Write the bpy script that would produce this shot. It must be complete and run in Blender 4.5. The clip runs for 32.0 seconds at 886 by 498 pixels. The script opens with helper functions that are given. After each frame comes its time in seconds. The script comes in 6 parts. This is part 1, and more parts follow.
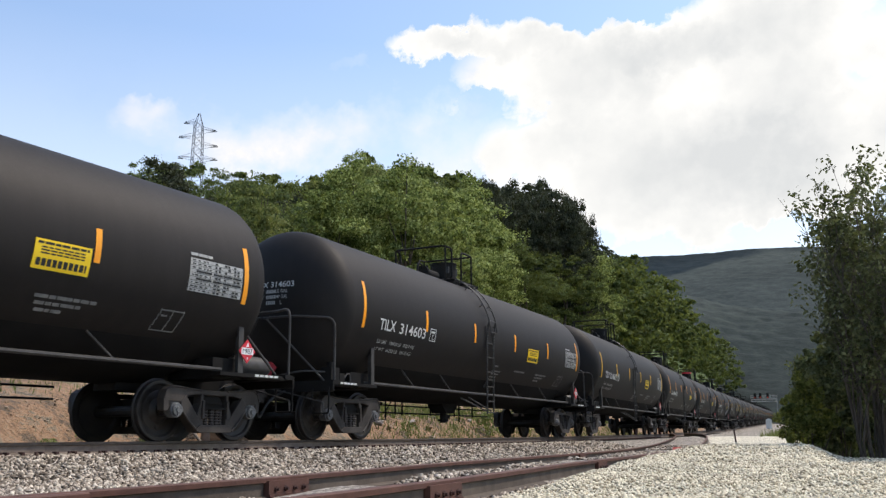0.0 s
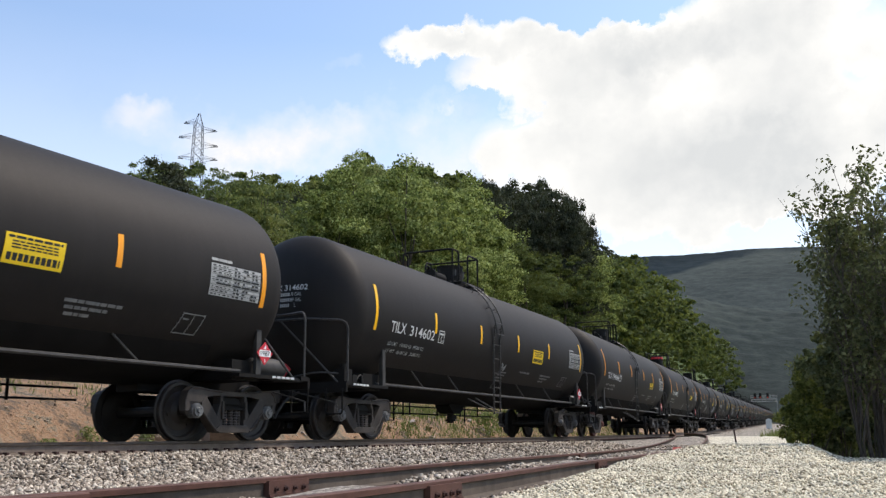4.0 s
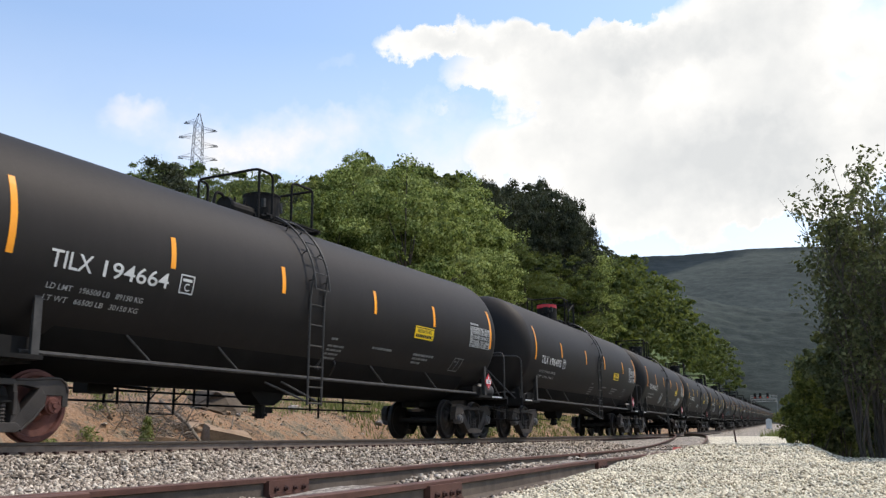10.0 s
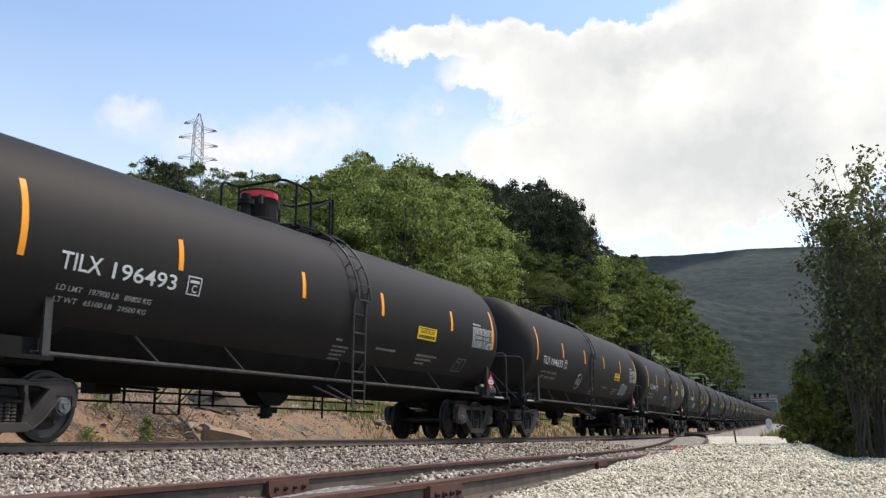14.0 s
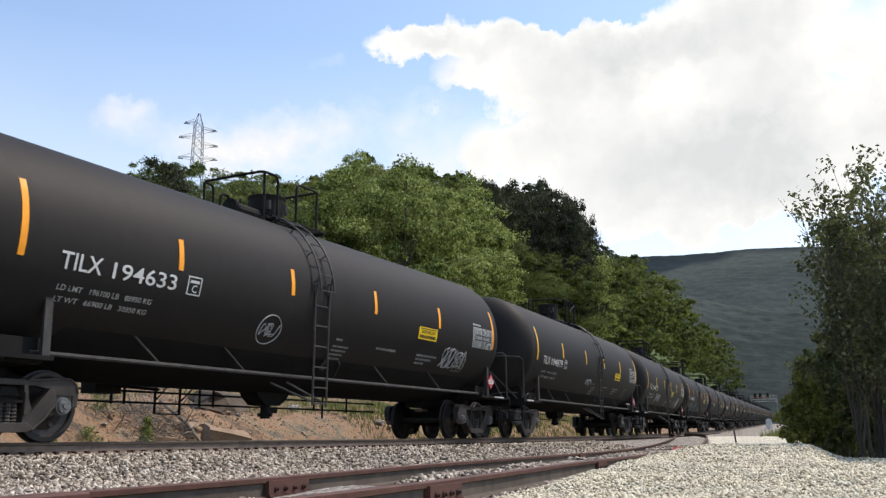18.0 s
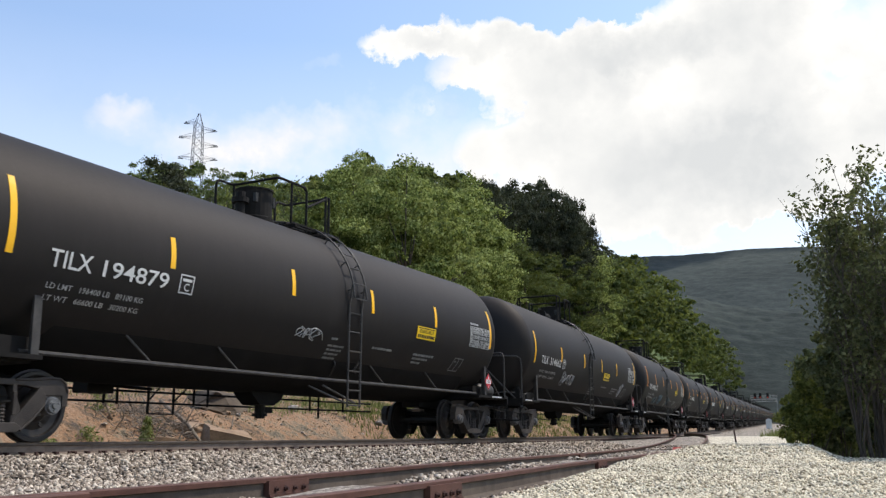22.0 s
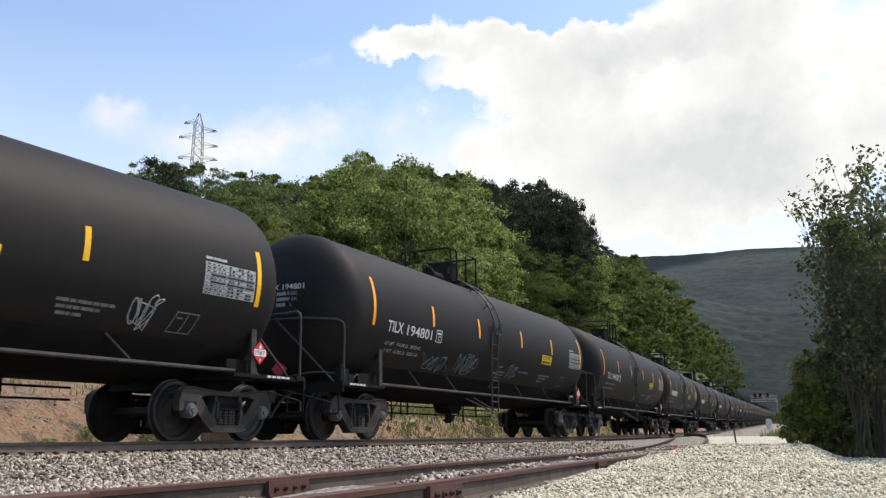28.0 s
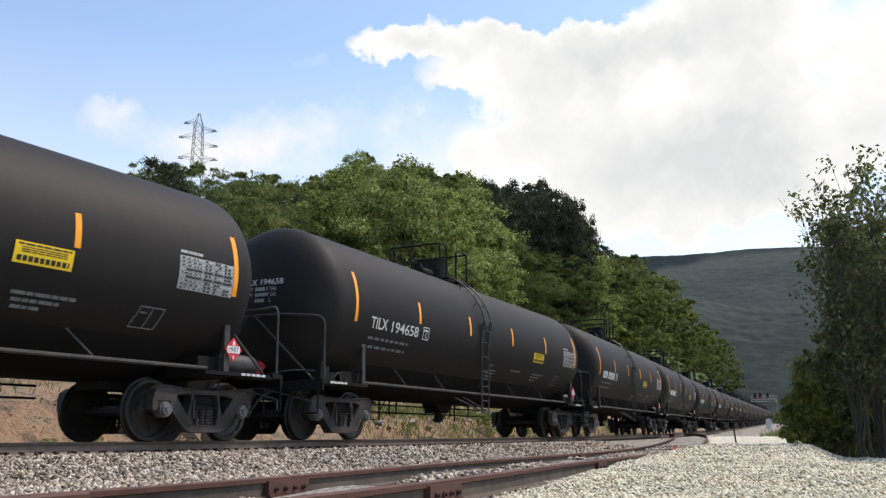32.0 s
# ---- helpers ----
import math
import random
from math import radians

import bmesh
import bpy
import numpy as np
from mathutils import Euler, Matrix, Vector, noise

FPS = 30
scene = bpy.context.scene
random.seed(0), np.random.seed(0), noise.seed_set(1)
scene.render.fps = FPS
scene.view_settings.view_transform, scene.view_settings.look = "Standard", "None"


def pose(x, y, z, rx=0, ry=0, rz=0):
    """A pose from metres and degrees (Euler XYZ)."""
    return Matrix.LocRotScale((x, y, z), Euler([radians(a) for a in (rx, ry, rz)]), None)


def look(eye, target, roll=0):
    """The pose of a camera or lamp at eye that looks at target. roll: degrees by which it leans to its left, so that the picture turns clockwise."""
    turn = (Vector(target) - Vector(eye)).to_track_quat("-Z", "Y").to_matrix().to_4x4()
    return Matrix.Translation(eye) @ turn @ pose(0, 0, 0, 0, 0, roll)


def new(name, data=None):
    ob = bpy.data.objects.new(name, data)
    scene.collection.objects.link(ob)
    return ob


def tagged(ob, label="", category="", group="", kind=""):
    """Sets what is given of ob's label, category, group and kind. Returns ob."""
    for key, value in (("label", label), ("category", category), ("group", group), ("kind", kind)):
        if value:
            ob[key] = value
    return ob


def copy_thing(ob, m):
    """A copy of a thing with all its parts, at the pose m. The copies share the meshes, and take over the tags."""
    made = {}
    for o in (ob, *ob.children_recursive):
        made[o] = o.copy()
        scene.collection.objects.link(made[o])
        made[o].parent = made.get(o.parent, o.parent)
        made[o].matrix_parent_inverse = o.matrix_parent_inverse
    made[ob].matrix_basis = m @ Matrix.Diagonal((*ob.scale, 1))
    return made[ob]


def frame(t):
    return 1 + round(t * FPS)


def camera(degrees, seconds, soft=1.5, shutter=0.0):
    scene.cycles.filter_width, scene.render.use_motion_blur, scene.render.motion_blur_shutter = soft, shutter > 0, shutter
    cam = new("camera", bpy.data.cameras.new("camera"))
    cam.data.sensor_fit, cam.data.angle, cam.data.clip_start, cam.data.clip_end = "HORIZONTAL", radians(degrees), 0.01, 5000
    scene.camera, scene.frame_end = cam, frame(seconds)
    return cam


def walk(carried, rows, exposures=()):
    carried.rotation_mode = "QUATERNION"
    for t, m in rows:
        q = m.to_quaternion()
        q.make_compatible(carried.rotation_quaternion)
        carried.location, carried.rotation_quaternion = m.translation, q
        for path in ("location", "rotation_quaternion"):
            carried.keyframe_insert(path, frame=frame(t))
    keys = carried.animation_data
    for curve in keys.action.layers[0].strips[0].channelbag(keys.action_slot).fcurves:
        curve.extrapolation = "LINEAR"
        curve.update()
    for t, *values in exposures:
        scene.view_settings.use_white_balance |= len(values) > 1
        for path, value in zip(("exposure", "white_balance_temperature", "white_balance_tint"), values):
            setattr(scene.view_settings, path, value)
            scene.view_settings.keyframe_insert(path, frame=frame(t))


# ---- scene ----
# ---- camera and its walk ----
cam = camera(53.318, 32.0, soft=1.35, shutter=0.12)
YAW, PITCH = 0.5302, 0.2147
EYE = Vector((0.0, 0.0, -0.005))
AIM = Vector((-math.sin(YAW) * math.cos(PITCH), math.cos(YAW) * math.cos(PITCH), math.sin(PITCH)))
STAND = look(EYE, EYE + AIM, -0.41)
EXPOSURE = 0.75
walk(cam, [(0.0, STAND), (32.0, STAND)], exposures=[(0.0, EXPOSURE, 6950, 11), (32.0, EXPOSURE, 6950, 11)])

# ---- world and sun ----
SUN_BEARING, SUN_HEIGHT = radians(36), radians(57)
world = bpy.data.worlds.new("daylight")
scene.world = world
world.use_nodes = True
wn = world.node_tree.nodes
wn.clear()
sky = wn.new("ShaderNodeTexSky")
sky.sky_type = "NISHITA"
sky.sun_disc = False
sky.sun_elevation = SUN_HEIGHT
sky.sun_rotation = SUN_BEARING
sky.air_density, sky.dust_density, sky.ozone_density = 1.0, 0.6, 1.5
wbg = wn.new("ShaderNodeBackground")
wbg.inputs["Strength"].default_value = 0.15
wout = wn.new("ShaderNodeOutputWorld")
world.node_tree.links.new(sky.outputs[0], wbg.inputs["Color"])
world.node_tree.links.new(wbg.outputs[0], wout.inputs["Surface"])
sun_data = bpy.data.lights.new("sun", "SUN")
sun_data.energy, sun_data.angle, sun_data.color = 2.3, radians(0.6), (1.0, 0.955, 0.88)
sun = new("sun", sun_data)
TO_SUN = Vector((math.sin(SUN_BEARING) * math.cos(SUN_HEIGHT), math.cos(SUN_BEARING) * math.cos(SUN_HEIGHT), math.sin(SUN_HEIGHT)))
sun.matrix_world = look(TO_SUN * 60, (0, 0, 0))


# ---- materials ----
class Mat:
    """A small builder for node materials."""

    def __init__(self, name):
        self.mat = bpy.data.materials.new(name)
        self.mat.use_nodes = True
        self.nt = self.mat.node_tree
        self.b = self.nt.nodes["Principled BSDF"]

    def node(self, kind, **inputs):
        n = self.nt.nodes.new("ShaderNode" + kind)
        for key, value in inputs.items():
            self.put(n.inputs[key.replace("_", " ")], value)
        return n

    def put(self, socket, value):
        if isinstance(value, bpy.types.NodeSocket):
            self.nt.links.new(value, socket)
        else:
            socket.default_value = value

    def coords(self, which="Object"):
        return self.node("TexCoord").outputs[which]

    def world_coords(self):
        return self.node("NewGeometry").outputs["Position"]

    def noise(self, vec, scale, detail=4.0, rough=0.55):
        return self.node("TexNoise", Vector=vec, Scale=scale, Detail=detail, Roughness=rough).outputs["Fac"]

    def ramp(self, fac, stops):
        n = self.node("ValToRGB", Fac=fac)
        el = n.color_ramp.elements
        while len(el) < len(stops):
            el.new(0.5)
        for e, (pos, col) in zip(el, stops):
            e.position = pos
            e.color = (*col, 1.0) if len(col) == 3 else col
        return n.outputs["Color"]

    def math(self, op, a, b=0.0, c=0.0, clamp=False):
        n = self.nt.nodes.new("ShaderNodeMath")
        n.operation, n.use_clamp = op, clamp
        for i, v in enumerate((a, b, c)):
            self.put(n.inputs[i], v)
        return n.outputs[0]

    def mix(self, fac, a, b, blend="MIX"):
        n = self.nt.nodes.new("ShaderNodeMix")
        n.data_type, n.blend_type = "RGBA", blend
        for i, v in ((0, fac), (6, a), (7, b)):
            if not isinstance(v, bpy.types.NodeSocket) and i != 0 and len(v) == 3:
                v = (*v, 1.0)
            self.put(n.inputs[i], v)
        return n.outputs[2]

    def bump(self, height, strength=0.3, distance=0.02):
        n = self.node("Bump", Height=height, Strength=strength, Distance=distance)
        self.put(self.b.inputs["Normal"], n.outputs[0])

    def set(self, **inputs):
        for key, value in inputs.items():
            if not isinstance(value, bpy.types.NodeSocket) and key == "Base_Color" and len(value) == 3:
                value = (*value, 1.0)
            self.put(self.b.inputs[key.replace("_", " ")], value)
        return self


def worn(name, dark, light, scale, rough=0.6, metal=0.0, bump=0.15, grain=40.0, dist=0.01, gloss=0.28):
    """A surface that varies between two colours at a large and a small scale."""
    m = Mat(name)
    v = m.coords()
    big, small = m.noise(v, scale), m.noise(v, grain, 6.0, 0.65)
    f = m.math("ADD", m.math("MULTIPLY", big, 0.65), m.math("MULTIPLY", small, 0.35))
    m.set(Base_Color=m.ramp(f, [(0.3, dark), (0.7, light)]), Metallic=metal,
          Specular_IOR_Level=gloss, Roughness=m.math("ADD", rough - 0.12, m.math("MULTIPLY", small, 0.24)))
    if bump:
        m.bump(small, bump, dist)
    return m.mat


def tank_paint():
    m = Mat("black_tank_paint")
    v = m.coords()
    big = m.noise(v, 0.9, 5.0, 0.6)
    fine = m.noise(v, 26.0, 5.0, 0.7)
    stretch = m.node("Mapping", Vector=v, Scale=(2.4, 2.4, 0.25)).outputs[0]
    streak = m.noise(stretch, 2.2, 5.0, 0.6)
    tone = m.node("ObjectInfo").outputs["Random"]
    f = m.math("ADD", m.math("MULTIPLY", big, 0.45), m.math("MULTIPLY", streak, 0.55))
    base = m.ramp(f, [(0.2, (0.0100, 0.0089, 0.0084)), (0.5, (0.0138, 0.0123, 0.0116)), (0.8, (0.0195, 0.0174, 0.0164))])
    base = m.mix(m.math("MULTIPLY", tone, 0.25), base, (0.0190, 0.0172, 0.0163))
    m.set(Base_Color=base, Roughness=m.math("ADD", 0.55, m.math("MULTIPLY", fine, 0.16)), Specular_IOR_Level=0.20, Specular_Tint=(1.0, 0.92, 0.89, 1.0))
    m.bump(fine, 0.03, 0.003)
    return m.mat


PAINT = tank_paint()
FRAME_BLACK = worn("black_frame_paint", (0.0055, 0.0050, 0.0048), (0.0145, 0.0128, 0.0118), 2.5, 0.7, bump=0.1, grain=30, gloss=0.14)
# blacker and duller than the shell, to put the underside's shade into the colour
BELLY_BLACK = worn("shade_black_underside", (0.0065, 0.0058, 0.0054), (0.0125, 0.0112, 0.0105), 2.0, 0.80, bump=0.1, grain=22, gloss=0.10)
PIPE_GREY = worn("scuffed_pipe_paint", (0.024, 0.022, 0.021), (0.066, 0.061, 0.057), 6.0, 0.5, bump=0.05)
TRUCK_STEEL = worn("dusty_cast_steel", (0.014, 0.0108, 0.0092), (0.060, 0.050, 0.044), 3.0, 0.6, bump=0.35, grain=50)
WHEEL_STEEL = worn("oily_wheel_steel", (0.008, 0.0068, 0.0062), (0.030, 0.024, 0.0215), 4.0, 0.48, 0.0, bump=0.1)
CAP_STEEL = worn("bearing_cap_steel", (0.075, 0.075, 0.078), (0.19, 0.19, 0.195), 12.0, 0.4, 0.4, bump=0.05)
RUST_RED = worn("red_rusted_steel", (0.055, 0.018, 0.013), (0.15, 0.055, 0.042), 6.0, 0.7, bump=0.3, grain=50)
RUST = worn("rusty_rail_head", (0.055, 0.023, 0.017), (0.125, 0.056, 0.041), 5.0, 0.65, bump=0.2, grain=70)
# dusty brown, darkened to paint in the shade below the rail head
SIDING_WEB = worn("dusty_shaded_rail_web", (0.045, 0.033, 0.026), (0.125, 0.098, 0.077), 4.0, 0.85, bump=0.25, grain=50)
RUST_DARK = worn("dark_rusty_plate", (0.035, 0.017, 0.014), (0.085, 0.04, 0.032), 8.0, 0.75, bump=0.3, grain=60)
# worn steel, its colour darkened for the shadow line along the head
RAIL_HEAD = worn("worn_shadow_dark_rail_head", (0.055, 0.043, 0.036), (0.125, 0.10, 0.086), 7.0, 0.5, 0.3, bump=0.03)
RAIL_WEB = worn("brown_rail_web", (0.100, 0.072, 0.056), (0.22, 0.168, 0.136), 5.0, 0.75, bump=0.2, grain=60)
TIE_WOOD = worn("creosote_tie", (0.028, 0.022, 0.018), (0.10, 0.085, 0.072), 4.0, 0.85, bump=0.5, grain=25)
STRIPE = worn("orange_reflective_tape", (0.80, 0.27, 0.012), (0.92, 0.38, 0.03), 3.0, 0.35, bump=0.0)
STRIPE_YELLOW = worn("golden_reflective_tape", (0.80, 0.40, 0.012), (0.92, 0.52, 0.025), 3.0, 0.35, bump=0.0)
SIGN_YELLOW = worn("yellow_sign", (0.76, 0.50, 0.012), (0.88, 0.60, 0.03), 5.0, 0.4, bump=0.0)
INK_BLACK = worn("black_ink", (0.012, 0.012, 0.012), (0.03, 0.03, 0.03), 20.0, 0.6, bump=0.0)
STENCIL = worn("white_stencil_paint", (0.48, 0.48, 0.47), (0.66, 0.66, 0.65), 7.0, 0.6, bump=0.0)
STENCIL_DIM = worn("faded_stencil_paint", (0.09, 0.09, 0.09), (0.24, 0.24, 0.235), 9.0, 0.7, bump=0.0)
TABLE_GREY = worn("grey_stencil_panel", (0.24, 0.24, 0.235), (0.46, 0.46, 0.45), 11.0, 0.65, bump=0.0)
PLACARD_RED = worn("placard_red", (0.48, 0.02, 0.035), (0.62, 0.045, 0.06), 9.0, 0.45, bump=0.0)
PLACARD_WHITE = worn("placard_white", (0.68, 0.68, 0.68), (0.8, 0.8, 0.8), 9.0, 0.45, bump=0.0)


# ---- geometry helpers ----
def part(name, bm, material, parent, label="", smooth=False):
    """Links a bmesh as one mesh object under a thing or part."""
    me = bpy.data.meshes.new(name)
    if smooth:
        for f in bm.faces:
            f.smooth = True
    bm.to_mesh(me)
    bm.free()
    me.materials.append(material)
    ob = new(name, me)
    ob.parent = parent
    if label:
        ob["label"] = label
    return ob


def thing(name, label, category, group="", kind=""):
    return tagged(new(name), label, category, group, kind)


def box(bm, centre, size, m=None):
    """A box with slightly cut edges."""
    r = bmesh.ops.create_cube(bm, size=1.0)
    t = Matrix.Translation(centre) @ (m or Matrix()) @ Matrix.Diagonal((*size, 1.0))
    bmesh.ops.transform(bm, matrix=t, verts=r["verts"])
    return r["verts"]


def rod(bm, a, b, r, seg=8, r2=None):
    """A capped round bar from a to b."""
    a, b = Vector(a), Vector(b)
    d = b - a
    t = Matrix.Translation((a + b) / 2) @ d.to_track_quat("Z", "Y").to_matrix().to_4x4()
    bmesh.ops.create_cone(bm, cap_ends=True, segments=seg, radius1=r, radius2=r if r2 is None else r2, depth=d.length, matrix=t)


def rounded(points, radius=0.12, n=4):
    """The points of a bent bar, its corners rounded."""
    pts = [Vector(p) for p in points]
    out = [pts[0]]
    for a, b, c in zip(pts, pts[1:], pts[2:]):
        u, v = (a - b), (c - b)
        k = min(radius, u.length * 0.45, v.length * 0.45)
        p, q = b + u.normalized() * k, b + v.normalized() * k
        out += [(p * (1 - t) + b * t) * (1 - t) + (b * (1 - t) + q * t) * t for t in (i / n for i in range(n + 1))]
    return out + [pts[-1]]


def tube(bm, points, r, seg=7):
    """A bent bar along the points."""
    pts = [Vector(p) for p in points]
    rings = []
    side = None
    for i, p in enumerate(pts):
        d = (pts[min(i + 1, len(pts) - 1)] - pts[max(i - 1, 0)]).normalized()
        ref = side if side is not None else (Vector((0, 0, 1)) if abs(d.z) < 0.9 else Vector((1, 0, 0)))
        u = (ref - d * ref.dot(d))
        u = u.normalized() if u.length > 1e-6 else d.orthogonal().normalized()
        side = u
        w = d.cross(u)
        rings.append([bm.verts.new(p + (u * math.cos(a) + w * math.sin(a)) * r) for a in (2 * math.pi * k / seg for k in range(seg))])
    for a, b in zip(rings, rings[1:]):
        for k in range(seg):
            bm.faces.new((a[k], a[(k + 1) % seg], b[(k + 1) % seg], b[k]))
    bm.faces.new(rings[0][::-1])
    bm.faces.new(rings[-1])


def lathe(bm, profile, seg, m=None, caps=False):
    """Turns (radius, height) pairs round the z axis."""
    m = m or Matrix()
    rings = []
    for r, h in profile:
        rings.append([bm.verts.new(m @ Vector((max(r, 1e-4) * math.cos(a), max(r, 1e-4) * math.sin(a), h))) for a in (2 * math.pi * k / seg for k in range(seg))])
    for a, b in zip(rings, rings[1:]):
        for k in range(seg):
            bm.faces.new((a[k], a[(k + 1) % seg], b[(k + 1) % seg], b[k]))
    if caps:
        bm.faces.new(rings[0][::-1])
        bm.faces.new(rings[-1])


def prism(bm, outline, y0, y1, m=None):
    """A flat outline in x and z, given depth along y."""
    m = m or Matrix()
    a = [bm.verts.new(m @ Vector((x, y0, z))) for x, z in outline]
    b = [bm.verts.new(m @ Vector((x, y1, z))) for x, z in outline]
    n = len(a)
    bm.faces.new(a)
    bm.faces.new(b[::-1])
    for i in range(n):
        bm.faces.new((a[i], b[i], b[(i + 1) % n], a[(i + 1) % n]))


def fix(bm):
    bmesh.ops.recalc_face_normals(bm, faces=bm.faces[:])
    return bm


def mesh_object(name, verts, faces, material, smooth=False):
    me = bpy.data.meshes.new(name)
    me.from_pydata(verts, [], faces)
    me.materials.append(material)
    if smooth:
        me.polygons.foreach_set("use_smooth", [True] * len(me.polygons))
    me.update()
    return new(name, me)


# ---- the main track's line ----
LINE_D, BEND, BEND_END, BEND_EASE = 11.705, 0.0038, 25.0, 34.4
GRID = np.arange(-260.0, 700.0, 1.0)
_curv = BEND * np.clip(1 - (GRID - BEND_END) / BEND_EASE, 0, 1)
_curv = np.where(GRID < -60, 0.0, _curv)
_th = np.concatenate([[0], np.cumsum((_curv[1:] + _curv[:-1]) / 2)])
_i0 = int(np.argmin(np.abs(GRID)))
_th = _th - _th[_i0]
_mid = (_th[1:] + _th[:-1]) / 2
_lx = np.concatenate([[0], np.cumsum(-np.sin(_mid))])
_ly = np.concatenate([[0], np.cumsum(np.cos(_mid))])
_lx = _lx - _lx[_i0] - LINE_D
_ly = _ly - _ly[_i0]


def rail_z(s):
    e = np.clip(s, -20, 120)
    return 0.0021 * np.clip(s, -40, 700) + 0.0000725 * (e * e + 240 * np.maximum(np.asarray(s, float) - 120, 0))


def on_line(s, lat=0.0, z=0.0):
    """A point s metres along the main track, lat metres to its right, z above the rail heads."""
    x, y, th = np.interp(s, GRID, _lx), np.interp(s, GRID, _ly), np.interp(s, GRID, _th)
    return Vector((x + lat * math.cos(th), y + lat * math.sin(th), float(rail_z(s)) + z))


def to_line(x, y):
    """Track coordinates (s, lat) of points of the plan."""
    x, y = np.asarray(x, float), np.asarray(y, float)
    s = np.clip(y + 2.0, -250, 690)
    for _ in range(5):
        px, py, th = np.interp(s, GRID, _lx), np.interp(s, GRID, _ly), np.interp(s, GRID, _th)
        s = np.clip(s + (-(x - px) * np.sin(th) + (y - py) * np.cos(th)), -255, 695)
    px, py, th = np.interp(s, GRID, _lx), np.interp(s, GRID, _ly), np.interp(s, GRID, _th)
    return s, (x - px) * np.cos(th) + (y - py) * np.sin(th)


# the siding: its centre line in the plan and its height
SID_Y = np.array([-60.0, -30, -10, 0, 5, 10, 16, 23, 30, 38, 47, 54, 62])
SID_X = np.array([2.0, -0.4, -2.2, -3.15, -3.93, -4.82, -5.9, -7.2, -8.6, -10.4, -12.7, -14.9, -18.1])


def smooth01(u):
    u = np.clip(u, 0, 1)
    return u * u * (3 - 2 * u)


def catmull(xs, ys, x):
    """A smooth curve through the points."""
    x = np.asarray(x, float)
    m = np.gradient(ys, xs)
    i = np.clip(np.searchsorted(xs, x) - 1, 0, len(xs) - 2)
    h = xs[i + 1] - xs[i]
    t = (x - xs[i]) / h
    return ((2 * t**3 - 3 * t**2 + 1) * ys[i] + (t**3 - 2 * t**2 + t) * h * m[i] + (-2 * t**3 + 3 * t**2) * ys[i + 1] + (t**3 - t**2) * h * m[i + 1])


def siding_x(y):
    return catmull(SID_Y, SID_X, np.clip(y, -60, 62))


def siding_z(y):
    y = np.asarray(y, float)
    return -0.25 - 0.016 * smooth01((10 - y) / 5) + 0.66 * smooth01((y - 20) / 42)


# ---- ground ----
def rough2(x, y, scale, seed=0.0):
    """Cheap smooth unevenness from a few waves."""
    a = np.sin(x * scale + seed) * np.cos(y * scale * 1.13 + seed * 1.7)
    b = np.sin((x * 0.62 + y * 0.79) * scale * 1.9 + seed * 2.3)
    c = np.sin((x * 0.83 - y * 0.55) * scale * 3.3 + seed * 0.7)
    return (a + 0.6 * b + 0.35 * c) / 1.95


def hill_height(s, lat):
    """Rise of the wooded slope on the far side of the line."""
    d = np.maximum(-lat - np.interp(s, [60, 120], [14, 10]), 0)
    gain = np.interp(s, [-40, 0, 40, 80, 120, 200, 400], [0.10, 0.13, 0.30, 0.70, 1.20, 1.30, 1.30])
    cap = np.interp(s, [-40, 0, 40, 80, 120, 200], [3, 5, 13, 30, 55, 75])
    cap = cap * (1 - 0.85 * smooth01((-lat - 44) / 50))
    return cap * (1 - np.exp(-d * gain / cap))


def ground_z(x, y):
    x, y = np.asarray(x, float), np.asarray(y, float)
    s, lat = to_line(x, y)
    zr = rail_z(s)
    sy = np.clip(y, -60, 62)
    right = x - siding_x(sy)
    zs = siding_z(sy) - 0.185
    # ballast bed of the main line and its shoulder towards the siding
    bed = zr - 0.20
    low = np.where(y < 62, np.minimum(zs, bed), zr - 0.55)
    z = bed + (low - bed) * smooth01((lat - 1.45) / np.where(y < 62, 1.9, 2.6))
    # heaped gravel on the camera's side of the siding
    heap = np.interp(y, [-20, 0, 5, 8, 12, 18, 23, 27, 31, 40], [-0.52, -0.48, -0.41, -0.335, -0.275, -0.205, -0.155, -0.20, -0.75, -1.3])
    heap = heap - 0.36 * smooth01((0.155 + x / np.maximum(y, 1.0)) / 0.045) * smooth01((y - 9) / 8)
    near = smooth01((right - 0.82) / np.interp(y, [4, 9], [0.75, 0.40]))
    z = np.where((y < 62) & (right > 0.8), z + (np.maximum(heap, -2.2) + 0.035 * rough2(x, y, 2.1, 1.0) - z) * near * smooth01((56 - y) / 18), z)
    # farther along, the siding is buried almost to its rail heads
    z = z + 0.085 * smooth01((0.78 - np.abs(right)) / 0.10) * smooth01((54 - y) / 10) * np.maximum(smooth01((y - 10) / 5), 0.55 + 0.25 * np.sin(y * 2.3) + 0.12 * np.sin(x * 9.0 + y * 5.0))
    # beyond the heap the ground falls to the trees on the camera's side
    fall = smooth01((lat - np.interp(s, [0, 40, 60, 400], [14, 8.5, 6.5, 6.0])) / 6.0) * smooth01((y - 27) / 8)
    z = z - 2.4 * fall
    # ditch, cut bank and slope on the far side
    bank = -0.20 - 0.15 * smooth01((-lat - 1.6) / 1.2) + 1.20 * smooth01((-lat - 3.3) / 2.8) + (0.14 * rough2(x, y, 1.1, 2.0) + 0.05 * rough2(x, y, 4.3, 4.0)) * smooth01((-lat - 3.1) / 1.0) + 0.22 * np.clip(-lat - 6.0, 0, 7)
    z = np.where(lat < -1.5, zr + bank + hill_height(s, lat), z)
    return z


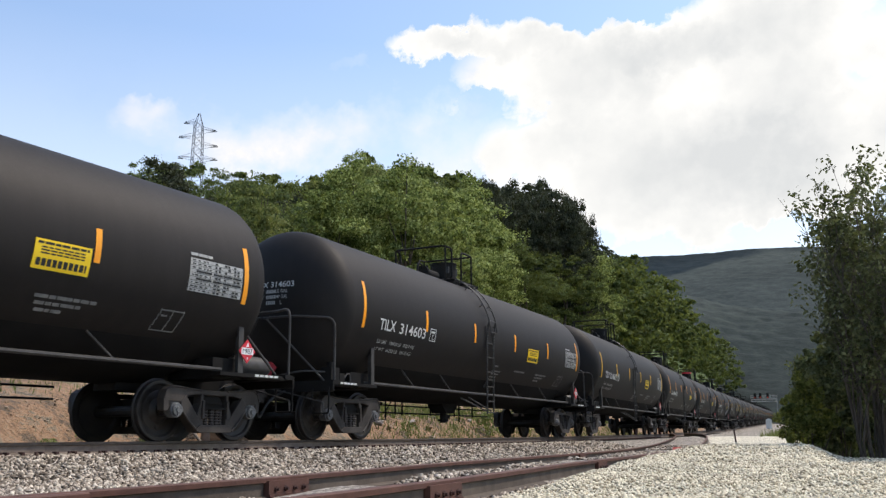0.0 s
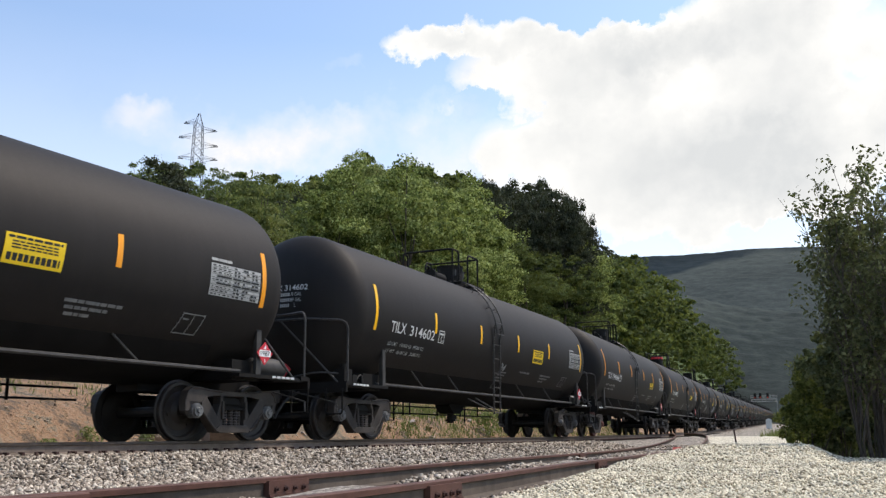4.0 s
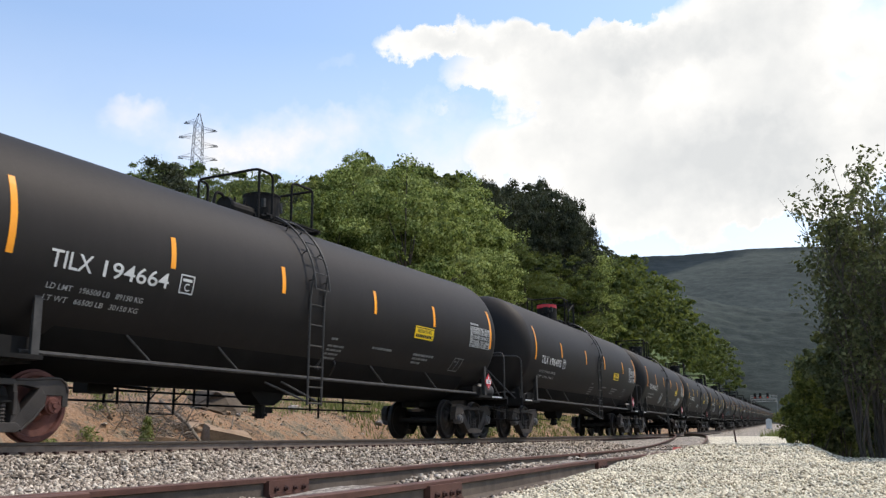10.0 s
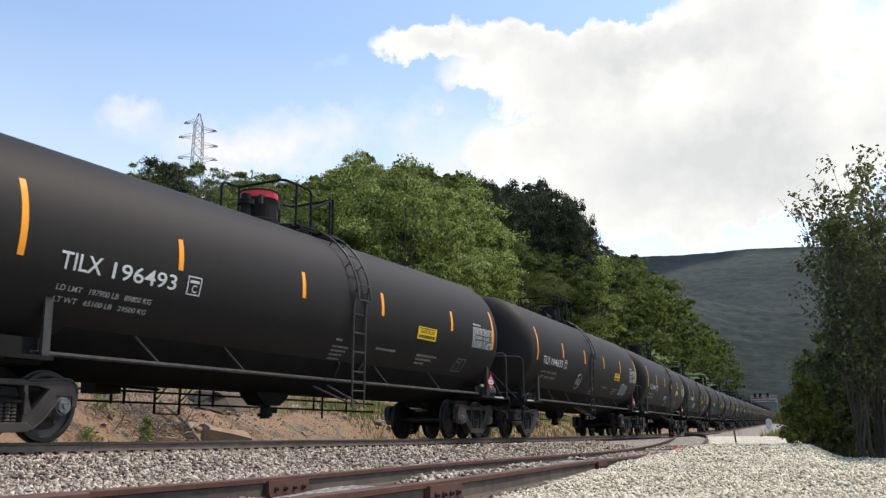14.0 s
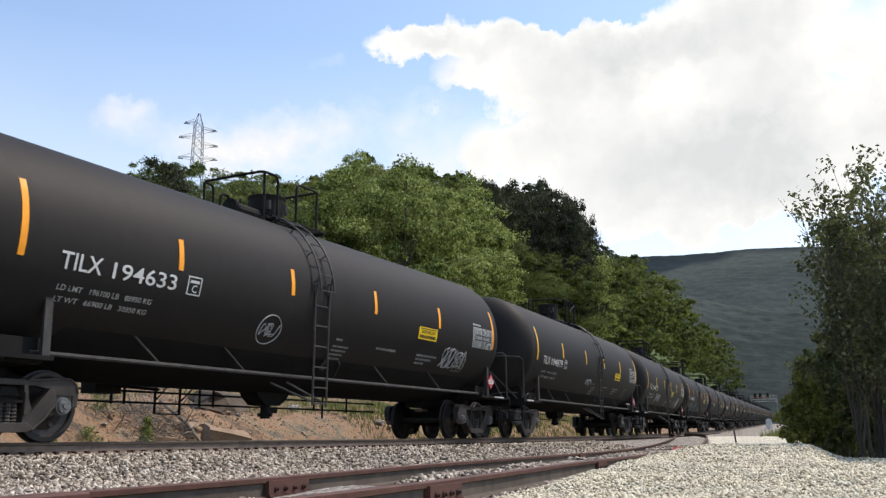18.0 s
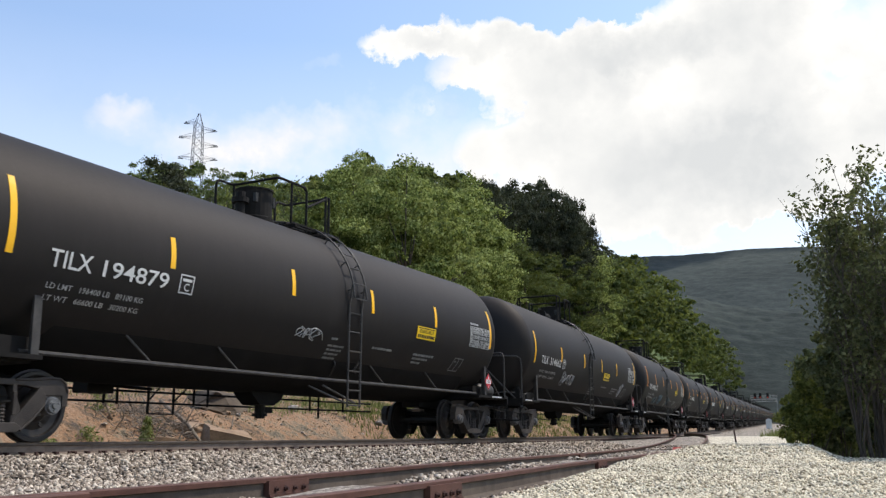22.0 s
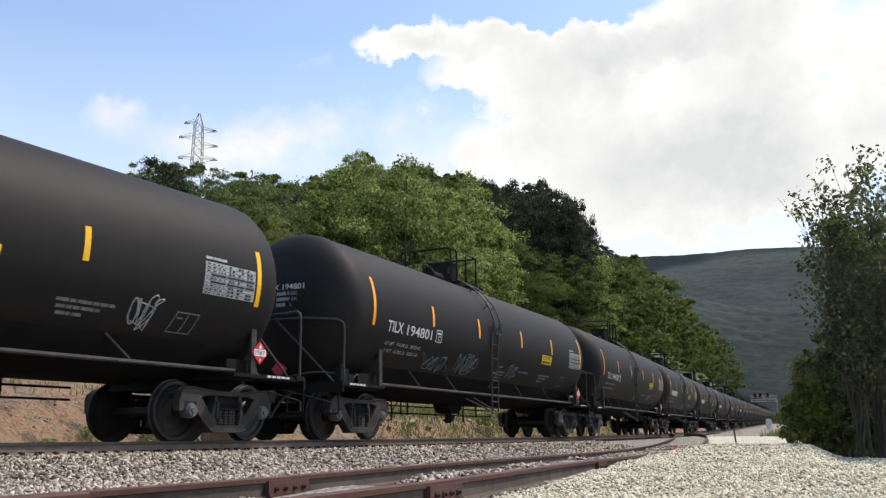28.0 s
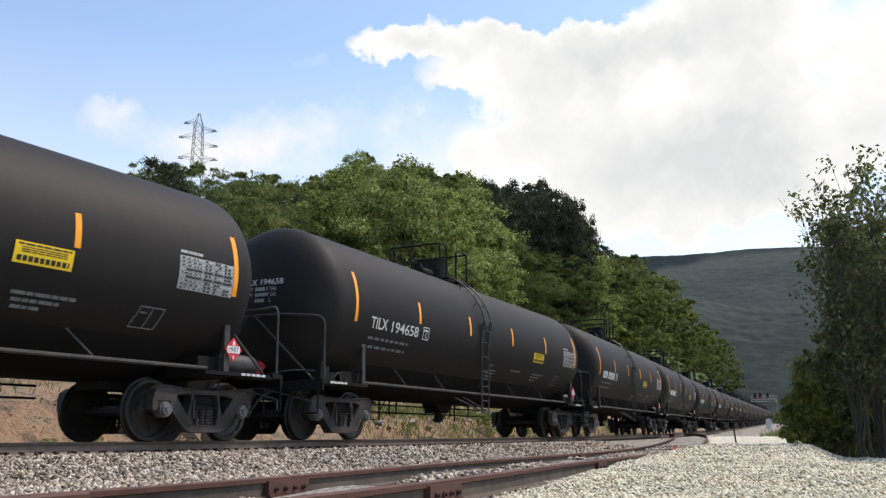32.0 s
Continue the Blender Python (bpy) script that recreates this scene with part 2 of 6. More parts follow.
def spaced(lo, hi, fine_lo, fine_hi, step, grow):
    """Coordinates that are dense in one stretch and widen away from it."""
    mid = list(np.arange(fine_lo, fine_hi, step))
    out, d = [fine_hi], step
    while out[-1] < hi:
        d *= grow
        out.append(out[-1] + d)
    left, d = [fine_lo], step
    while left[-1] > lo:
        d *= grow
        left.append(left[-1] - d)
    return np.array(left[:0:-1] + mid + out)


def ground_material():
    """Gravel by the tracks, earth and grass beyond."""
    m = Mat("ground_cover")
    v = m.world_coords()
    at = m.node("Attribute")
    at.attribute_name = "cover"
    rgb = m.node("SeparateColor", Color=at.outputs["Color"])
    cell = m.node("TexVoronoi", Vector=v, Scale=17.0)
    shade = m.node("SeparateColor", Color=cell.outputs["Color"]).outputs[0]
    big = m.noise(m.node("Mapping", Vector=v, Scale=(0.55, 1.2, 1.6)).outputs[0], 0.9, 5.0, 0.6)
    fine = m.noise(v, 9.0, 6.0, 0.65)
    gravel = m.ramp(shade, [(0.0, (0.065, 0.053, 0.042)), (0.3, (0.17, 0.144, 0.119)), (0.7, (0.31, 0.267, 0.225)), (1.0, (0.48, 0.43, 0.365))])
    earth = m.ramp(m.math("ADD", m.math("MULTIPLY", big, 0.6), m.math("MULTIPLY", fine, 0.4)),
                   [(0.38, (0.075, 0.058, 0.040)), (0.44, (0.17, 0.112, 0.068)), (0.485, (0.29, 0.165, 0.088)), (0.53, (0.33, 0.205, 0.120)), (0.56, (0.23, 0.175, 0.115)), (0.60, (0.14, 0.115, 0.078)), (0.66, (0.075, 0.064, 0.046))])
    grass = m.ramp(fine, [(0.3, (0.035, 0.06, 0.016)), (0.55, (0.085, 0.13, 0.03)), (0.75, (0.17, 0.19, 0.06))])
    edge = m.math("MULTIPLY", m.math("SUBTRACT", fine, 0.5), 1.1)
    k1 = m.math("MULTIPLY_ADD", m.math("ADD", rgb.outputs[1], edge), 4.0, -1.5, clamp=True)
    k2 = m.math("MULTIPLY_ADD", m.math("ADD", rgb.outputs[2], edge), 4.0, -1.5, clamp=True)
    cream = m.ramp(shade, [(0.0, (0.28, 0.24, 0.17)), (0.3, (0.51, 0.45, 0.34)), (0.7, (0.69, 0.63, 0.49)), (1.0, (0.81, 0.75, 0.61))])
    col = m.mix(k1, m.mix(rgb.outputs[0], gravel, cream), earth)
    col = m.mix(k2, col, grass)
    m.set(Base_Color=col, Roughness=0.92)
    h = m.math("ADD", m.math("MULTIPLY", m.math("SUBTRACT", 1.0, cell.outputs["Distance"]), m.math("SUBTRACT", 1.0, k1)), m.math("MULTIPLY", fine, m.math("MULTIPLY", k1, 2.5)))
    m.bump(h, 0.9, 0.05)
    return m.mat


def build_ground():
    xs = spaced(-2600, 2600, -19.0, 3.0, 0.22, 1.09)
    ys = spaced(-400, 4200, 1.0, 40.0, 0.22, 1.07)
    X, Y = np.meshgrid(xs, ys)
    Z = ground_z(X, Y)
    far = np.hypot(X, Y)
    nx, ny = len(xs), len(ys)
    verts = np.stack([X.ravel(), Y.ravel(), Z.ravel()], 1)
    i = np.arange(nx * ny).reshape(ny, nx)
    faces = np.stack([i[:-1, :-1].ravel(), i[:-1, 1:].ravel(), i[1:, 1:].ravel(), i[1:, :-1].ravel()], 1)
    ob = mesh_object("ground", verts.tolist(), faces.tolist(), ground_material(), True)
    s, lat = to_line(X, Y)
    earth = smooth01((-lat - 2.9) / 0.7)
    grass = np.maximum(smooth01((-lat - 10.6) / 1.2), smooth01((lat - np.interp(s, [0, 40, 60, 400], [15, 9, 6.0, 5.0])) / 3.0) * smooth01((Y - 26) / 6))
    grass = np.maximum(grass, smooth01((far - 420) / 80))
    heaped = smooth01((X - siding_x(np.clip(Y, -60, 62)) - 0.8) / 0.5) * smooth01((66 - Y) / 8)
    col = np.stack([heaped, earth, grass, np.ones_like(earth)], -1).reshape(-1, 4)
    layer = ob.data.color_attributes.new("cover", "FLOAT_COLOR", "POINT")
    layer.data.foreach_set("color", col.ravel().astype(np.float32))
    tagged(ob, "pale grey gravel ground with bare earth and grass beyond", "ground", kind="structure")
    return ob


build_ground()


# ---- rails and ties ----
RAIL_FORM = [(-0.070, -0.172), (0.070, -0.172), (0.068, -0.160), (0.012, -0.140), (0.009, -0.050), (0.034, -0.040), (0.036, -0.008), (0.026, 0.0),
             (-0.026, 0.0), (-0.036, -0.008), (-0.034, -0.040), (-0.009, -0.050), (-0.012, -0.140), (-0.068, -0.160)]


def rail_mesh(name, stations, material, head):
    """A rail swept along stations of (point, unit side vector)."""
    n = len(RAIL_FORM)
    verts, faces = [], []
    for p, side in stations:
        for a, h in RAIL_FORM:
            verts.append((p.x + side.x * a, p.y + side.y * a, p.z + h))
    for j in range(len(stations) - 1):
        for k in range(n):
            faces.append((j * n + k, j * n + (k + 1) % n, (j + 1) * n + (k + 1) % n, (j + 1) * n + k))
    faces.append(tuple(range(n)))
    faces.append(tuple(range((len(stations) - 1) * n, len(stations) * n))[::-1])
    ob = mesh_object(name, verts, faces, material)
    ob.data.materials.append(head)
    top = {5, 6, 7, 8, 9}
    idx = [1 if (f % n) in top and f < (len(stations) - 1) * n else 0 for f in range(len(faces))]
    ob.data.polygons.foreach_set("material_index", idx)
    return ob


def main_track():
    track = thing("main_track", "railway track of brown rails on dark ties in ballast", "railway track", kind="structure")
    stations = [float(v) for v in np.concatenate([np.arange(-60, 90, 1.5), np.arange(90, 520, 6)])]
    for lat in (-0.7525, 0.7525):
        st = []
        for s in stations:
            th = float(np.interp(s, GRID, _th))
            st.append((on_line(s, lat), Vector((math.cos(th), math.sin(th), 0))))
        ob = rail_mesh("rail", st, RAIL_WEB, RAIL_HEAD)
        ob.parent = track
    return track


def siding_stations(lat, y0=-40.0, y1=61.0, step=0.8):
    out = []
    for y in np.arange(y0, y1, step):
        x = float(siding_x(y))
        d = Vector((float(siding_x(y + 0.2)) - float(siding_x(y - 0.2)), 0.4, 0)).normalized()
        side = Vector((d.y, -d.x, 0))
        out.append((Vector((x, y, float(siding_z(y)))) + side * lat, side))
    return out


def siding_track():
    track = thing("siding_track", "rusty siding track half buried in pale gravel", "railway track", kind="structure")
    for lat in (-0.7525, 0.7525):
        ob = rail_mesh("rail", siding_stations(lat), SIDING_WEB, RUST)
        ob.parent = track
    return track


MAIN, SIDING = main_track(), siding_track()


# ---- clouds ----
def sky_angles(px, py):
    """The bearing to the left of +y and the height, in radians, of a direction given on the camera's image plane."""
    right = Vector((math.cos(YAW), math.sin(YAW), 0))
    up = right.cross(AIM)
    d = AIM + right * ((px - 784) / 1561.6) - up * ((py - 441) / 1561.6)
    return math.atan2(-d.x, d.y), math.atan2(d.z, math.hypot(d.x, d.y))


CLOUD_HEIGHT = 620.0
WISPS = [(340, 240, 200, 75, 0.9), (225, 195, 90, 34, 0.5), (545, 222, 100, 48, 0.6), (598, 112, 46, 14, 0.4), (740, 285, 230, 120, 0.95), (450, 275, 180, 50, 0.6), (690, 190, 60, 50, 0.5)]
CLOUDS = [(1330, 175, 430, 190, 1.25), (1000, 125, 240, 76, 1.25), (735, 76, 80, 30, 1.1), (850, 70, 110, 34, 1.0), (1150, 85, 120, 48, 1.0), (1340, 20, 170, 75, 0.9), (760, 195, 50, 30, 0.4),
          (1090, 320, 330, 120, 0.95), (1330, 330, 330, 120, 1.0), (900, 250, 120, 60, 0.6),
          (1040, 4, 135, 42, -1.3), (712, 135, 42, 17, -0.7), (825, 181, 48, 24, -0.9), (1490, 140, 70, 30, -0.5), (1350, 412, 80, 22, -0.8)]


def cloud_material():
    m = Mat("cloud_vapour")
    v = m.coords()
    xyz = m.node("SeparateXYZ", Vector=v)
    x, y = xyz.outputs[0], xyz.outputs[1]
    az = m.math("ARCTAN2", m.math("MULTIPLY", x, -1.0), y)
    el = m.math("ARCTAN2", CLOUD_HEIGHT, m.math("SQRT", m.math("ADD", m.math("MULTIPLY", x, x), m.math("MULTIPLY", y, y))))
    at = m.node("CombineXYZ", X=az, Y=el).outputs[0]
    n1 = m.noise(at, 9.0, 7.0, 0.58)
    n2 = m.noise(at, 30.0, 6.0, 0.6)
    wob = m.math("MULTIPLY", m.math("SUBTRACT", n1, 0.5), 0.10)
    az2, el2 = m.math("ADD", az, wob), m.math("ADD", el, m.math("MULTIPLY", m.math("SUBTRACT", n2, 0.5), 0.06))
    total, thin = None, None
    for px, py, rx, ry, w in CLOUDS + WISPS:
        a, e = sky_angles(px, py)
        a1, _ = sky_angles(px + rx, py)
        _, e1 = sky_angles(px, py - ry)
        u = m.math("MULTIPLY", m.math("SUBTRACT", az2, a), 1 / abs(a1 - a))
        q = m.math("MULTIPLY", m.math("SUBTRACT", el2, e), 1 / abs(e1 - e))
        r2 = m.math("MULTIPLY_ADD", u, u, m.math("MULTIPLY", q, q))
        g = m.math("MULTIPLY", m.math("SUBTRACT", 1.0, m.math("MULTIPLY", r2, 0.75), clamp=True), w)
        if (px, py, rx, ry, w) in WISPS:
            thin = g if thin is None else m.math("ADD", thin, g)
        else:
            total = g if total is None else m.math("ADD", total, g)
    f = m.math("ADD", total, m.math("ADD", m.math("MULTIPLY", m.math("SUBTRACT", n1, 0.5), 1.2), m.math("MULTIPLY", m.math("SUBTRACT", n2, 0.5), 0.7)))
    alpha = m.math("MULTIPLY_ADD", f, 2.1, -0.42, clamp=True)
    alpha = m.math("MULTIPLY", alpha, m.math("MULTIPLY_ADD", total, 4.0, 0.02, clamp=True))
    veil = m.math("MULTIPLY", m.math("MULTIPLY", thin, m.math("MULTIPLY_ADD", n1, 2.0, -0.45, clamp=True)), 0.8, clamp=True)
    alpha = m.math("MAXIMUM", alpha, veil)
    low = m.math("MULTIPLY_ADD", el, -2.6, 1.15, clamp=True)
    alpha = m.math("MAXIMUM", alpha, m.math("MULTIPLY", low, 0.62))
    body = m.math("ADD", m.math("MULTIPLY", m.math("SUBTRACT", 1.0, n1), 0.5), m.math("MULTIPLY", m.math("SUBTRACT", total, 0.6), -0.13))
    col = m.ramp(body, [(0.02, (0.66, 0.705, 0.75)), (0.19, (0.84, 0.875, 0.905)), (0.31, (1.0, 1.02, 1.04))])
    col = m.mix(m.math("SUBTRACT", m.math("MULTIPLY", veil, 1.6, clamp=True), m.math("MULTIPLY", total, 1.5), clamp=True), col, (0.98, 0.955, 0.915))
    emit = m.node("Emission", Color=col, Strength=CLOUD_GLOW)
    clear = m.node("BsdfTransparent")
    mixer = m.node("MixShader", Fac=alpha)
    m.nt.links.new(clear.outputs[0], mixer.inputs[1])
    m.nt.links.new(emit.outputs[0], mixer.inputs[2])
    out = m.nt.nodes["Material Output"]
    m.nt.links.new(mixer.outputs[0], out.inputs["Surface"])
    return m.mat


CLOUD_GLOW = 0.66


def build_clouds():
    """A level sheet of broken cloud, high over the valley."""
    verts, faces = [], []
    radii = [300, 600, 900, 1300, 1800, 2500, 3400, 4600]
    n = 40
    for r in radii:
        for k in range(n + 1):
            a = -0.9 + 2.7 * k / n
            verts.append((-r * math.sin(a), r * math.cos(a), CLOUD_HEIGHT))
    for j in range(len(radii) - 1):
        for k in range(n):
            a = j * (n + 1) + k
            faces.append((a, a + 1, a + n + 2, a + n + 1))
    ob = mesh_object("cloud_sheet", verts, faces, cloud_material())
    tagged(ob, "broken white summer clouds drifting in a pale blue sky", "clouds", kind="structure")
    return ob


CLOUD_SHEET = build_clouds()


# ---- trees ----
def leaf_material(name, dark, mid, light, translucent=0.3):
    m = Mat(name)
    isl = m.node("NewGeometry").outputs["Random Per Island"]
    tone = m.node("ObjectInfo").outputs["Random"]
    # random leaf tone; its clump-sized patches also stand for lit clumps and shaded gaps
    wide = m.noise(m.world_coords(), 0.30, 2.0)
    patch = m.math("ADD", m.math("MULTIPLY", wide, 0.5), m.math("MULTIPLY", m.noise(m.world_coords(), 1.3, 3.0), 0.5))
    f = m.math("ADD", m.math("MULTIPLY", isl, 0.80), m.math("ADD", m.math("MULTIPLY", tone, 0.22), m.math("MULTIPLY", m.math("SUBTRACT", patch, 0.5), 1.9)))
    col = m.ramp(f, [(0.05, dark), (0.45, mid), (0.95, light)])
    m.set(Base_Color=col, Roughness=0.75, Specular_IOR_Level=0.08)
    tr = m.node("BsdfTranslucent", Color=m.mix(0.35, col, (0.30, 0.34, 0.04)))
    mixer = m.node("MixShader", Fac=translucent)
    m.nt.links.new(m.b.outputs[0], mixer.inputs[1])
    m.nt.links.new(tr.outputs[0], mixer.inputs[2])
    m.nt.links.new(mixer.outputs[0], m.nt.nodes["Material Output"].inputs["Surface"])
    return m.mat


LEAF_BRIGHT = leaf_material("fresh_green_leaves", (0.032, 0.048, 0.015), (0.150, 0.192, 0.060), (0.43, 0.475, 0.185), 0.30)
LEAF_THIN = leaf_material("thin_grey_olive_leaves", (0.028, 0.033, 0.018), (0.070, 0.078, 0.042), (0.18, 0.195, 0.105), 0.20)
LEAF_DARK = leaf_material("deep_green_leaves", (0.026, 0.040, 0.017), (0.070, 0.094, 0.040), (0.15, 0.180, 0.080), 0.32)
LEAF_DEEP = leaf_material("shade_darkened_leaves", (0.027, 0.034, 0.019), (0.066, 0.077, 0.042), (0.150, 0.166, 0.090), 0.25)
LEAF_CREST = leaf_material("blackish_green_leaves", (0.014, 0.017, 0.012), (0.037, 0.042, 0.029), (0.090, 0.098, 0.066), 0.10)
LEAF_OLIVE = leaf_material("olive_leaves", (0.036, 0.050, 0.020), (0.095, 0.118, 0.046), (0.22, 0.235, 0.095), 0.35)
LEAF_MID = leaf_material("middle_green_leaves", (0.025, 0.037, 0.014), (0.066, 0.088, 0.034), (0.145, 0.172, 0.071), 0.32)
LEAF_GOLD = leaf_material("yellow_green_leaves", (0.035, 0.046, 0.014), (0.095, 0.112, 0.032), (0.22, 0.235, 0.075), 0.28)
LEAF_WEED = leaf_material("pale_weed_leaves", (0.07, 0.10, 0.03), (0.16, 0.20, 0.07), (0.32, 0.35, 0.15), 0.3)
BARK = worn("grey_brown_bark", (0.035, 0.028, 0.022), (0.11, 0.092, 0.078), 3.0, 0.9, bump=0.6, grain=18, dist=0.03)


def leaves(rng, centres, normals, size, stretch=1.5):
    """Arrays of folded leaf sprays: vertices and quads."""
    n = len(centres)
    d = normals + rng.normal(size=(n, 3)) * 0.8
    d /= np.linalg.norm(d, axis=1)[:, None]
    a = np.cross(d, rng.normal(size=(n, 3)))
    a /= np.linalg.norm(a, axis=1)[:, None]
    b = np.cross(d, a)
    sz = size * rng.uniform(0.6, 1.3, n)[:, None]
    v = np.stack([centres - a * sz * stretch, centres - b * sz + d * sz * 0.22, centres + a * sz * stretch, centres + b * sz + d * sz * 0.22], 1)
    f = np.arange(4 * n).reshape(n, 4)
    return v.reshape(-1, 3), f


def crown_arrays(rng, height, base, width, clumps, per, size, shape="round", fluff=False):
    """Leaf clumps gathered into an uneven crown; also the clumps' centres."""
    cs = []
    while len(cs) < clumps:
        p = rng.uniform(-1, 1, 3)
        r = np.linalg.norm(p)
        if r > 1 or r < 0.5:
            continue
        lump = 0.80 + 0.28 * math.sin(3.1 * p[0] + 5 * p[2] + height) * math.cos(2.7 * p[1] - p[2] * 3 + width)
        taper = 1.0 - 0.35 * max(p[2], 0) if shape == "round" else 0.55 + 0.45 * p[2]
        cs.append((p[0] * width * lump * taper, p[1] * width * lump * taper, base + (height - base) * (0.5 + 0.5 * p[2] * min(1.0, lump + 0.12))))
    cs = np.array(cs)
    rad = width * rng.choice([0.10, 0.14, 0.19, 0.27], clumps, p=[0.25, 0.35, 0.25, 0.15]) * rng.uniform(0.85, 1.15, clumps)
    k = np.repeat(np.arange(clumps), per)
    d = rng.normal(size=(clumps * per, 3))
    d /= np.linalg.norm(d, axis=1)[:, None]
    if not fluff:
        d[:, 2] = np.abs(d[:, 2]) * 0.8 + d[:, 2] * 0.2
    rr = rng.uniform(0.35, 1.0, clumps * per) ** 0.7 + np.abs(rng.normal(size=clumps * per)) * 0.12
    pts = cs[k] + d * (rad[k] * rr)[:, None] * np.array([1, 1, 1.0 if fluff else 0.85])
    v, f = leaves(rng, pts, d, size)
    return v, f, cs


def limbs_bmesh(rng, height, base, cs, r0, count=9):
    bm = bmesh.new()
    top = Vector((rng.uniform(-0.3, 0.3), rng.uniform(-0.3, 0.3), height * 0.62))
    mid = Vector((rng.uniform(-0.15, 0.15), rng.uniform(-0.15, 0.15), height * 0.3))
    rod(bm, (0, 0, -0.6), mid, r0, 9, r0 * 0.75)
    rod(bm, mid, top, r0 * 0.75, 8, r0 * 0.4)
    for i in rng.choice(len(cs), min(count, len(cs)), replace=False):
        e = Vector(cs[i])
        k = rng.uniform(0.25, 0.85)
        s = mid.lerp(top, k) if e.z > height * 0.5 else Vector((0, 0, 0)).lerp(mid, 0.6 + 0.4 * k)
        h = s.lerp(e, 0.5) + Vector((0, 0, 0.08 * height * rng.uniform(-0.3, 0.6)))
        rod(bm, s, h, r0 * 0.34, 6, r0 * 0.22)
        rod(bm, h, e, r0 * 0.22, 5, r0 * 0.06)
    return bm


def array_object(name, v, f, material, parent=None):
    me = bpy.data.meshes.new(name)
    k = f.shape[1]
    me.vertices.add(len(v))
    me.vertices.foreach_set("co", np.asarray(v, np.float32).ravel())
    me.loops.add(f.size)
    me.loops.foreach_set("vertex_index", f.ravel().astype(np.int32))
    me.polygons.add(len(f))
    me.polygons.foreach_set("loop_start", np.arange(0, f.size, k, dtype=np.int32))
    me.polygons.foreach_set("loop_total", np.full(len(f), k, np.int32))
    me.materials.append(material)
    me.update(calc_edges=True)
    ob = new(name, me)
    if parent:
        ob.parent = parent
    return ob


def build_tree(seed, height, base, width, clumps, per, size, leaf, label, shape="round", r0=0.2, limbs=9):
    rng = np.random.default_rng(seed)
    tree = thing("tree", label, "tree")
    v, f, cs = crown_arrays(rng, height, base, width, clumps, per, size, shape)
    part("trunk", limbs_bmesh(rng, height, base, cs, r0, limbs), BARK, tree, "grey-brown trunk and limbs")
    array_object("crown", v, f, leaf, tree)
    return tree


TREE_KINDS = [
    build_tree(11, 13.0, 2.0, 4.6, 120, 190, 0.064, LEAF_BRIGHT, "leafy bright green broadleaf tree on the slope"),
    build_tree(12, 13.0, 1.5, 4.0, 115, 190, 0.064, LEAF_BRIGHT, "tall fresh green broadleaf tree on the slope"),
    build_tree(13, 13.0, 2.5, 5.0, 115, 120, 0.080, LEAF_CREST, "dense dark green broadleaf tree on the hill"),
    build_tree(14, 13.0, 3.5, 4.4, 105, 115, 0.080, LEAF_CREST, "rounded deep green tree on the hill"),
    build_tree(15, 13.0, 1.2, 4.4, 115, 180, 0.066, LEAF_OLIVE, "olive green broadleaf tree on the slope"),
    build_tree(17, 13.0, 1.0, 4.4, 115, 180, 0.066, LEAF_MID, "middle green broadleaf tree on the slope"),
    build_tree(16, 13.0, 4.0, 4.4, 52, 70, 0.070, LEAF_DARK, "thin-crowned tree with bare lower limbs", limbs=18),
]
SKYLINE_X = [-200, 100, 150, 185, 215, 235, 250, 300, 335, 350, 380, 440, 470, 500, 530, 560, 600, 622, 642, 660, 700, 725, 745, 800, 830, 850, 890, 930, 980, 1000, 1030, 1055, 1064, 1075, 1100, 1130, 1180, 1210, 1250, 1285, 1300, 1312, 1330]
SKYLINE_Y = [300, 305, 312, 330, 320, 298, 278, 274, 288, 303, 300, 299, 306, 320, 330, 306, 297, 288, 268, 286, 298, 292, 306, 305, 310, 318, 328, 328, 325, 340, 365, 397, 430, 441, 448, 455, 470, 502, 546, 602, 650, 694, 720]


def image_of(p):
    right = Vector((math.cos(YAW), math.sin(YAW), 0))
    up = right.cross(AIM)
    q = Vector(p) - EYE
    d = max(q.dot(AIM), 0.1)
    return 784 + 1561.6 * q.dot(right) / d, 441 - 1561.6 * q.dot(up) / d


def plant(kind, x, y, height, turn, width=1.0, group="trees on the wooded slope"):
    k = height / 13.0
    z = float(ground_z(x, y))
    ob = copy_thing(kind, Matrix())
    ob.matrix_basis = pose(x, y, z - 0.1, 0, 0, turn) @ Matrix.Diagonal((k * width, k * width, k, 1))
    ob["group"] = group
    return ob


def allowed(x, y, z, front=False):
    """The height at which a tree here reaches the wood's outline; the front rows stay below the dark crest."""
    px, py = image_of((x, y, z))
    line = float(np.interp(px, SKYLINE_X, SKYLINE_Y))
    if front:
        line += float(np.interp(px, [838, 860, 930, 985, 1040, 1064, 1090], [0, 62, 95, 98, 60, 15, 0]))
    d = math.hypot(x, y)
    lo, hi = 0.0, 40.0
    for _ in range(18):
        m = (lo + hi) / 2
        if image_of((x, y, z + m))[1] > line:
            lo = m
        else:
            hi = m
    return lo, px


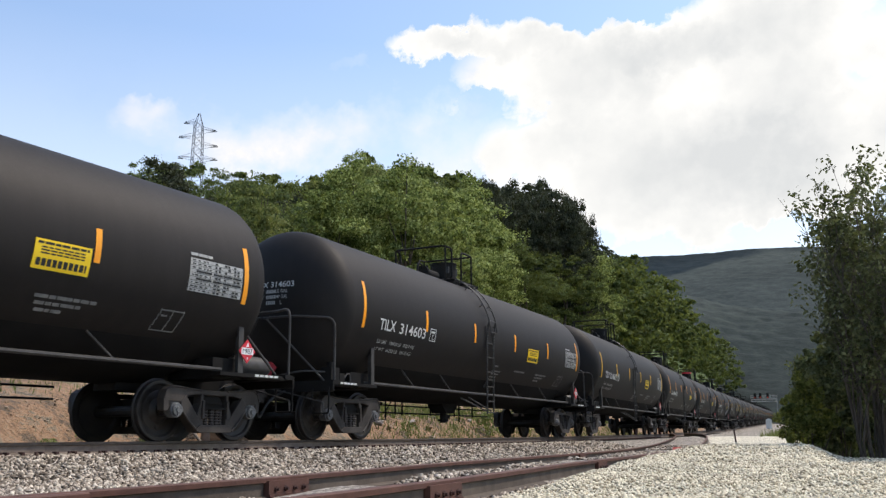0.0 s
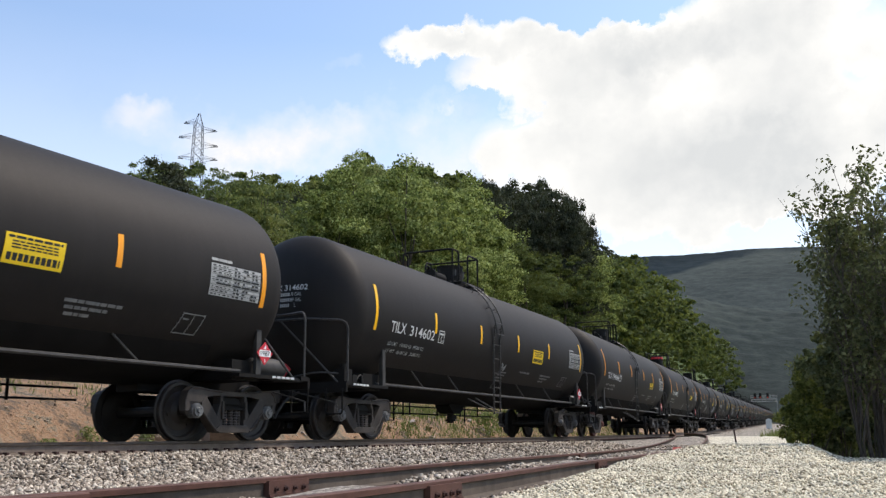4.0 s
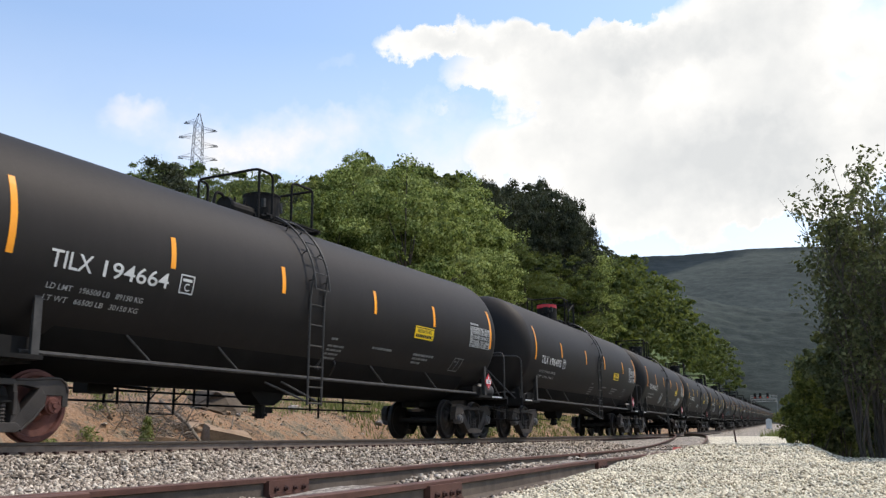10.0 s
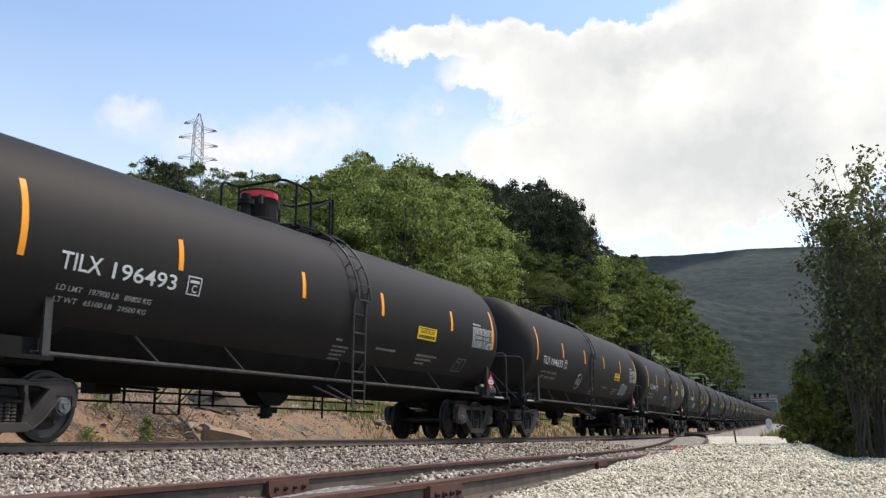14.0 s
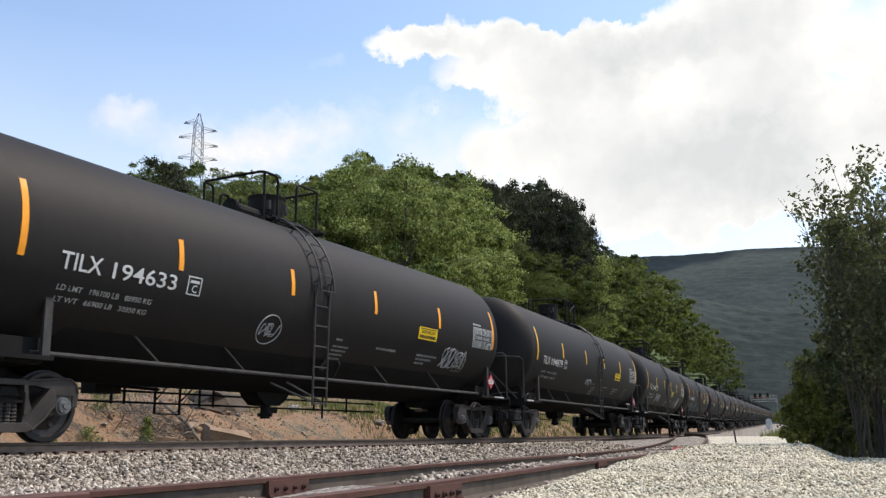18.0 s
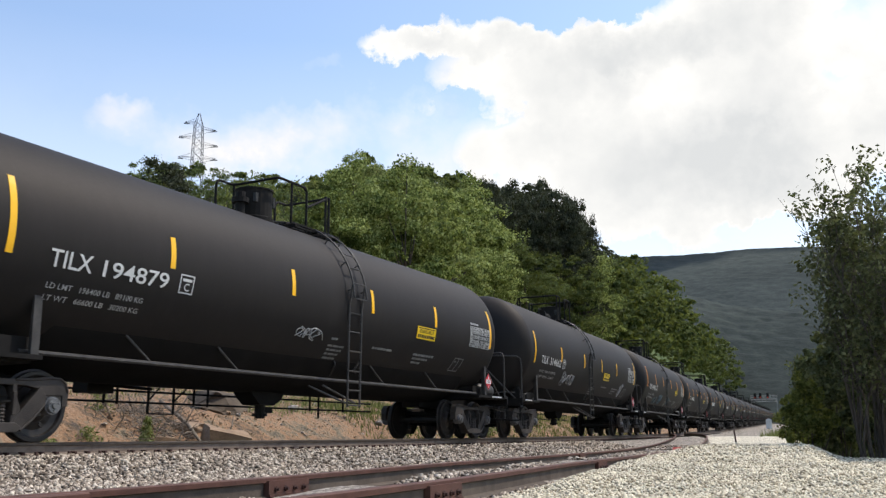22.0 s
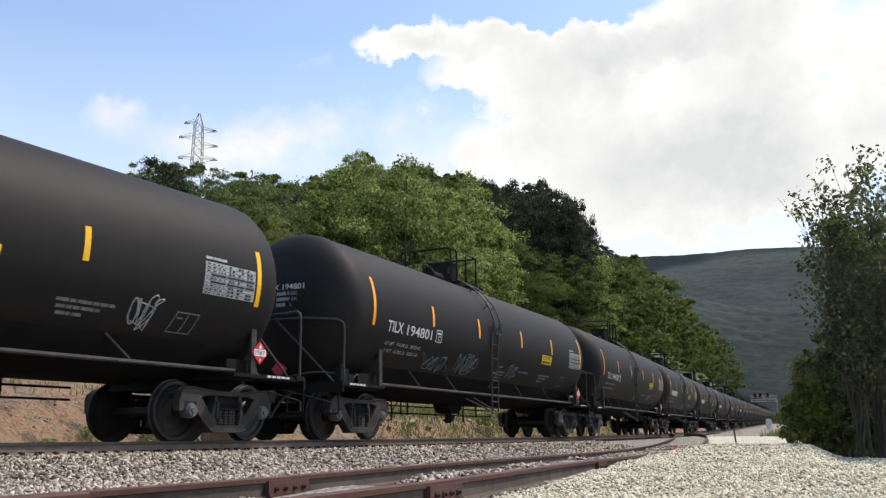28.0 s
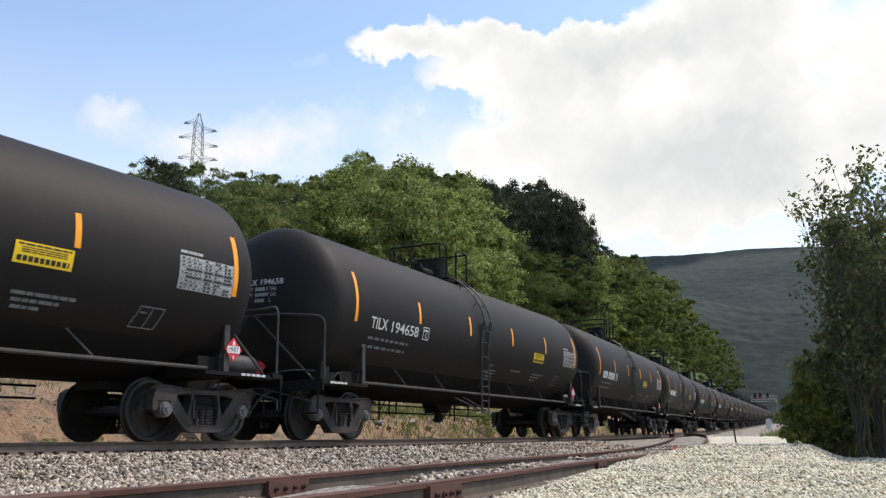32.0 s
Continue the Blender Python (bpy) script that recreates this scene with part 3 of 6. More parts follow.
def slope_woods():
    rng = np.random.default_rng(5)
    spots = []
    far_v, far_f, count = [], [], 0
    crest_v, crest_f, crest_count = [], [], 0
    tries = 0
    while tries < 9000:
        tries += 1
        s = rng.uniform(4, 420) if tries % 3 else rng.uniform(4, 130)
        lat = -rng.uniform(13.5, 85)
        p = on_line(s, lat)
        gap = 6.2 if s < 42 else 4.5 if s < 90 else 5.0 if s < 180 else 6.5
        if any((p.x - q[0]) ** 2 + (p.y - q[1]) ** 2 < gap * gap for q in spots):
            continue
        z = float(ground_z(p.x, p.y))
        top, px = allowed(p.x, p.y, z, lat > -42)
        if px < -160 or px > 1345 or top < 3.0:
            continue
        if px < 560 and (lat < -34 or (330 < px < 420 and rng.random() < 0.7) or rng.random() < 0.35) and rng.random() < 0.93:
            continue
        h = min(top * rng.uniform(0.93, 1.03), rng.uniform(11, 18.5) * (1.35 if s > 90 else 1.0))
        if top < (19 if s < 90 else 25) and rng.random() < 0.75:
            h = top * rng.uniform(0.88, 1.03)
        h = min(h, 21 if s < 90 else 27)
        d = math.hypot(p.x, p.y)
        spots.append((p.x, p.y))
        near = d < 112 and lat > -62
        if near:
            if px < 530:
                kind = rng.choice([5, 6, 3]) if 225 < px < 335 or px > 500 else rng.choice([6, 6, 4])
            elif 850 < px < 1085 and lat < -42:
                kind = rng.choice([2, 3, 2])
            elif px < 660 and lat < -34:
                kind = rng.choice([4, 0, 1])
            else:
                kind = rng.choice([0, 1, 0, 1, 4]) if px < 870 else rng.choice([0, 4, 5, 5]) if px < 1060 else rng.choice([5, 5, 4])
            plant(TREE_KINDS[kind], p.x, p.y, h, rng.uniform(0, 360), rng.uniform(0.85, 1.15) * (1.0 if h > 8 else 1.25))
        else:
            w = h * rng.uniform(0.30, 0.42)
            crest = 850 < px < 1085 and lat < -42
            if crest:
                v, f, _ = crown_arrays(rng, h, h * 0.05, w * 1.1, 60, 60, 0.20)
            else:
                v, f, _ = crown_arrays(rng, h, h * 0.1, w, 16 if d > 180 else 30, 34 if d > 180 else 55, 0.36 if d > 180 else 0.24)
            if crest:
                crest_v.append(v + np.array([p.x, p.y, z]))
                crest_f.append(f + crest_count)
                crest_count += len(v)
            else:
                far_v.append(v + np.array([p.x, p.y, z]))
                far_f.append(f + count)
                count += len(v)
    if crest_v:
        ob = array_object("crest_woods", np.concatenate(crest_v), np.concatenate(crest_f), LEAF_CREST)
        tagged(ob, "dark dense trees on the crest of the slope", "woods", kind="stuff")
    ob = array_object("far_woods", np.concatenate(far_v), np.concatenate(far_f), LEAF_MID)
    tagged(ob, "dark green broadleaf woods farther along the slope", "woods", kind="stuff")


slope_woods()


def crest_trees():
    """The dense dark trees that stand on the crest, over the bright front rows."""
    rng = np.random.default_rng(23)
    for px, r, w in ((866, 98, 0.62), (893, 104, 0.66), (925, 100, 0.66), (950, 108, 0.72), (975, 101, 0.70), (1000, 106, 0.66), (1022, 102, 0.60), (1042, 108, 0.55), (905, 114, 0.7), (962, 116, 0.7), (1012, 114, 0.6)):
        a, _ = sky_angles(px, 440)
        x, y = -r * math.sin(a), r * math.cos(a)
        z = float(ground_z(x, y))
        h, _ = allowed(x, y, z)
        plant(TREE_KINDS[2 + int(rng.integers(2))], x, y, h * rng.uniform(0.97, 1.02), rng.uniform(0, 360), w * 13.0 / max(h, 5.0) * 1.15, "dark trees on the crest")


crest_trees()
for i, kind in enumerate(TREE_KINDS):
    at = on_line(30 + 9 * i, -27 - 3 * (i % 3))
    h = allowed(at.x, at.y, float(ground_z(at.x, at.y)))[0] * 0.97
    kind.matrix_basis = pose(at.x, at.y, float(ground_z(at.x, at.y)) - 0.1, 0, 0, 50 * i) @ Matrix.Scale(min(h, 15) / 13.0, 4)
    kind["group"] = "trees on the wooded slope"


def understorey(name, label, lat0, lat1, s0, s1, n, size, hmax, leaf, seed):
    """Low leafy growth along a strip beside the line."""
    rng = np.random.default_rng(seed)
    V, F, c = [], [], 0
    for _ in range(n):
        s, lat = rng.uniform(s0, s1), rng.uniform(lat0, lat1)
        p = on_line(s, lat)
        z = float(ground_z(p.x, p.y))
        h = hmax * rng.uniform(0.5, 1.0)
        v, f, _ = crown_arrays(rng, h, 0.0, h * rng.uniform(0.5, 0.8), 9, 26, size)
        V.append(v + np.array([p.x, p.y, z]))
        F.append(f + c)
        c += len(v)
    ob = array_object(name, np.concatenate(V), np.concatenate(F), leaf)
    return tagged(ob, label, "undergrowth", kind="stuff")


understorey("undergrowth", "dense green undergrowth at the foot of the slope", -26, -13.5, 12, 72, 90, 0.14, 3.6, LEAF_BRIGHT, 31)
understorey("undergrowth", "darker undergrowth farther along the slope", -26, -13.5, 72, 210, 180, 0.15, 3.6, LEAF_MID, 32)


# trees on the camera's side
def clump_tree(seed, at, stems, height, spread, clumps, per, size, leaf, label, lean=(0, 0)):
    """A tree of several slender stems that fan out from one foot, with a thin crown."""
    rng = np.random.default_rng(seed)
    tree = thing("tree", label, "tree", "trees beside the gravel")
    bm = bmesh.new()
    tips = []
    for k in range(stems):
        a = 2 * math.pi * k / stems + rng.uniform(-0.4, 0.4)
        r = spread * rng.uniform(0.25, 0.92)
        foot = Vector((0.25 * math.cos(a), 0.25 * math.sin(a), -0.5))
        tip = Vector((r * math.cos(a) + lean[0], r * math.sin(a) + lean[1], height * rng.uniform(0.72, 0.98)))
        pts = [foot.lerp(tip, t) + Vector((-math.cos(a), -math.sin(a), 0)) * r * 0.12 * math.sin(math.pi * t) + Vector((rng.normal() * 0.06, rng.normal() * 0.06, 0)) for t in (i / 7 for i in range(8))]
        r0 = 0.038 * rng.uniform(0.6, 1.2)
        for i, (p, q) in enumerate(zip(pts, pts[1:])):
            rod(bm, p, q, r0 * (1 - i / 8.5), 6, r0 * (1 - (i + 1) / 8.5))
            if i >= 2:
                for _ in range(4):
                    e = p.lerp(q, rng.random()) + Vector((np.clip(rng.normal(), -1.4, 1.4) * 0.42, np.clip(rng.normal(), -1.4, 1.4) * 0.42, rng.uniform(0.3, 1.1)))
                    rod(bm, p.lerp(q, 0.4), e, r0 * 0.26, 4, 0.006)
                    tips.append(np.array(e))
        tips.append(np.array(pts[-1]))
    part("trunk", bm, BARK, tree, "slender grey stems and twigs")
    tips = np.array(tips)
    k = rng.integers(0, len(tips), clumps)
    cs = tips[k] + rng.normal(size=(clumps, 3)) * 0.22
    kk = np.repeat(np.arange(clumps), per)
    d = rng.normal(size=(clumps * per, 3))
    d /= np.linalg.norm(d, axis=1)[:, None]
    pts = cs[kk] + d * rng.uniform(0.03, 0.34, clumps * per)[:, None]
    v, f = leaves(rng, pts, d, size, 1.8)
    array_object("crown", v, f, leaf, tree)
    tree.location = (at[0], at[1], float(ground_z(at[0], at[1])))
    return tree


def from_bearing(px, r):
    a, _ = sky_angles(px, 700)
    return -r * math.sin(a), r * math.cos(a)


clump_tree(41, from_bearing(1530, 27), 17, 7.7, 1.80, 560, 15, 0.040, LEAF_THIN, "tall thin-leaved tree of many slender fanning stems beside the gravel", (0.1, 0.1))
clump_tree(42, from_bearing(1620, 25), 14, 7.0, 2.0, 480, 15, 0.040, LEAF_THIN, "tall thin-leaved tree with a sparse top beside the gravel")
clump_tree(43, from_bearing(1570, 30), 13, 7.7, 1.7, 400, 15, 0.042, LEAF_DEEP, "dark thin-leaved tree standing behind the others")


def bush(seed, px, r, height, width, leaf, label, size=0.036, clumps=95, per=95):
    rng = np.random.default_rng(seed)
    ob = thing("bush", label, "bush", "bushes beside the gravel")
    v, f, cs = crown_arrays(rng, height, 0.0, width, clumps, per, size, fluff=True)
    array_object("foliage", v, f, leaf, ob)
    bm = bmesh.new()
    for i in rng.choice(len(cs), 8, replace=False):
        rod(bm, (rng.normal() * 0.1, rng.normal() * 0.1, -0.3), cs[i], 0.03, 5, 0.008)
    part("trunk", bm, BARK, ob, "thin woody stems")
    x, y = from_bearing(px, r)
    ob.location = (x, y, float(ground_z(x, y)) - 0.05)
    return ob


bush(51, 1425, 30, 2.7, 0.85, LEAF_GOLD, "yellow-green bush at the edge of the trees", 0.042, 80, 60)
bush(52, 1404, 36, 2.9, 0.8, LEAF_GOLD, "pale yellow-green bush at the edge of the trees", 0.042, 70, 55)
# the darker bushes carry the shade under the trees in their leaf colour
bush(53, 1480, 33, 5.2, 1.15, LEAF_DEEP, "dark olive leafy bush under the thin trees", 0.048, 120, 75)
bush(54, 1555, 32, 5.4, 1.5, LEAF_DEEP, "dark leafy bush with deep shade put in its leaf colour", 0.048, 120, 75)
bush(55, 1640, 29, 5.2, 1.6, LEAF_DEEP, "dark leafy bush with deep shade put in its leaf colour", 0.048, 120, 75)
bush(61, 1600, 27, 2.0, 0.6, LEAF_GOLD, "small yellow-green bush among the stems", 0.042, 50, 45)
bush(56, 1478, 42, 7.2, 1.6, LEAF_DEEP, "tall olive bush behind the yellow-green one", 0.055, 140, 75)
bush(57, 1540, 44, 7.8, 2.2, LEAF_DEEP, "tall dark bush behind the thin trees", 0.055, 170, 75)
bush(58, 1630, 40, 7.4, 2.5, LEAF_DEEP, "tall dark bush behind the fanning stems", 0.055, 170, 75)
bush(60, 1432, 47, 5.4, 1.5, LEAF_DEEP, "dark leafy bush beyond the gravel", 0.055, 110, 70)
bush(62, 1446, 38, 3.6, 0.9, LEAF_DEEP, "dark bush in the gap between the trees", 0.05, 90, 70)


def right_woods():
    rng = np.random.default_rng(9)
    V, F, c = [], [], 0
    for _ in range(150):
        s = rng.uniform(60, 420)
        lat = rng.uniform(11, 45) + 0.02 * s
        p = on_line(s, lat)
        z = float(ground_z(p.x, p.y))
        h = rng.uniform(6, 12)
        v, f, _ = crown_arrays(rng, h, 0.0, h * 0.36, 22, 48, 0.20)
        V.append(v + np.array([p.x, p.y, z]))
        F.append(f + c)
        c += len(v)
    ob = array_object("valley_woods", np.concatenate(V), np.concatenate(F), LEAF_DEEP)
    tagged(ob, "dark woods on the valley floor beside the line", "woods", kind="stuff")


right_woods()


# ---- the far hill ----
# both hills' colours carry the blue of distance haze, less on the spur
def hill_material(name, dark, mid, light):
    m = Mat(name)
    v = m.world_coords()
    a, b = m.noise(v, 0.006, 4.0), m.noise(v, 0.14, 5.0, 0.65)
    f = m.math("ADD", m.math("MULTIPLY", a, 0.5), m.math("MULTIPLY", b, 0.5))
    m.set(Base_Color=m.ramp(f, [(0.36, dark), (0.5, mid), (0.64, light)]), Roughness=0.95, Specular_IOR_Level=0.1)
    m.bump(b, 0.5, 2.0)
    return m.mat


def vnoise(x, y, cell, seed):
    """Smooth random relief of the given cell size, from -1 to 1."""
    g = np.random.default_rng(seed).uniform(-1, 1, (256, 256))
    u, v = x / cell, y / cell
    i, j = np.floor(u).astype(int), np.floor(v).astype(int)
    a, b = smooth01(u - i), smooth01(v - j)
    p = lambda di, dj: g[(i + di) % 256, (j + dj) % 256]
    return (p(0, 0) * (1 - a) + p(1, 0) * a) * (1 - b) + (p(0, 1) * (1 - a) + p(1, 1) * a) * b


def far_hill():
    na, nr = 420, 250
    az = np.linspace(-0.62, 0.52, na)
    rr = np.linspace(430, 1750, nr)
    A, R = np.meshgrid(az, rr)
    crest = np.interp(A, [-0.62, -0.2, 0.05, 0.13, 0.19, 0.26, 0.34, 0.42, 0.52], [190, 228, 242, 252, 255, 251, 252, 250, 225])
    u = np.clip((R - 430) / 850, 0, 1)
    Z = 4 + crest * (0.55 * u + 0.45 * smooth01(u)) - np.maximum(R - 1300, 0) * 0.1
    X, Y = -R * np.sin(A), R * np.cos(A)
    Z = Z + 2 * rough2(X, Y, 0.006, 3.0) * u + 0.7 * vnoise(X, Y, 130, 1) * u + 0.3 * vnoise(X, Y, 26, 2) + 1.0 * vnoise(X, Y, 9, 3)
    i = np.arange(na * nr).reshape(nr, na)
    faces = np.stack([i[:-1, :-1].ravel(), i[1:, :-1].ravel(), i[1:, 1:].ravel(), i[:-1, 1:].ravel()], 1)
    ob = mesh_object("far_hill", np.stack([X.ravel(), Y.ravel(), Z.ravel()], 1).tolist(), faces.tolist(), hill_material("haze_tinted_woods", (0.023, 0.032, 0.032), (0.036, 0.047, 0.046), (0.054, 0.067, 0.063)), True)
    tagged(ob, "long wooded ridge closing the valley, distance haze in its blue-green colour", "hill", kind="structure")


far_hill()


def near_ridge():
    """A lower wooded spur before the long ridge."""
    na, nr = 300, 110
    az = np.linspace(-0.55, 0.42, na)
    rr = np.linspace(330, 640, nr)
    A, R = np.meshgrid(az, rr)
    top = 560 * np.tan([sky_angles(px, py)[1] for px, py in ((1180, 520), (1230, 530), (1290, 545), (1350, 552), (1420, 556), (1560, 575))])
    where = [sky_angles(px, 560)[0] for px in (1180, 1230, 1290, 1350, 1420, 1560)]
    crest = np.interp(A, where[::-1], top[::-1])
    u = np.clip((R - 330) / 230, 0, 1)
    X, Y = -R * np.sin(A), R * np.cos(A)
    Z = 2 + (crest - 2) * (0.4 * u + 0.6 * smooth01(u)) - np.maximum(R - 560, 0) * 0.6 + (0.6 * vnoise(X, Y, 24, 6) + 1.0 * vnoise(X, Y, 6, 7)) * (0.3 + 0.7 * u)
    i = np.arange(na * nr).reshape(nr, na)
    faces = np.stack([i[:-1, :-1].ravel(), i[1:, :-1].ravel(), i[1:, 1:].ravel(), i[:-1, 1:].ravel()], 1)
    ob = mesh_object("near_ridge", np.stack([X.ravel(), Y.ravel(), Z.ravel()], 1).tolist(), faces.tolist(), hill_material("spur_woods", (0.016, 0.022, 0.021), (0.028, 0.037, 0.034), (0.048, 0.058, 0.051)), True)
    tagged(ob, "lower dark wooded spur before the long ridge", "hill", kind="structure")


near_ridge()


# ---- pylon ----
def build_pylon():
    steel = worn("galvanised_steel", (0.035, 0.036, 0.038), (0.075, 0.077, 0.080), 0.8, 0.6, 0.2, bump=0.0)
    glass = worn("insulator_glaze", (0.025, 0.026, 0.025), (0.06, 0.06, 0.056), 3.0, 0.5, bump=0.0)
    r = 175.0
    a, _ = sky_angles(351, 260)
    x, y = -r * math.sin(a), r * math.cos(a)
    tower = thing("pylon", "grey lattice steel electricity pylon behind the trees", "pylon")
    top = 59.5
    foot = 14.0
    def half(z):
        return float(np.interp(top - z, [0, 2.6, 12, 30, 46], [0.10, 0.78, 1.05, 1.8, 3.2]))
    for sx in (-1, 1):
        for sy in (-1, 1):
            bm = bmesh.new()
            zs = [foot, 30, top - 12, top - 2.6, top]
            tube(bm, [(sx * half(z), sy * half(z), z) for z in zs], 0.055, 5)
            part("leg", bm, steel, tower)
    zs = [14, 19, 24, 28, 31.5, 35, 38, 41, 43.5, 45.7, 47.7, 49.6, 51.4, 53.1, 54.7, 56.3, 57.9]
    bm = bmesh.new()
    for a, b in zip(zs, zs[1:]):
        for k in range(4):
            c0 = [(-1, -1), (1, -1), (1, 1), (-1, 1)][k]
            c1 = [(1, -1), (1, 1), (-1, 1), (-1, -1)][k]
            ha, hb = half(a), half(b)
            rod(bm, (c0[0] * ha, c0[1] * ha, a), (c1[0] * hb, c1[1] * hb, b), 0.028, 4)
            rod(bm, (c1[0] * ha, c1[1] * ha, a), (c0[0] * hb, c0[1] * hb, b), 0.028, 4)
            rod(bm, (c0[0] * ha, c0[1] * ha, a), (c1[0] * ha, c1[1] * ha, a), 0.024, 4)
    part("lattice", bm, steel, tower)
    for z, s in ((57.6, -1), (55.9, 1), (54.6, -1), (52.7, 1), (50.3, -1), (49.9, 1)):
        bm = bmesh.new()
        h = half(z)
        reach = {57.6: 2.9, 55.9: 3.5}.get(z, 3.8)
        for sy in (-1, 1):
            rod(bm, (s * h, sy * h, z + 0.5), (s * reach, 0, z), 0.036, 4)
            rod(bm, (s * h, sy * h, z - 0.4), (s * reach, 0, z), 0.036, 4)
        arm = part("cross_arm", bm, steel, tower)
        bm = bmesh.new()
        rod(bm, (s * (reach - 1.1), -0.6, z - 0.55), (s * (reach + 0.1), 0.4, z - 0.1), 0.10, 6)
        part("insulator", bm, glass, arm)
    lo, hi = -30.0, 60.0
    for _ in range(24):
        mid = (lo + hi) / 2
        lo, hi = (mid, hi) if image_of((x, y, top + mid))[1] > 198 else (lo, mid)
    tower.matrix_basis = pose(x, y, lo, 0, 0, 33)
    return tower


build_pylon()


# ---- trackside details ----
def fast_mesh(name, v, f, material):
    return array_object(name, v, f, material)


def stone_material(name, stops):
    m = Mat(name)
    g = m.node("NewGeometry")
    isl = g.outputs["Random Per Island"]
    n = m.noise(m.world_coords(), 55.0, 4.0, 0.6)
    patch = m.noise(m.world_coords(), 0.5, 3.0)
    f = m.math("ADD", m.math("MULTIPLY", isl, 0.8), m.math("MULTIPLY", m.math("SUBTRACT", n, 0.5), 0.35))
    col = m.ramp(f, stops)
    col = m.mix(m.math("MULTIPLY", patch, 0.45), col, (0.92, 0.80, 0.66), "MULTIPLY")
    m.set(Base_Color=col, Roughness=0.9, Specular_IOR_Level=0.25)
    return m.mat


OCTA = np.array([(1, 0, 0), (0, 1, 0), (-1, 0, 0), (0, -1, 0), (0, 0, 1), (0, 0, -1)], float)
OCTA_F = np.array([(0, 1, 4), (1, 2, 4), (2, 3, 4), (3, 0, 4), (1, 0, 5), (2, 1, 5), (3, 2, 5), (0, 3, 5)])


def scatter_stones(name, label, n, near, far, power, size, seed, keep, stone):
    """Loose angular stones on the ground within a wedge before the camera."""
    rng = np.random.default_rng(seed)
    u = rng.random(n * 2)
    d = (near ** power + u * (far ** power - near ** power)) ** (1 / power)
    a = rng.uniform(-0.06, 1.06, n * 2)
    x, y = -d * np.sin(a), d * np.cos(a)
    ok = keep(x, y)
    x, y, d = x[ok][:n], y[ok][:n], d[ok][:n]
    k = len(x)
    z = ground_z(x, y)
    sz = size * rng.uniform(0.55, 1.45, k) * np.interp(d, [4, 30], [0.9, 1.25])
    v = OCTA[None] * (1 + rng.normal(size=(k, 6, 1)) * 0.22) + rng.normal(size=(k, 6, 3)) * 0.25
    ang = rng.uniform(0, 6.28, k)
    tilt = rng.uniform(-0.9, 0.9, k)
    c, s, ct, st = np.cos(ang), np.sin(ang), np.cos(tilt), np.sin(tilt)
    vx, vy, vz = v[..., 0], v[..., 1] * 0.8, v[..., 2] * 0.7
    vy, vz = vy * ct[:, None] - vz * st[:, None], vy * st[:, None] + vz * ct[:, None]
    vx, vy = vx * c[:, None] - vy * s[:, None], vx * s[:, None] + vy * c[:, None]
    P = np.stack([vx, vy, vz], -1) * sz[:, None, None] + np.stack([x, y, z + sz * rng.uniform(0.0, 0.55, k)], -1)[:, None, :]
    F = (OCTA_F[None] + (np.arange(k) * 6)[:, None, None]).reshape(-1, 3)
    ob = fast_mesh(name, P.reshape(-1, 3), F, stone)
    return tagged(ob, label, "gravel", kind="stuff")


STONE = stone_material("crushed_stone", [(0.0, (0.05, 0.038, 0.030)), (0.25, (0.21, 0.172, 0.138)), (0.55, (0.42, 0.36, 0.297)), (0.9, (0.72, 0.65, 0.555))])
CREAM_STONE = stone_material("cream_limestone", [(0.0, (0.23, 0.19, 0.13)), (0.2, (0.50, 0.44, 0.325)), (0.6, (0.71, 0.65, 0.505)), (0.9, (0.85, 0.80, 0.65))])


def off_rails(x, y):
    s, lat = to_line(x, y)
    across = x - siding_x(np.clip(y, -60, 62))
    sid = np.abs(np.abs(across) * 0.985 - 0.7525) > 0.10
    inside = np.abs(across) < 0.68
    sid &= ~(inside & (np.sin(y * 1.7) + np.sin(y * 0.63 + 1.0) < -0.1))
    return ((lat > 0.98) | ((np.abs(lat) < 0.62))) & (sid | (y > 58)) & (lat < 40)


def toe(x, y):
    s, lat = to_line(x, y)
    return (lat < -1.0) & (lat > -3.3)


def rubbly(x, y):
    s, lat = to_line(x, y)
    return (lat < -2.7) & (lat > -6.6) & (rough2(x, y, 1.7, 5.0) + 0.3 * np.sin(7 * x + 3 * y) > -0.15)


def heaped(x, y):
    return off_rails(x, y) & (x - siding_x(np.clip(y, -60, 62)) > 0.95)


def between(x, y):
    return off_rails(x, y) & (x - siding_x(np.clip(y, -60, 62)) <= 0.95)


scatter_stones("ballast_stones", "loose pale grey crushed stone ballast", 36000, 3.6, 15.0, 1.7, 0.029, 61, between, STONE)
scatter_stones("ballast_stones", "loose pale grey crushed stone ballast farther off", 38000, 14.0, 34.0, 1.5, 0.032, 62, between, STONE)
scatter_stones("ballast_stones", "dark trackside ballast beyond the rails", 4000, 12.0, 34.0, 1.5, 0.035, 63, toe, STONE)
RUBBLE = stone_material("bank_rubble", [(0.0, (0.09, 0.066, 0.048)), (0.3, (0.22, 0.155, 0.105)), (0.6, (0.33, 0.245, 0.17)), (0.9, (0.50, 0.42, 0.33))])
scatter_stones("rubble", "broken brown and tan rubble on the bank", 5200, 11.0, 34.0, 1.3, 0.027, 66, rubbly, RUBBLE)
scatter_stones("gravel_heap", "heaped fine cream limestone gravel", 60000, 3.0, 14.0, 1.6, 0.0165, 64, heaped, CREAM_STONE)
scatter_stones("gravel_heap", "heaped fine cream limestone gravel farther off", 42000, 12.0, 34.0, 1.4, 0.026, 65, heaped, CREAM_STONE)


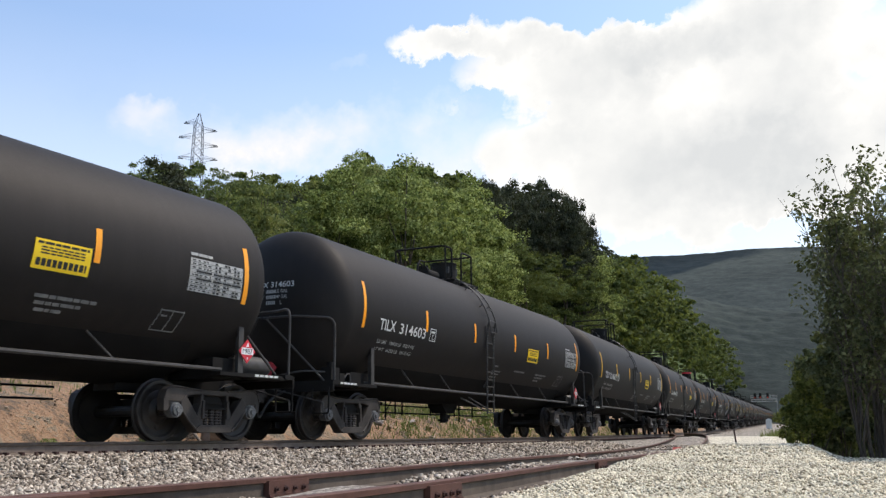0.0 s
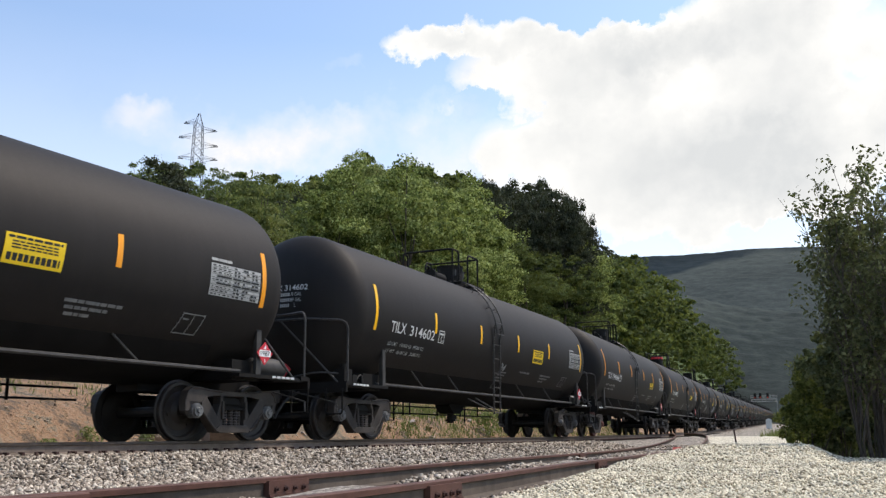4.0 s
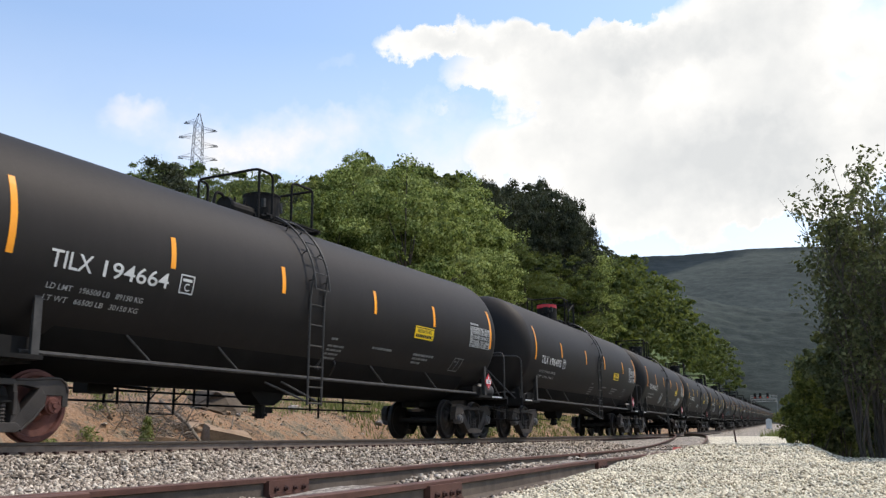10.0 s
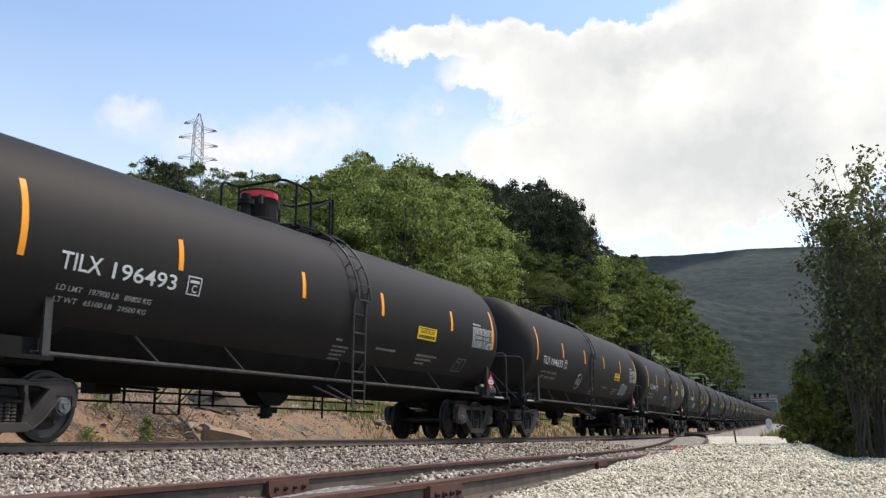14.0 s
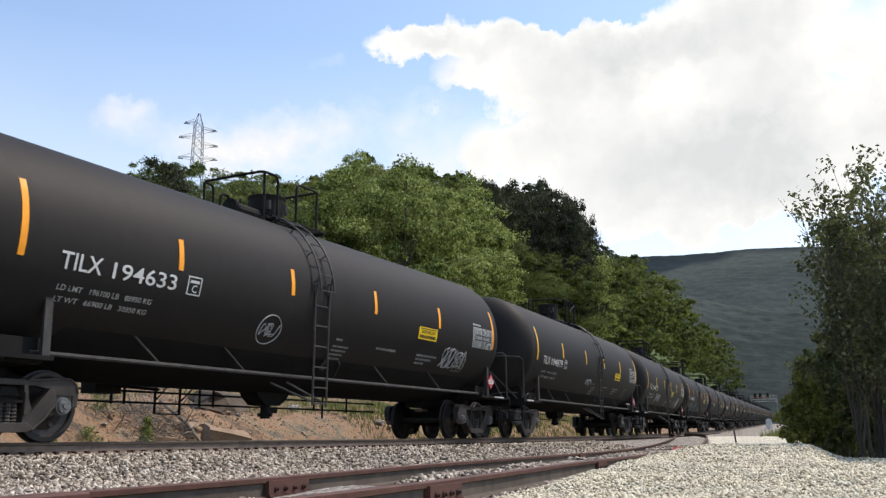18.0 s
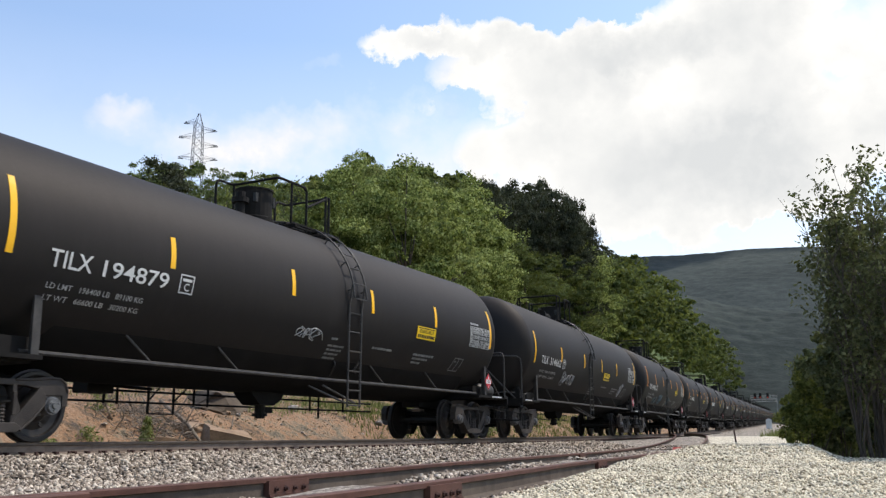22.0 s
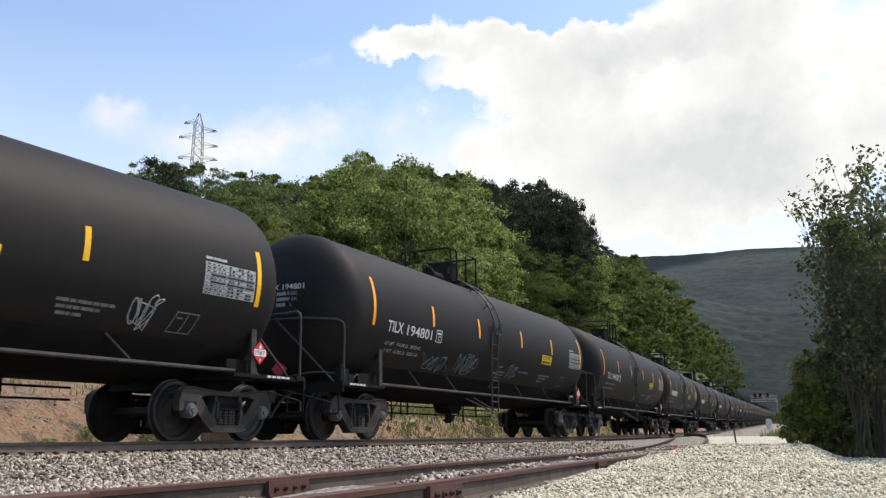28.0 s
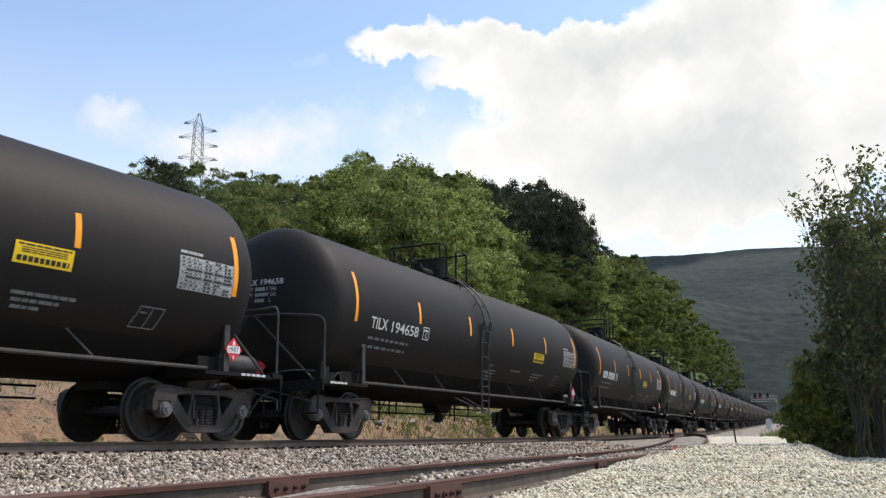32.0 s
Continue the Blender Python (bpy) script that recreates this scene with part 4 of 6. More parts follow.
def main_track_pieces():
    """Ties under the main line and the anchors at its near rail's foot."""
    tie = bmesh.new()
    box(tie, (0, 0, -0.265), (2.59, 0.23, 0.17))
    bmesh.ops.bevel(tie, geom=tie.edges[:], offset=0.012, segments=1)
    tie_me = bpy.data.meshes.new("tie")
    tie.to_mesh(tie_me)
    tie.free()
    tie_me.materials.append(TIE_WOOD)
    for i in range(170):
        s = 4.0 + 0.53 * i
        th = float(np.interp(s, GRID, _th))
        ob = new("tie", tie_me)
        ob.parent = MAIN
        ob.matrix_basis = Matrix.Translation(on_line(s)) @ Matrix.Rotation(th, 4, "Z")
    clip = bmesh.new()
    box(clip, (0.045, 0, -0.150), (0.12, 0.035, 0.045))
    box(clip, (0.085, 0, -0.17), (0.03, 0.05, 0.05))
    clip_me = bpy.data.meshes.new("rail_anchor")
    clip.to_mesh(clip_me)
    clip.free()
    clip_me.materials.append(RUST_DARK)
    plate = bmesh.new()
    box(plate, (0, 0, -0.177), (0.36, 0.19, 0.018))
    for sx in (-0.09, 0.09):
        box(plate, (sx, 0.05, -0.150), (0.03, 0.03, 0.05))
    plate_me = bpy.data.meshes.new("tie_plate")
    plate.to_mesh(plate_me)
    plate.free()
    plate_me.materials.append(RUST_DARK)
    for i in range(90):
        s = 4.0 + 0.53 * i
        th = float(np.interp(s, GRID, _th))
        for lat in (-0.7525, 0.7525):
            ob = new("tie_plate", plate_me)
            ob.parent = MAIN
            ob.matrix_basis = Matrix.Translation(on_line(s, lat)) @ Matrix.Rotation(th, 4, "Z")
        for ds in (-0.15, 0.15):
            ob = new("rail_anchor", clip_me)
            ob.parent = MAIN
            ob.matrix_basis = Matrix.Translation(on_line(s + ds, 0.7525)) @ Matrix.Rotation(th, 4, "Z")


main_track_pieces()


def joint_bar(y, lat, side, length=0.62):
    """A bolted bar that joins two rails of the siding."""
    (p, sv), = siding_stations(lat, y, y + 0.4, 1.0)
    along = Vector((-sv.y, sv.x, 0))
    m = Matrix((sv, along, Vector((0, 0, 1)))).transposed().to_4x4()
    m.translation = p
    bm = bmesh.new()
    box(bm, (0.034 * side, 0, -0.080), (0.048, length, 0.105))
    box(bm, (0.045 * side, 0, -0.138), (0.05, length, 0.022))
    bmesh.ops.bevel(bm, geom=bm.edges[:], offset=0.005, segments=1)
    bar = part("joint_bar", bm, RUST, SIDING, "red-brown rusty joint bar")
    bar.matrix_basis = m
    for k in range(4):
        bm = bmesh.new()
        o = (k - 1.5) * length / 4.4
        rod(bm, (0.03 * side, o, -0.092), (0.072 * side, o, -0.092), 0.021, 6)
        rod(bm, (0.07 * side, o, -0.092), (0.092 * side, o, -0.092), 0.012, 6)
        part("bolt", bm, RUST_DARK, bar)


for y, lat, side in ((5.77, -0.7525, 1), (5.33, 0.7525, 1), (17.3, -0.7525, 1), (11.2, 0.7525, 1), (31.0, -0.7525, 1)):
    joint_bar(y, lat, side)
# a short length of rail lying beside the siding's far rail
loose = rail_mesh("loose_rail", siding_stations(-0.56, -0.4, 3.6, 0.95), SIDING_WEB, RUST)
loose.location = (0, 0, 0.004)
tagged(loose, "rusty length of rail lying beside the siding", "rail")


def switch_gear():
    red = worn("faded_red_paint", (0.30, 0.045, 0.035), (0.46, 0.09, 0.07), 8.0, 0.6, bump=0.1)
    ob = thing("derail", "faded red painted derail block beside the rail", "derail")
    bm = bmesh.new()
    prism(bm, [(-0.30, 0.0), (0.30, 0.0), (0.24, 0.12), (-0.10, 0.16), (-0.26, 0.07)], -0.11, 0.11)
    part("casting", fix(bm), red, ob)
    bm = bmesh.new()
    box(bm, (0.05, 0.2, 0.01), (0.5, 0.22, 0.05))
    part("base_plate", bm, RUST_DARK, ob)
    y = 25.5
    ob.matrix_basis = pose(float(siding_x(y)) + 0.40, y, float(siding_z(y)) - 0.15, 0, 0, 100)
    ob = thing("switch_machine", "low dark switch machine beside the main track", "switch machine")
    bm = bmesh.new()
    box(bm, (0, 0, 0.16), (0.5, 1.1, 0.24))
    bmesh.ops.bevel(bm, geom=bm.edges[:], offset=0.03, segments=2)
    part("housing", bm, FRAME_BLACK, ob)
    bm = bmesh.new()
    rod(bm, (-0.2, 0.1, 0.12), (-1.3, 0.1, 0.12), 0.03, 6)
    part("throw_rod", bm, RUST_DARK, ob)
    bm = bmesh.new()
    box(bm, (-0.3, 0, 0.03), (2.2, 0.8, 0.08))
    part("head_tie", bm, TIE_WOOD, ob)
    x, y = from_bearing(1279, 44.0)
    ob.matrix_basis = pose(x, y, float(ground_z(x, y)), 0, 0, 14)
    ob = thing("marker_stake", "thin rusty marker stake in the gravel", "stake")
    bm = bmesh.new()
    rod(bm, (0, 0, -0.2), (-0.06, 0.0, 0.42), 0.022, 6)
    part("stake", bm, RUST_DARK, ob)
    x, y = from_bearing(1296, 26.0)
    ob.location = (x, y, float(ground_z(x, y)))


switch_gear()


# ---- the cut bank under the wooded slope ----
ROCK = worn("tan_sandstone", (0.20, 0.135, 0.09), (0.42, 0.30, 0.205), 2.2, 0.85, bump=0.6, grain=14, dist=0.03)
ROCK_PALE = worn("pale_rubble", (0.28, 0.24, 0.20), (0.52, 0.47, 0.41), 3.0, 0.85, bump=0.6, grain=16, dist=0.03)
ROCK_GREY = worn("grey_bank_rock", (0.060, 0.046, 0.034), (0.150, 0.118, 0.088), 2.4, 0.9, bump=0.7, grain=10, dist=0.05)
TWIG = worn("bleached_twig", (0.13, 0.105, 0.082), (0.31, 0.265, 0.215), 6.0, 0.85, bump=0.2)


def rock_mesh(seed, material, block=False):
    rng = np.random.default_rng(seed)
    bm = bmesh.new()
    if block:
        bmesh.ops.create_cube(bm, size=1.0)
        bmesh.ops.subdivide_edges(bm, edges=bm.edges[:], cuts=1, use_grid_fill=True)
        amp = 0.06
    else:
        bmesh.ops.create_icosphere(bm, subdivisions=2, radius=0.5)
        amp = 0.11
    for v in bm.verts:
        v.co += Vector(rng.normal(size=3) * amp * (0.6 if block else 1.0))
    if not block:
        for _ in range(4):
            nrm = Vector(rng.normal(size=3)).normalized()
            bmesh.ops.bisect_plane(bm, geom=bm.verts[:] + bm.edges[:] + bm.faces[:], plane_co=nrm * 0.33, plane_no=nrm, clear_outer=True)
            bmesh.ops.holes_fill(bm, edges=[e for e in bm.edges if e.is_boundary], sides=0)
    me = bpy.data.meshes.new("rock")
    bm.to_mesh(me)
    bm.free()
    me.materials.append(material)
    return me


def put_rock(me, s, lat, size, turn, tilt, sink, label, group="rocks on the cut bank", name="rock"):
    p = on_line(s, lat)
    ob = new(name, me)
    ob.matrix_basis = Matrix.Translation((p.x, p.y, float(ground_z(p.x, p.y)) + size[2] * 0.5 - sink)) @ Euler((radians(tilt), radians(tilt * 0.6), radians(turn))).to_matrix().to_4x4() @ Matrix.Diagonal((*size, 1))
    return tagged(ob, label, "rock", group)


def cut_bank():
    rng = np.random.default_rng(71)
    tan = [rock_mesh(80 + i, ROCK) for i in range(4)]
    pale = [rock_mesh(90 + i, ROCK_PALE) for i in range(3)]
    slab = [rock_mesh(96 + i, ROCK, True) for i in range(2)]
    put_rock(slab[0], 16.75, -3.75, (1.0, 0.72, 0.66), 62, 16, 0.12, "large tan stone block lying at the foot of the bank")
    put_rock(slab[1], 15.3, -3.55, (0.42, 0.36, 0.34), 15, -5, 0.06, "pale tan stone block beside the ballast")
    put_rock(slab[0], 14.9, -4.1, (0.60, 0.40, 0.25), 70, 6, 0.05, "flat tan stone slab on the bank")
    put_rock(slab[1], 16.4, -4.7, (0.75, 0.45, 0.22), 20, 14, 0.03, "flat reddish stone slab on the bank")
    ledge = rock_mesh(99, ROCK_GREY)
    put_rock(ledge, 19.6, -6.2, (2.8, 1.5, 0.95), 98, 4, 0.50, "broad grey rock ledge jutting from the bank")
    for _ in range(260):
        s = rng.uniform(8, 46)
        if 10 < s < 13.6 and rng.random() < 0.8:
            continue
        lat = -rng.uniform(3.0, 7.2)
        k = rng.choice([0.07, 0.10, 0.14, 0.2, 0.3], p=[0.35, 0.3, 0.2, 0.1, 0.05])
        kind = pale if rng.random() < 0.45 else tan
        put_rock(kind[rng.integers(len(kind))], s, lat, (k * rng.uniform(0.8, 1.5), k, k * rng.uniform(0.5, 0.9)), rng.uniform(0, 360), rng.uniform(-15, 15), k * 0.15,
                 "pale broken stone on the bank" if kind is pale else "tan broken stone on the bank")
    # heap of dead roots and branches
    bm = bmesh.new()
    for _ in range(330):
        s, lat = rng.normal(15.3, 0.75), -rng.uniform(3.9, 5.8)
        p = on_line(s, lat)
        p.z = float(ground_z(p.x, p.y)) + rng.uniform(-0.05, 0.25)
        d = Vector((rng.normal() * 0.5, rng.normal() * 0.5, rng.normal() * 0.28 + 0.12)).normalized() * rng.uniform(0.3, 1.0)
        q = p + d * 0.5 + Vector((rng.normal() * 0.07, rng.normal() * 0.07, rng.normal() * 0.05))
        r0 = rng.choice([0.006, 0.010, 0.016, 0.026], p=[0.45, 0.35, 0.15, 0.05])
        rod(bm, p, q, r0, 5, r0 * 0.8)
        rod(bm, q, p + d, r0 * 0.8, 5, r0 * 0.3)
    me = bpy.data.meshes.new("brush_heap")
    bm.to_mesh(me)
    bm.free()
    me.materials.append(TWIG)
    tagged(new("brush_heap", me), "heap of dead roots and bleached branches on the bank", "brush heap", kind="stuff")
    logs = thing("fallen_log", "bleached fallen log leaning down the bank", "log")
    bm = bmesh.new()
    a, b = on_line(16.4, -5.6), on_line(15.9, -3.5)
    a.z, b.z = float(ground_z(a.x, a.y)) + 0.25, float(ground_z(b.x, b.y)) + 0.06
    m = a.lerp(b, 0.5) + Vector((0.05, 0.1, 0.04))
    rod(bm, a, m, 0.05, 8, 0.045)
    rod(bm, m, b, 0.045, 8, 0.03)
    part("trunk", bm, TWIG, logs)
    # weeds
    for s, lat, h, w, n, leaf, label in ((13.85, -3.45, 0.85, 0.24, 620, LEAF_WEED, "tall pale green weed beside the ballast"), (13.0, -4.3, 0.32, 0.35, 160, LEAF_WEED, "low green weed on the bank"),
                                         (11.4, -3.6, 0.35, 0.40, 200, LEAF_WEED, "low green weed beside the ballast"), (14.4, -5.6, 0.5, 0.5, 200, LEAF_WEED, "green weed on top of the bank"),
                                         (27.5, -4.3, 0.5, 0.6, 260, LEAF_WEED, "green weed clump beside the ballast"), (31.0, -4.0, 0.7, 0.8, 300, LEAF_WEED, "tall weed clump beside the ballast"),
                                         (36.0, -4.4, 1.0, 1.0, 400, LEAF_WEED, "yellow-green bush beside the ballast"), (42.0, -4.6, 1.2, 1.2, 420, LEAF_WEED, "yellow-green bush beside the ballast")):
        ob = thing("weed", label, "weed", "weeds on the bank")
        t = rng.random(n)
        ang = rng.uniform(0, 6.28, n)
        rad = w * (1 - 0.7 * t) * np.sqrt(rng.random(n))
        c = np.stack([rad * np.cos(ang), rad * np.sin(ang), h * t], 1)
        nr = np.stack([np.cos(ang), np.sin(ang), np.full(n, 0.6)], 1)
        v, f = leaves(rng, c, nr, 0.016 if h < 0.9 else 0.030, 3.0)
        array_object("foliage", v, f, leaf, ob)
        bm = bmesh.new()
        for _ in range(4):
            rod(bm, (rng.normal() * 0.03, rng.normal() * 0.03, -0.05), (rng.normal() * w * 0.3, rng.normal() * w * 0.3, h * 0.9), 0.010, 5, 0.004)
        part("stalk", bm, LEAF_WEED, ob)
        p = on_line(s, lat)
        ob.location = (p.x, p.y, float(ground_z(p.x, p.y)))


cut_bank()


def grass_strip(name, label, n, s0, s1, l0, l1, h, seed, leaf):
    """Blades of rough grass along a strip beside the line."""
    rng = np.random.default_rng(seed)
    s, lat = rng.uniform(s0, s1, n), rng.uniform(l0, l1, n)
    px, py, th = np.interp(s, GRID, _lx), np.interp(s, GRID, _ly), np.interp(s, GRID, _th)
    x, y = px + lat * np.cos(th), py + lat * np.sin(th)
    z = ground_z(x, y)
    hh = h * rng.uniform(0.4, 1.2, n)
    a = rng.uniform(0, 6.28, n)
    w = 0.012 + 0.02 * hh
    base = np.stack([x, y, z], 1)
    side = np.stack([np.cos(a), np.sin(a), 0 * a], 1) * w[:, None]
    lean = np.stack([rng.normal(size=n) * 0.3 * hh, rng.normal(size=n) * 0.3 * hh, hh], 1)
    v = np.stack([base - side, base + side, base + lean + side * 0.2, base + lean - side * 0.2], 1).reshape(-1, 3)
    ob = fast_mesh(name, v, np.arange(4 * n).reshape(n, 4), leaf)
    return tagged(ob, label, "grass", kind="stuff")


STRAW = leaf_material("dry_straw", (0.10, 0.075, 0.045), (0.24, 0.19, 0.115), (0.42, 0.35, 0.23), 0.2)
grass_strip("dead_grass", "dry straw-coloured grass scattered over the bank", 2200, 7, 44, -7.2, -3.6, 0.06, 84, STRAW)
grass_strip("grass", "low green growth on the bank's shoulder", 2600, 20, 44, -8.5, -5.6, 0.20, 85, LEAF_WEED)
grass_strip("grass", "rough green grass on the bank beyond the rails", 8000, 25, 75, -8.0, -3.6, 0.30, 81, LEAF_OLIVE)
grass_strip("grass", "rough grass at the top of the bank", 7000, 4, 60, -12.5, -7.2, 0.16, 82, LEAF_OLIVE)
grass_strip("grass", "dry grass on the falling ground beside the trees", 7000, 55, 150, 6.0, 14.0, 0.45, 83, LEAF_OLIVE)


# ---- far signals ----
def signal_bridge():
    steel = worn("aluminium_paint", (0.26, 0.27, 0.28), (0.42, 0.43, 0.44), 1.5, 0.5, 0.3, bump=0.0)
    lamp = Mat("red_signal_lens")
    lamp.set(Base_Color=(0.6, 0.03, 0.02), Roughness=0.3, Emission_Color=(1.0, 0.08, 0.04, 1.0), Emission_Strength=0.6)
    ob = thing("signal_bridge", "grey steel signal bridge over the far track", "signal bridge")
    for y in (-3.8, 3.8):
        bm = bmesh.new()
        for dx in (-0.4, 0.4):
            rod(bm, (dx, y, -0.6), (dx, y, 7.6), 0.10, 6)
        for k in range(6):
            rod(bm, (-0.4, y, 0.3 + k * 1.2), (0.4, y, 1.5 + k * 1.2), 0.05, 4)
        part("post", bm, steel, ob)
    bm = bmesh.new()
    for dx in (-0.4, 0.4):
        for z in (6.8, 7.6):
            rod(bm, (dx, -4.0, z), (dx, 4.0, z), 0.08, 5)
        for k in range(8):
            rod(bm, (dx, -4 + k, 6.8 if k % 2 else 7.6), (dx, -3 + k, 7.6 if k % 2 else 6.8), 0.05, 4)
    part("girder", bm, steel, ob)
    bm = bmesh.new()
    for z in (8.2, 8.7):
        rod(bm, (-0.6, -4.0, z), (-0.6, 4.0, z), 0.05, 5)
    for k in range(9):
        rod(bm, (-0.6, -4 + k, 7.6), (-0.6, -4 + k, 8.7), 0.04, 4)
    part("walkway_railing", bm, steel, ob)
    for y in (-1.2, 1.0, 2.6):
        bm = bmesh.new()
        box(bm, (-0.8, y, 8.6), (0.14, 0.7, 1.6))
        head = part("signal_head", bm, FRAME_BLACK, ob, "black signal head")
        bm = bmesh.new()
        rod(bm, (-0.88, y, 8.1), (-0.96, y, 8.1), 0.13, 10)
        part("red_lens", bm, lamp.mat, head, "lit red signal lens")
    s = 300
    th = float(np.interp(s, GRID, _th))
    ob.matrix_basis = Matrix.Translation(on_line(s)) @ Matrix.Rotation(th + math.pi / 2, 4, "Z")
    box_white = worn("white_cabinet_paint", (0.62, 0.62, 0.60), (0.78, 0.78, 0.76), 2.0, 0.5, bump=0.0)
    cab = thing("signal_cabinet", "white metal signal cabinet beside the far track", "cabinet")
    bm = bmesh.new()
    box(bm, (0, 0, 0.85), (1.0, 1.0, 1.7))
    prism(bm, [(-0.58, 1.7), (0.58, 1.7), (0.0, 1.95)], -0.58, 0.58)
    part("cabinet_body", fix(bm), box_white, cab)
    bm = bmesh.new()
    box(bm, (0, -0.51, 0.85), (0.8, 0.02, 1.4))
    part("cabinet_door", bm, box_white, cab)
    p = on_line(172, 3.9)
    cab.matrix_basis = pose(p.x, p.y, float(ground_z(p.x, p.y)) - 0.05, 0, 0, 10)


signal_bridge()


# ---- tank cars ----
PITCH_LEN, TRUCK_AT, AXLE_AT, WHEEL_R = 18.06, 7.05, 0.875, 0.483
TANK_R, TANK_Z, SHELL, HEAD = 1.62, 2.70, 7.58, 0.76
TANK_MID = -0.26


def side_point(x, ang, out=0.0):
    """A point on the tank's camera side: ang above the level of its axis."""
    r = TANK_R + out
    return Vector((x, -r * math.cos(ang), TANK_Z + r * math.sin(ang)))


def ang_of(z):
    return math.asin((z - TANK_Z) / TANK_R)


def band(bm, x0, x1, a0, a1, out=0.006, n=8):
    """A strip that follows the tank's round side."""
    rows = []
    for i in range(n + 1):
        a = a0 + (a1 - a0) * i / n
        rows.append([bm.verts.new(side_point(x, a, o)) for x, o in ((x0, 0.001), (x0, out), (x1, out), (x1, 0.001))])
    for p, q in zip(rows, rows[1:]):
        for k in range(3):
            bm.faces.new((p[k], p[k + 1], q[k + 1], q[k]))
    bm.faces.new(rows[0])
    bm.faces.new(rows[-1][::-1])


def lettering(body, width, height):
    """The faces of a line of letters, centred, scaled to the given size."""
    cu = bpy.data.curves.new("letters", "FONT")
    cu.body = body
    cu.offset = 0.008
    cu.resolution_u = 3
    tmp = new("letters", cu)
    dg = bpy.context.evaluated_depsgraph_get()
    me = tmp.evaluated_get(dg).to_mesh()
    vs = np.array([v.co[:] for v in me.vertices])
    fs = [tuple(p.vertices) for p in me.polygons]
    lo, hi = vs.min(0), vs.max(0)
    vs = (vs - (lo + hi) / 2) / np.maximum(hi - lo, 1e-6) * np.array([width, height, 1.0])
    tmp.evaluated_get(dg).to_mesh_clear()
    bpy.data.objects.remove(tmp)
    bpy.data.curves.remove(cu)
    return vs, fs


def on_side(vs, x, ang, out=0.012):
    """Lays flat letters on the tank's camera side, bent to its curve."""
    return [tuple(side_point(x + v[0], ang + v[1] / TANK_R, out)) for v in vs]


def head_point(y, z):
    """A point just before the tank's leading head."""
    r2 = min((y * y + (z - TANK_Z) ** 2) / TANK_R ** 2, 0.98)
    return TANK_MID - SHELL - HEAD * math.sqrt(1 - r2) - 0.006, y, z


def letter_part(name, body, width, height, x, z, material, parent, label=""):
    vs, fs = lettering(body, width, height)
    ob = mesh_object(name, on_side(vs, x, ang_of(z)), fs, material)
    ob.parent = parent
    if label:
        ob["label"] = label
    return ob


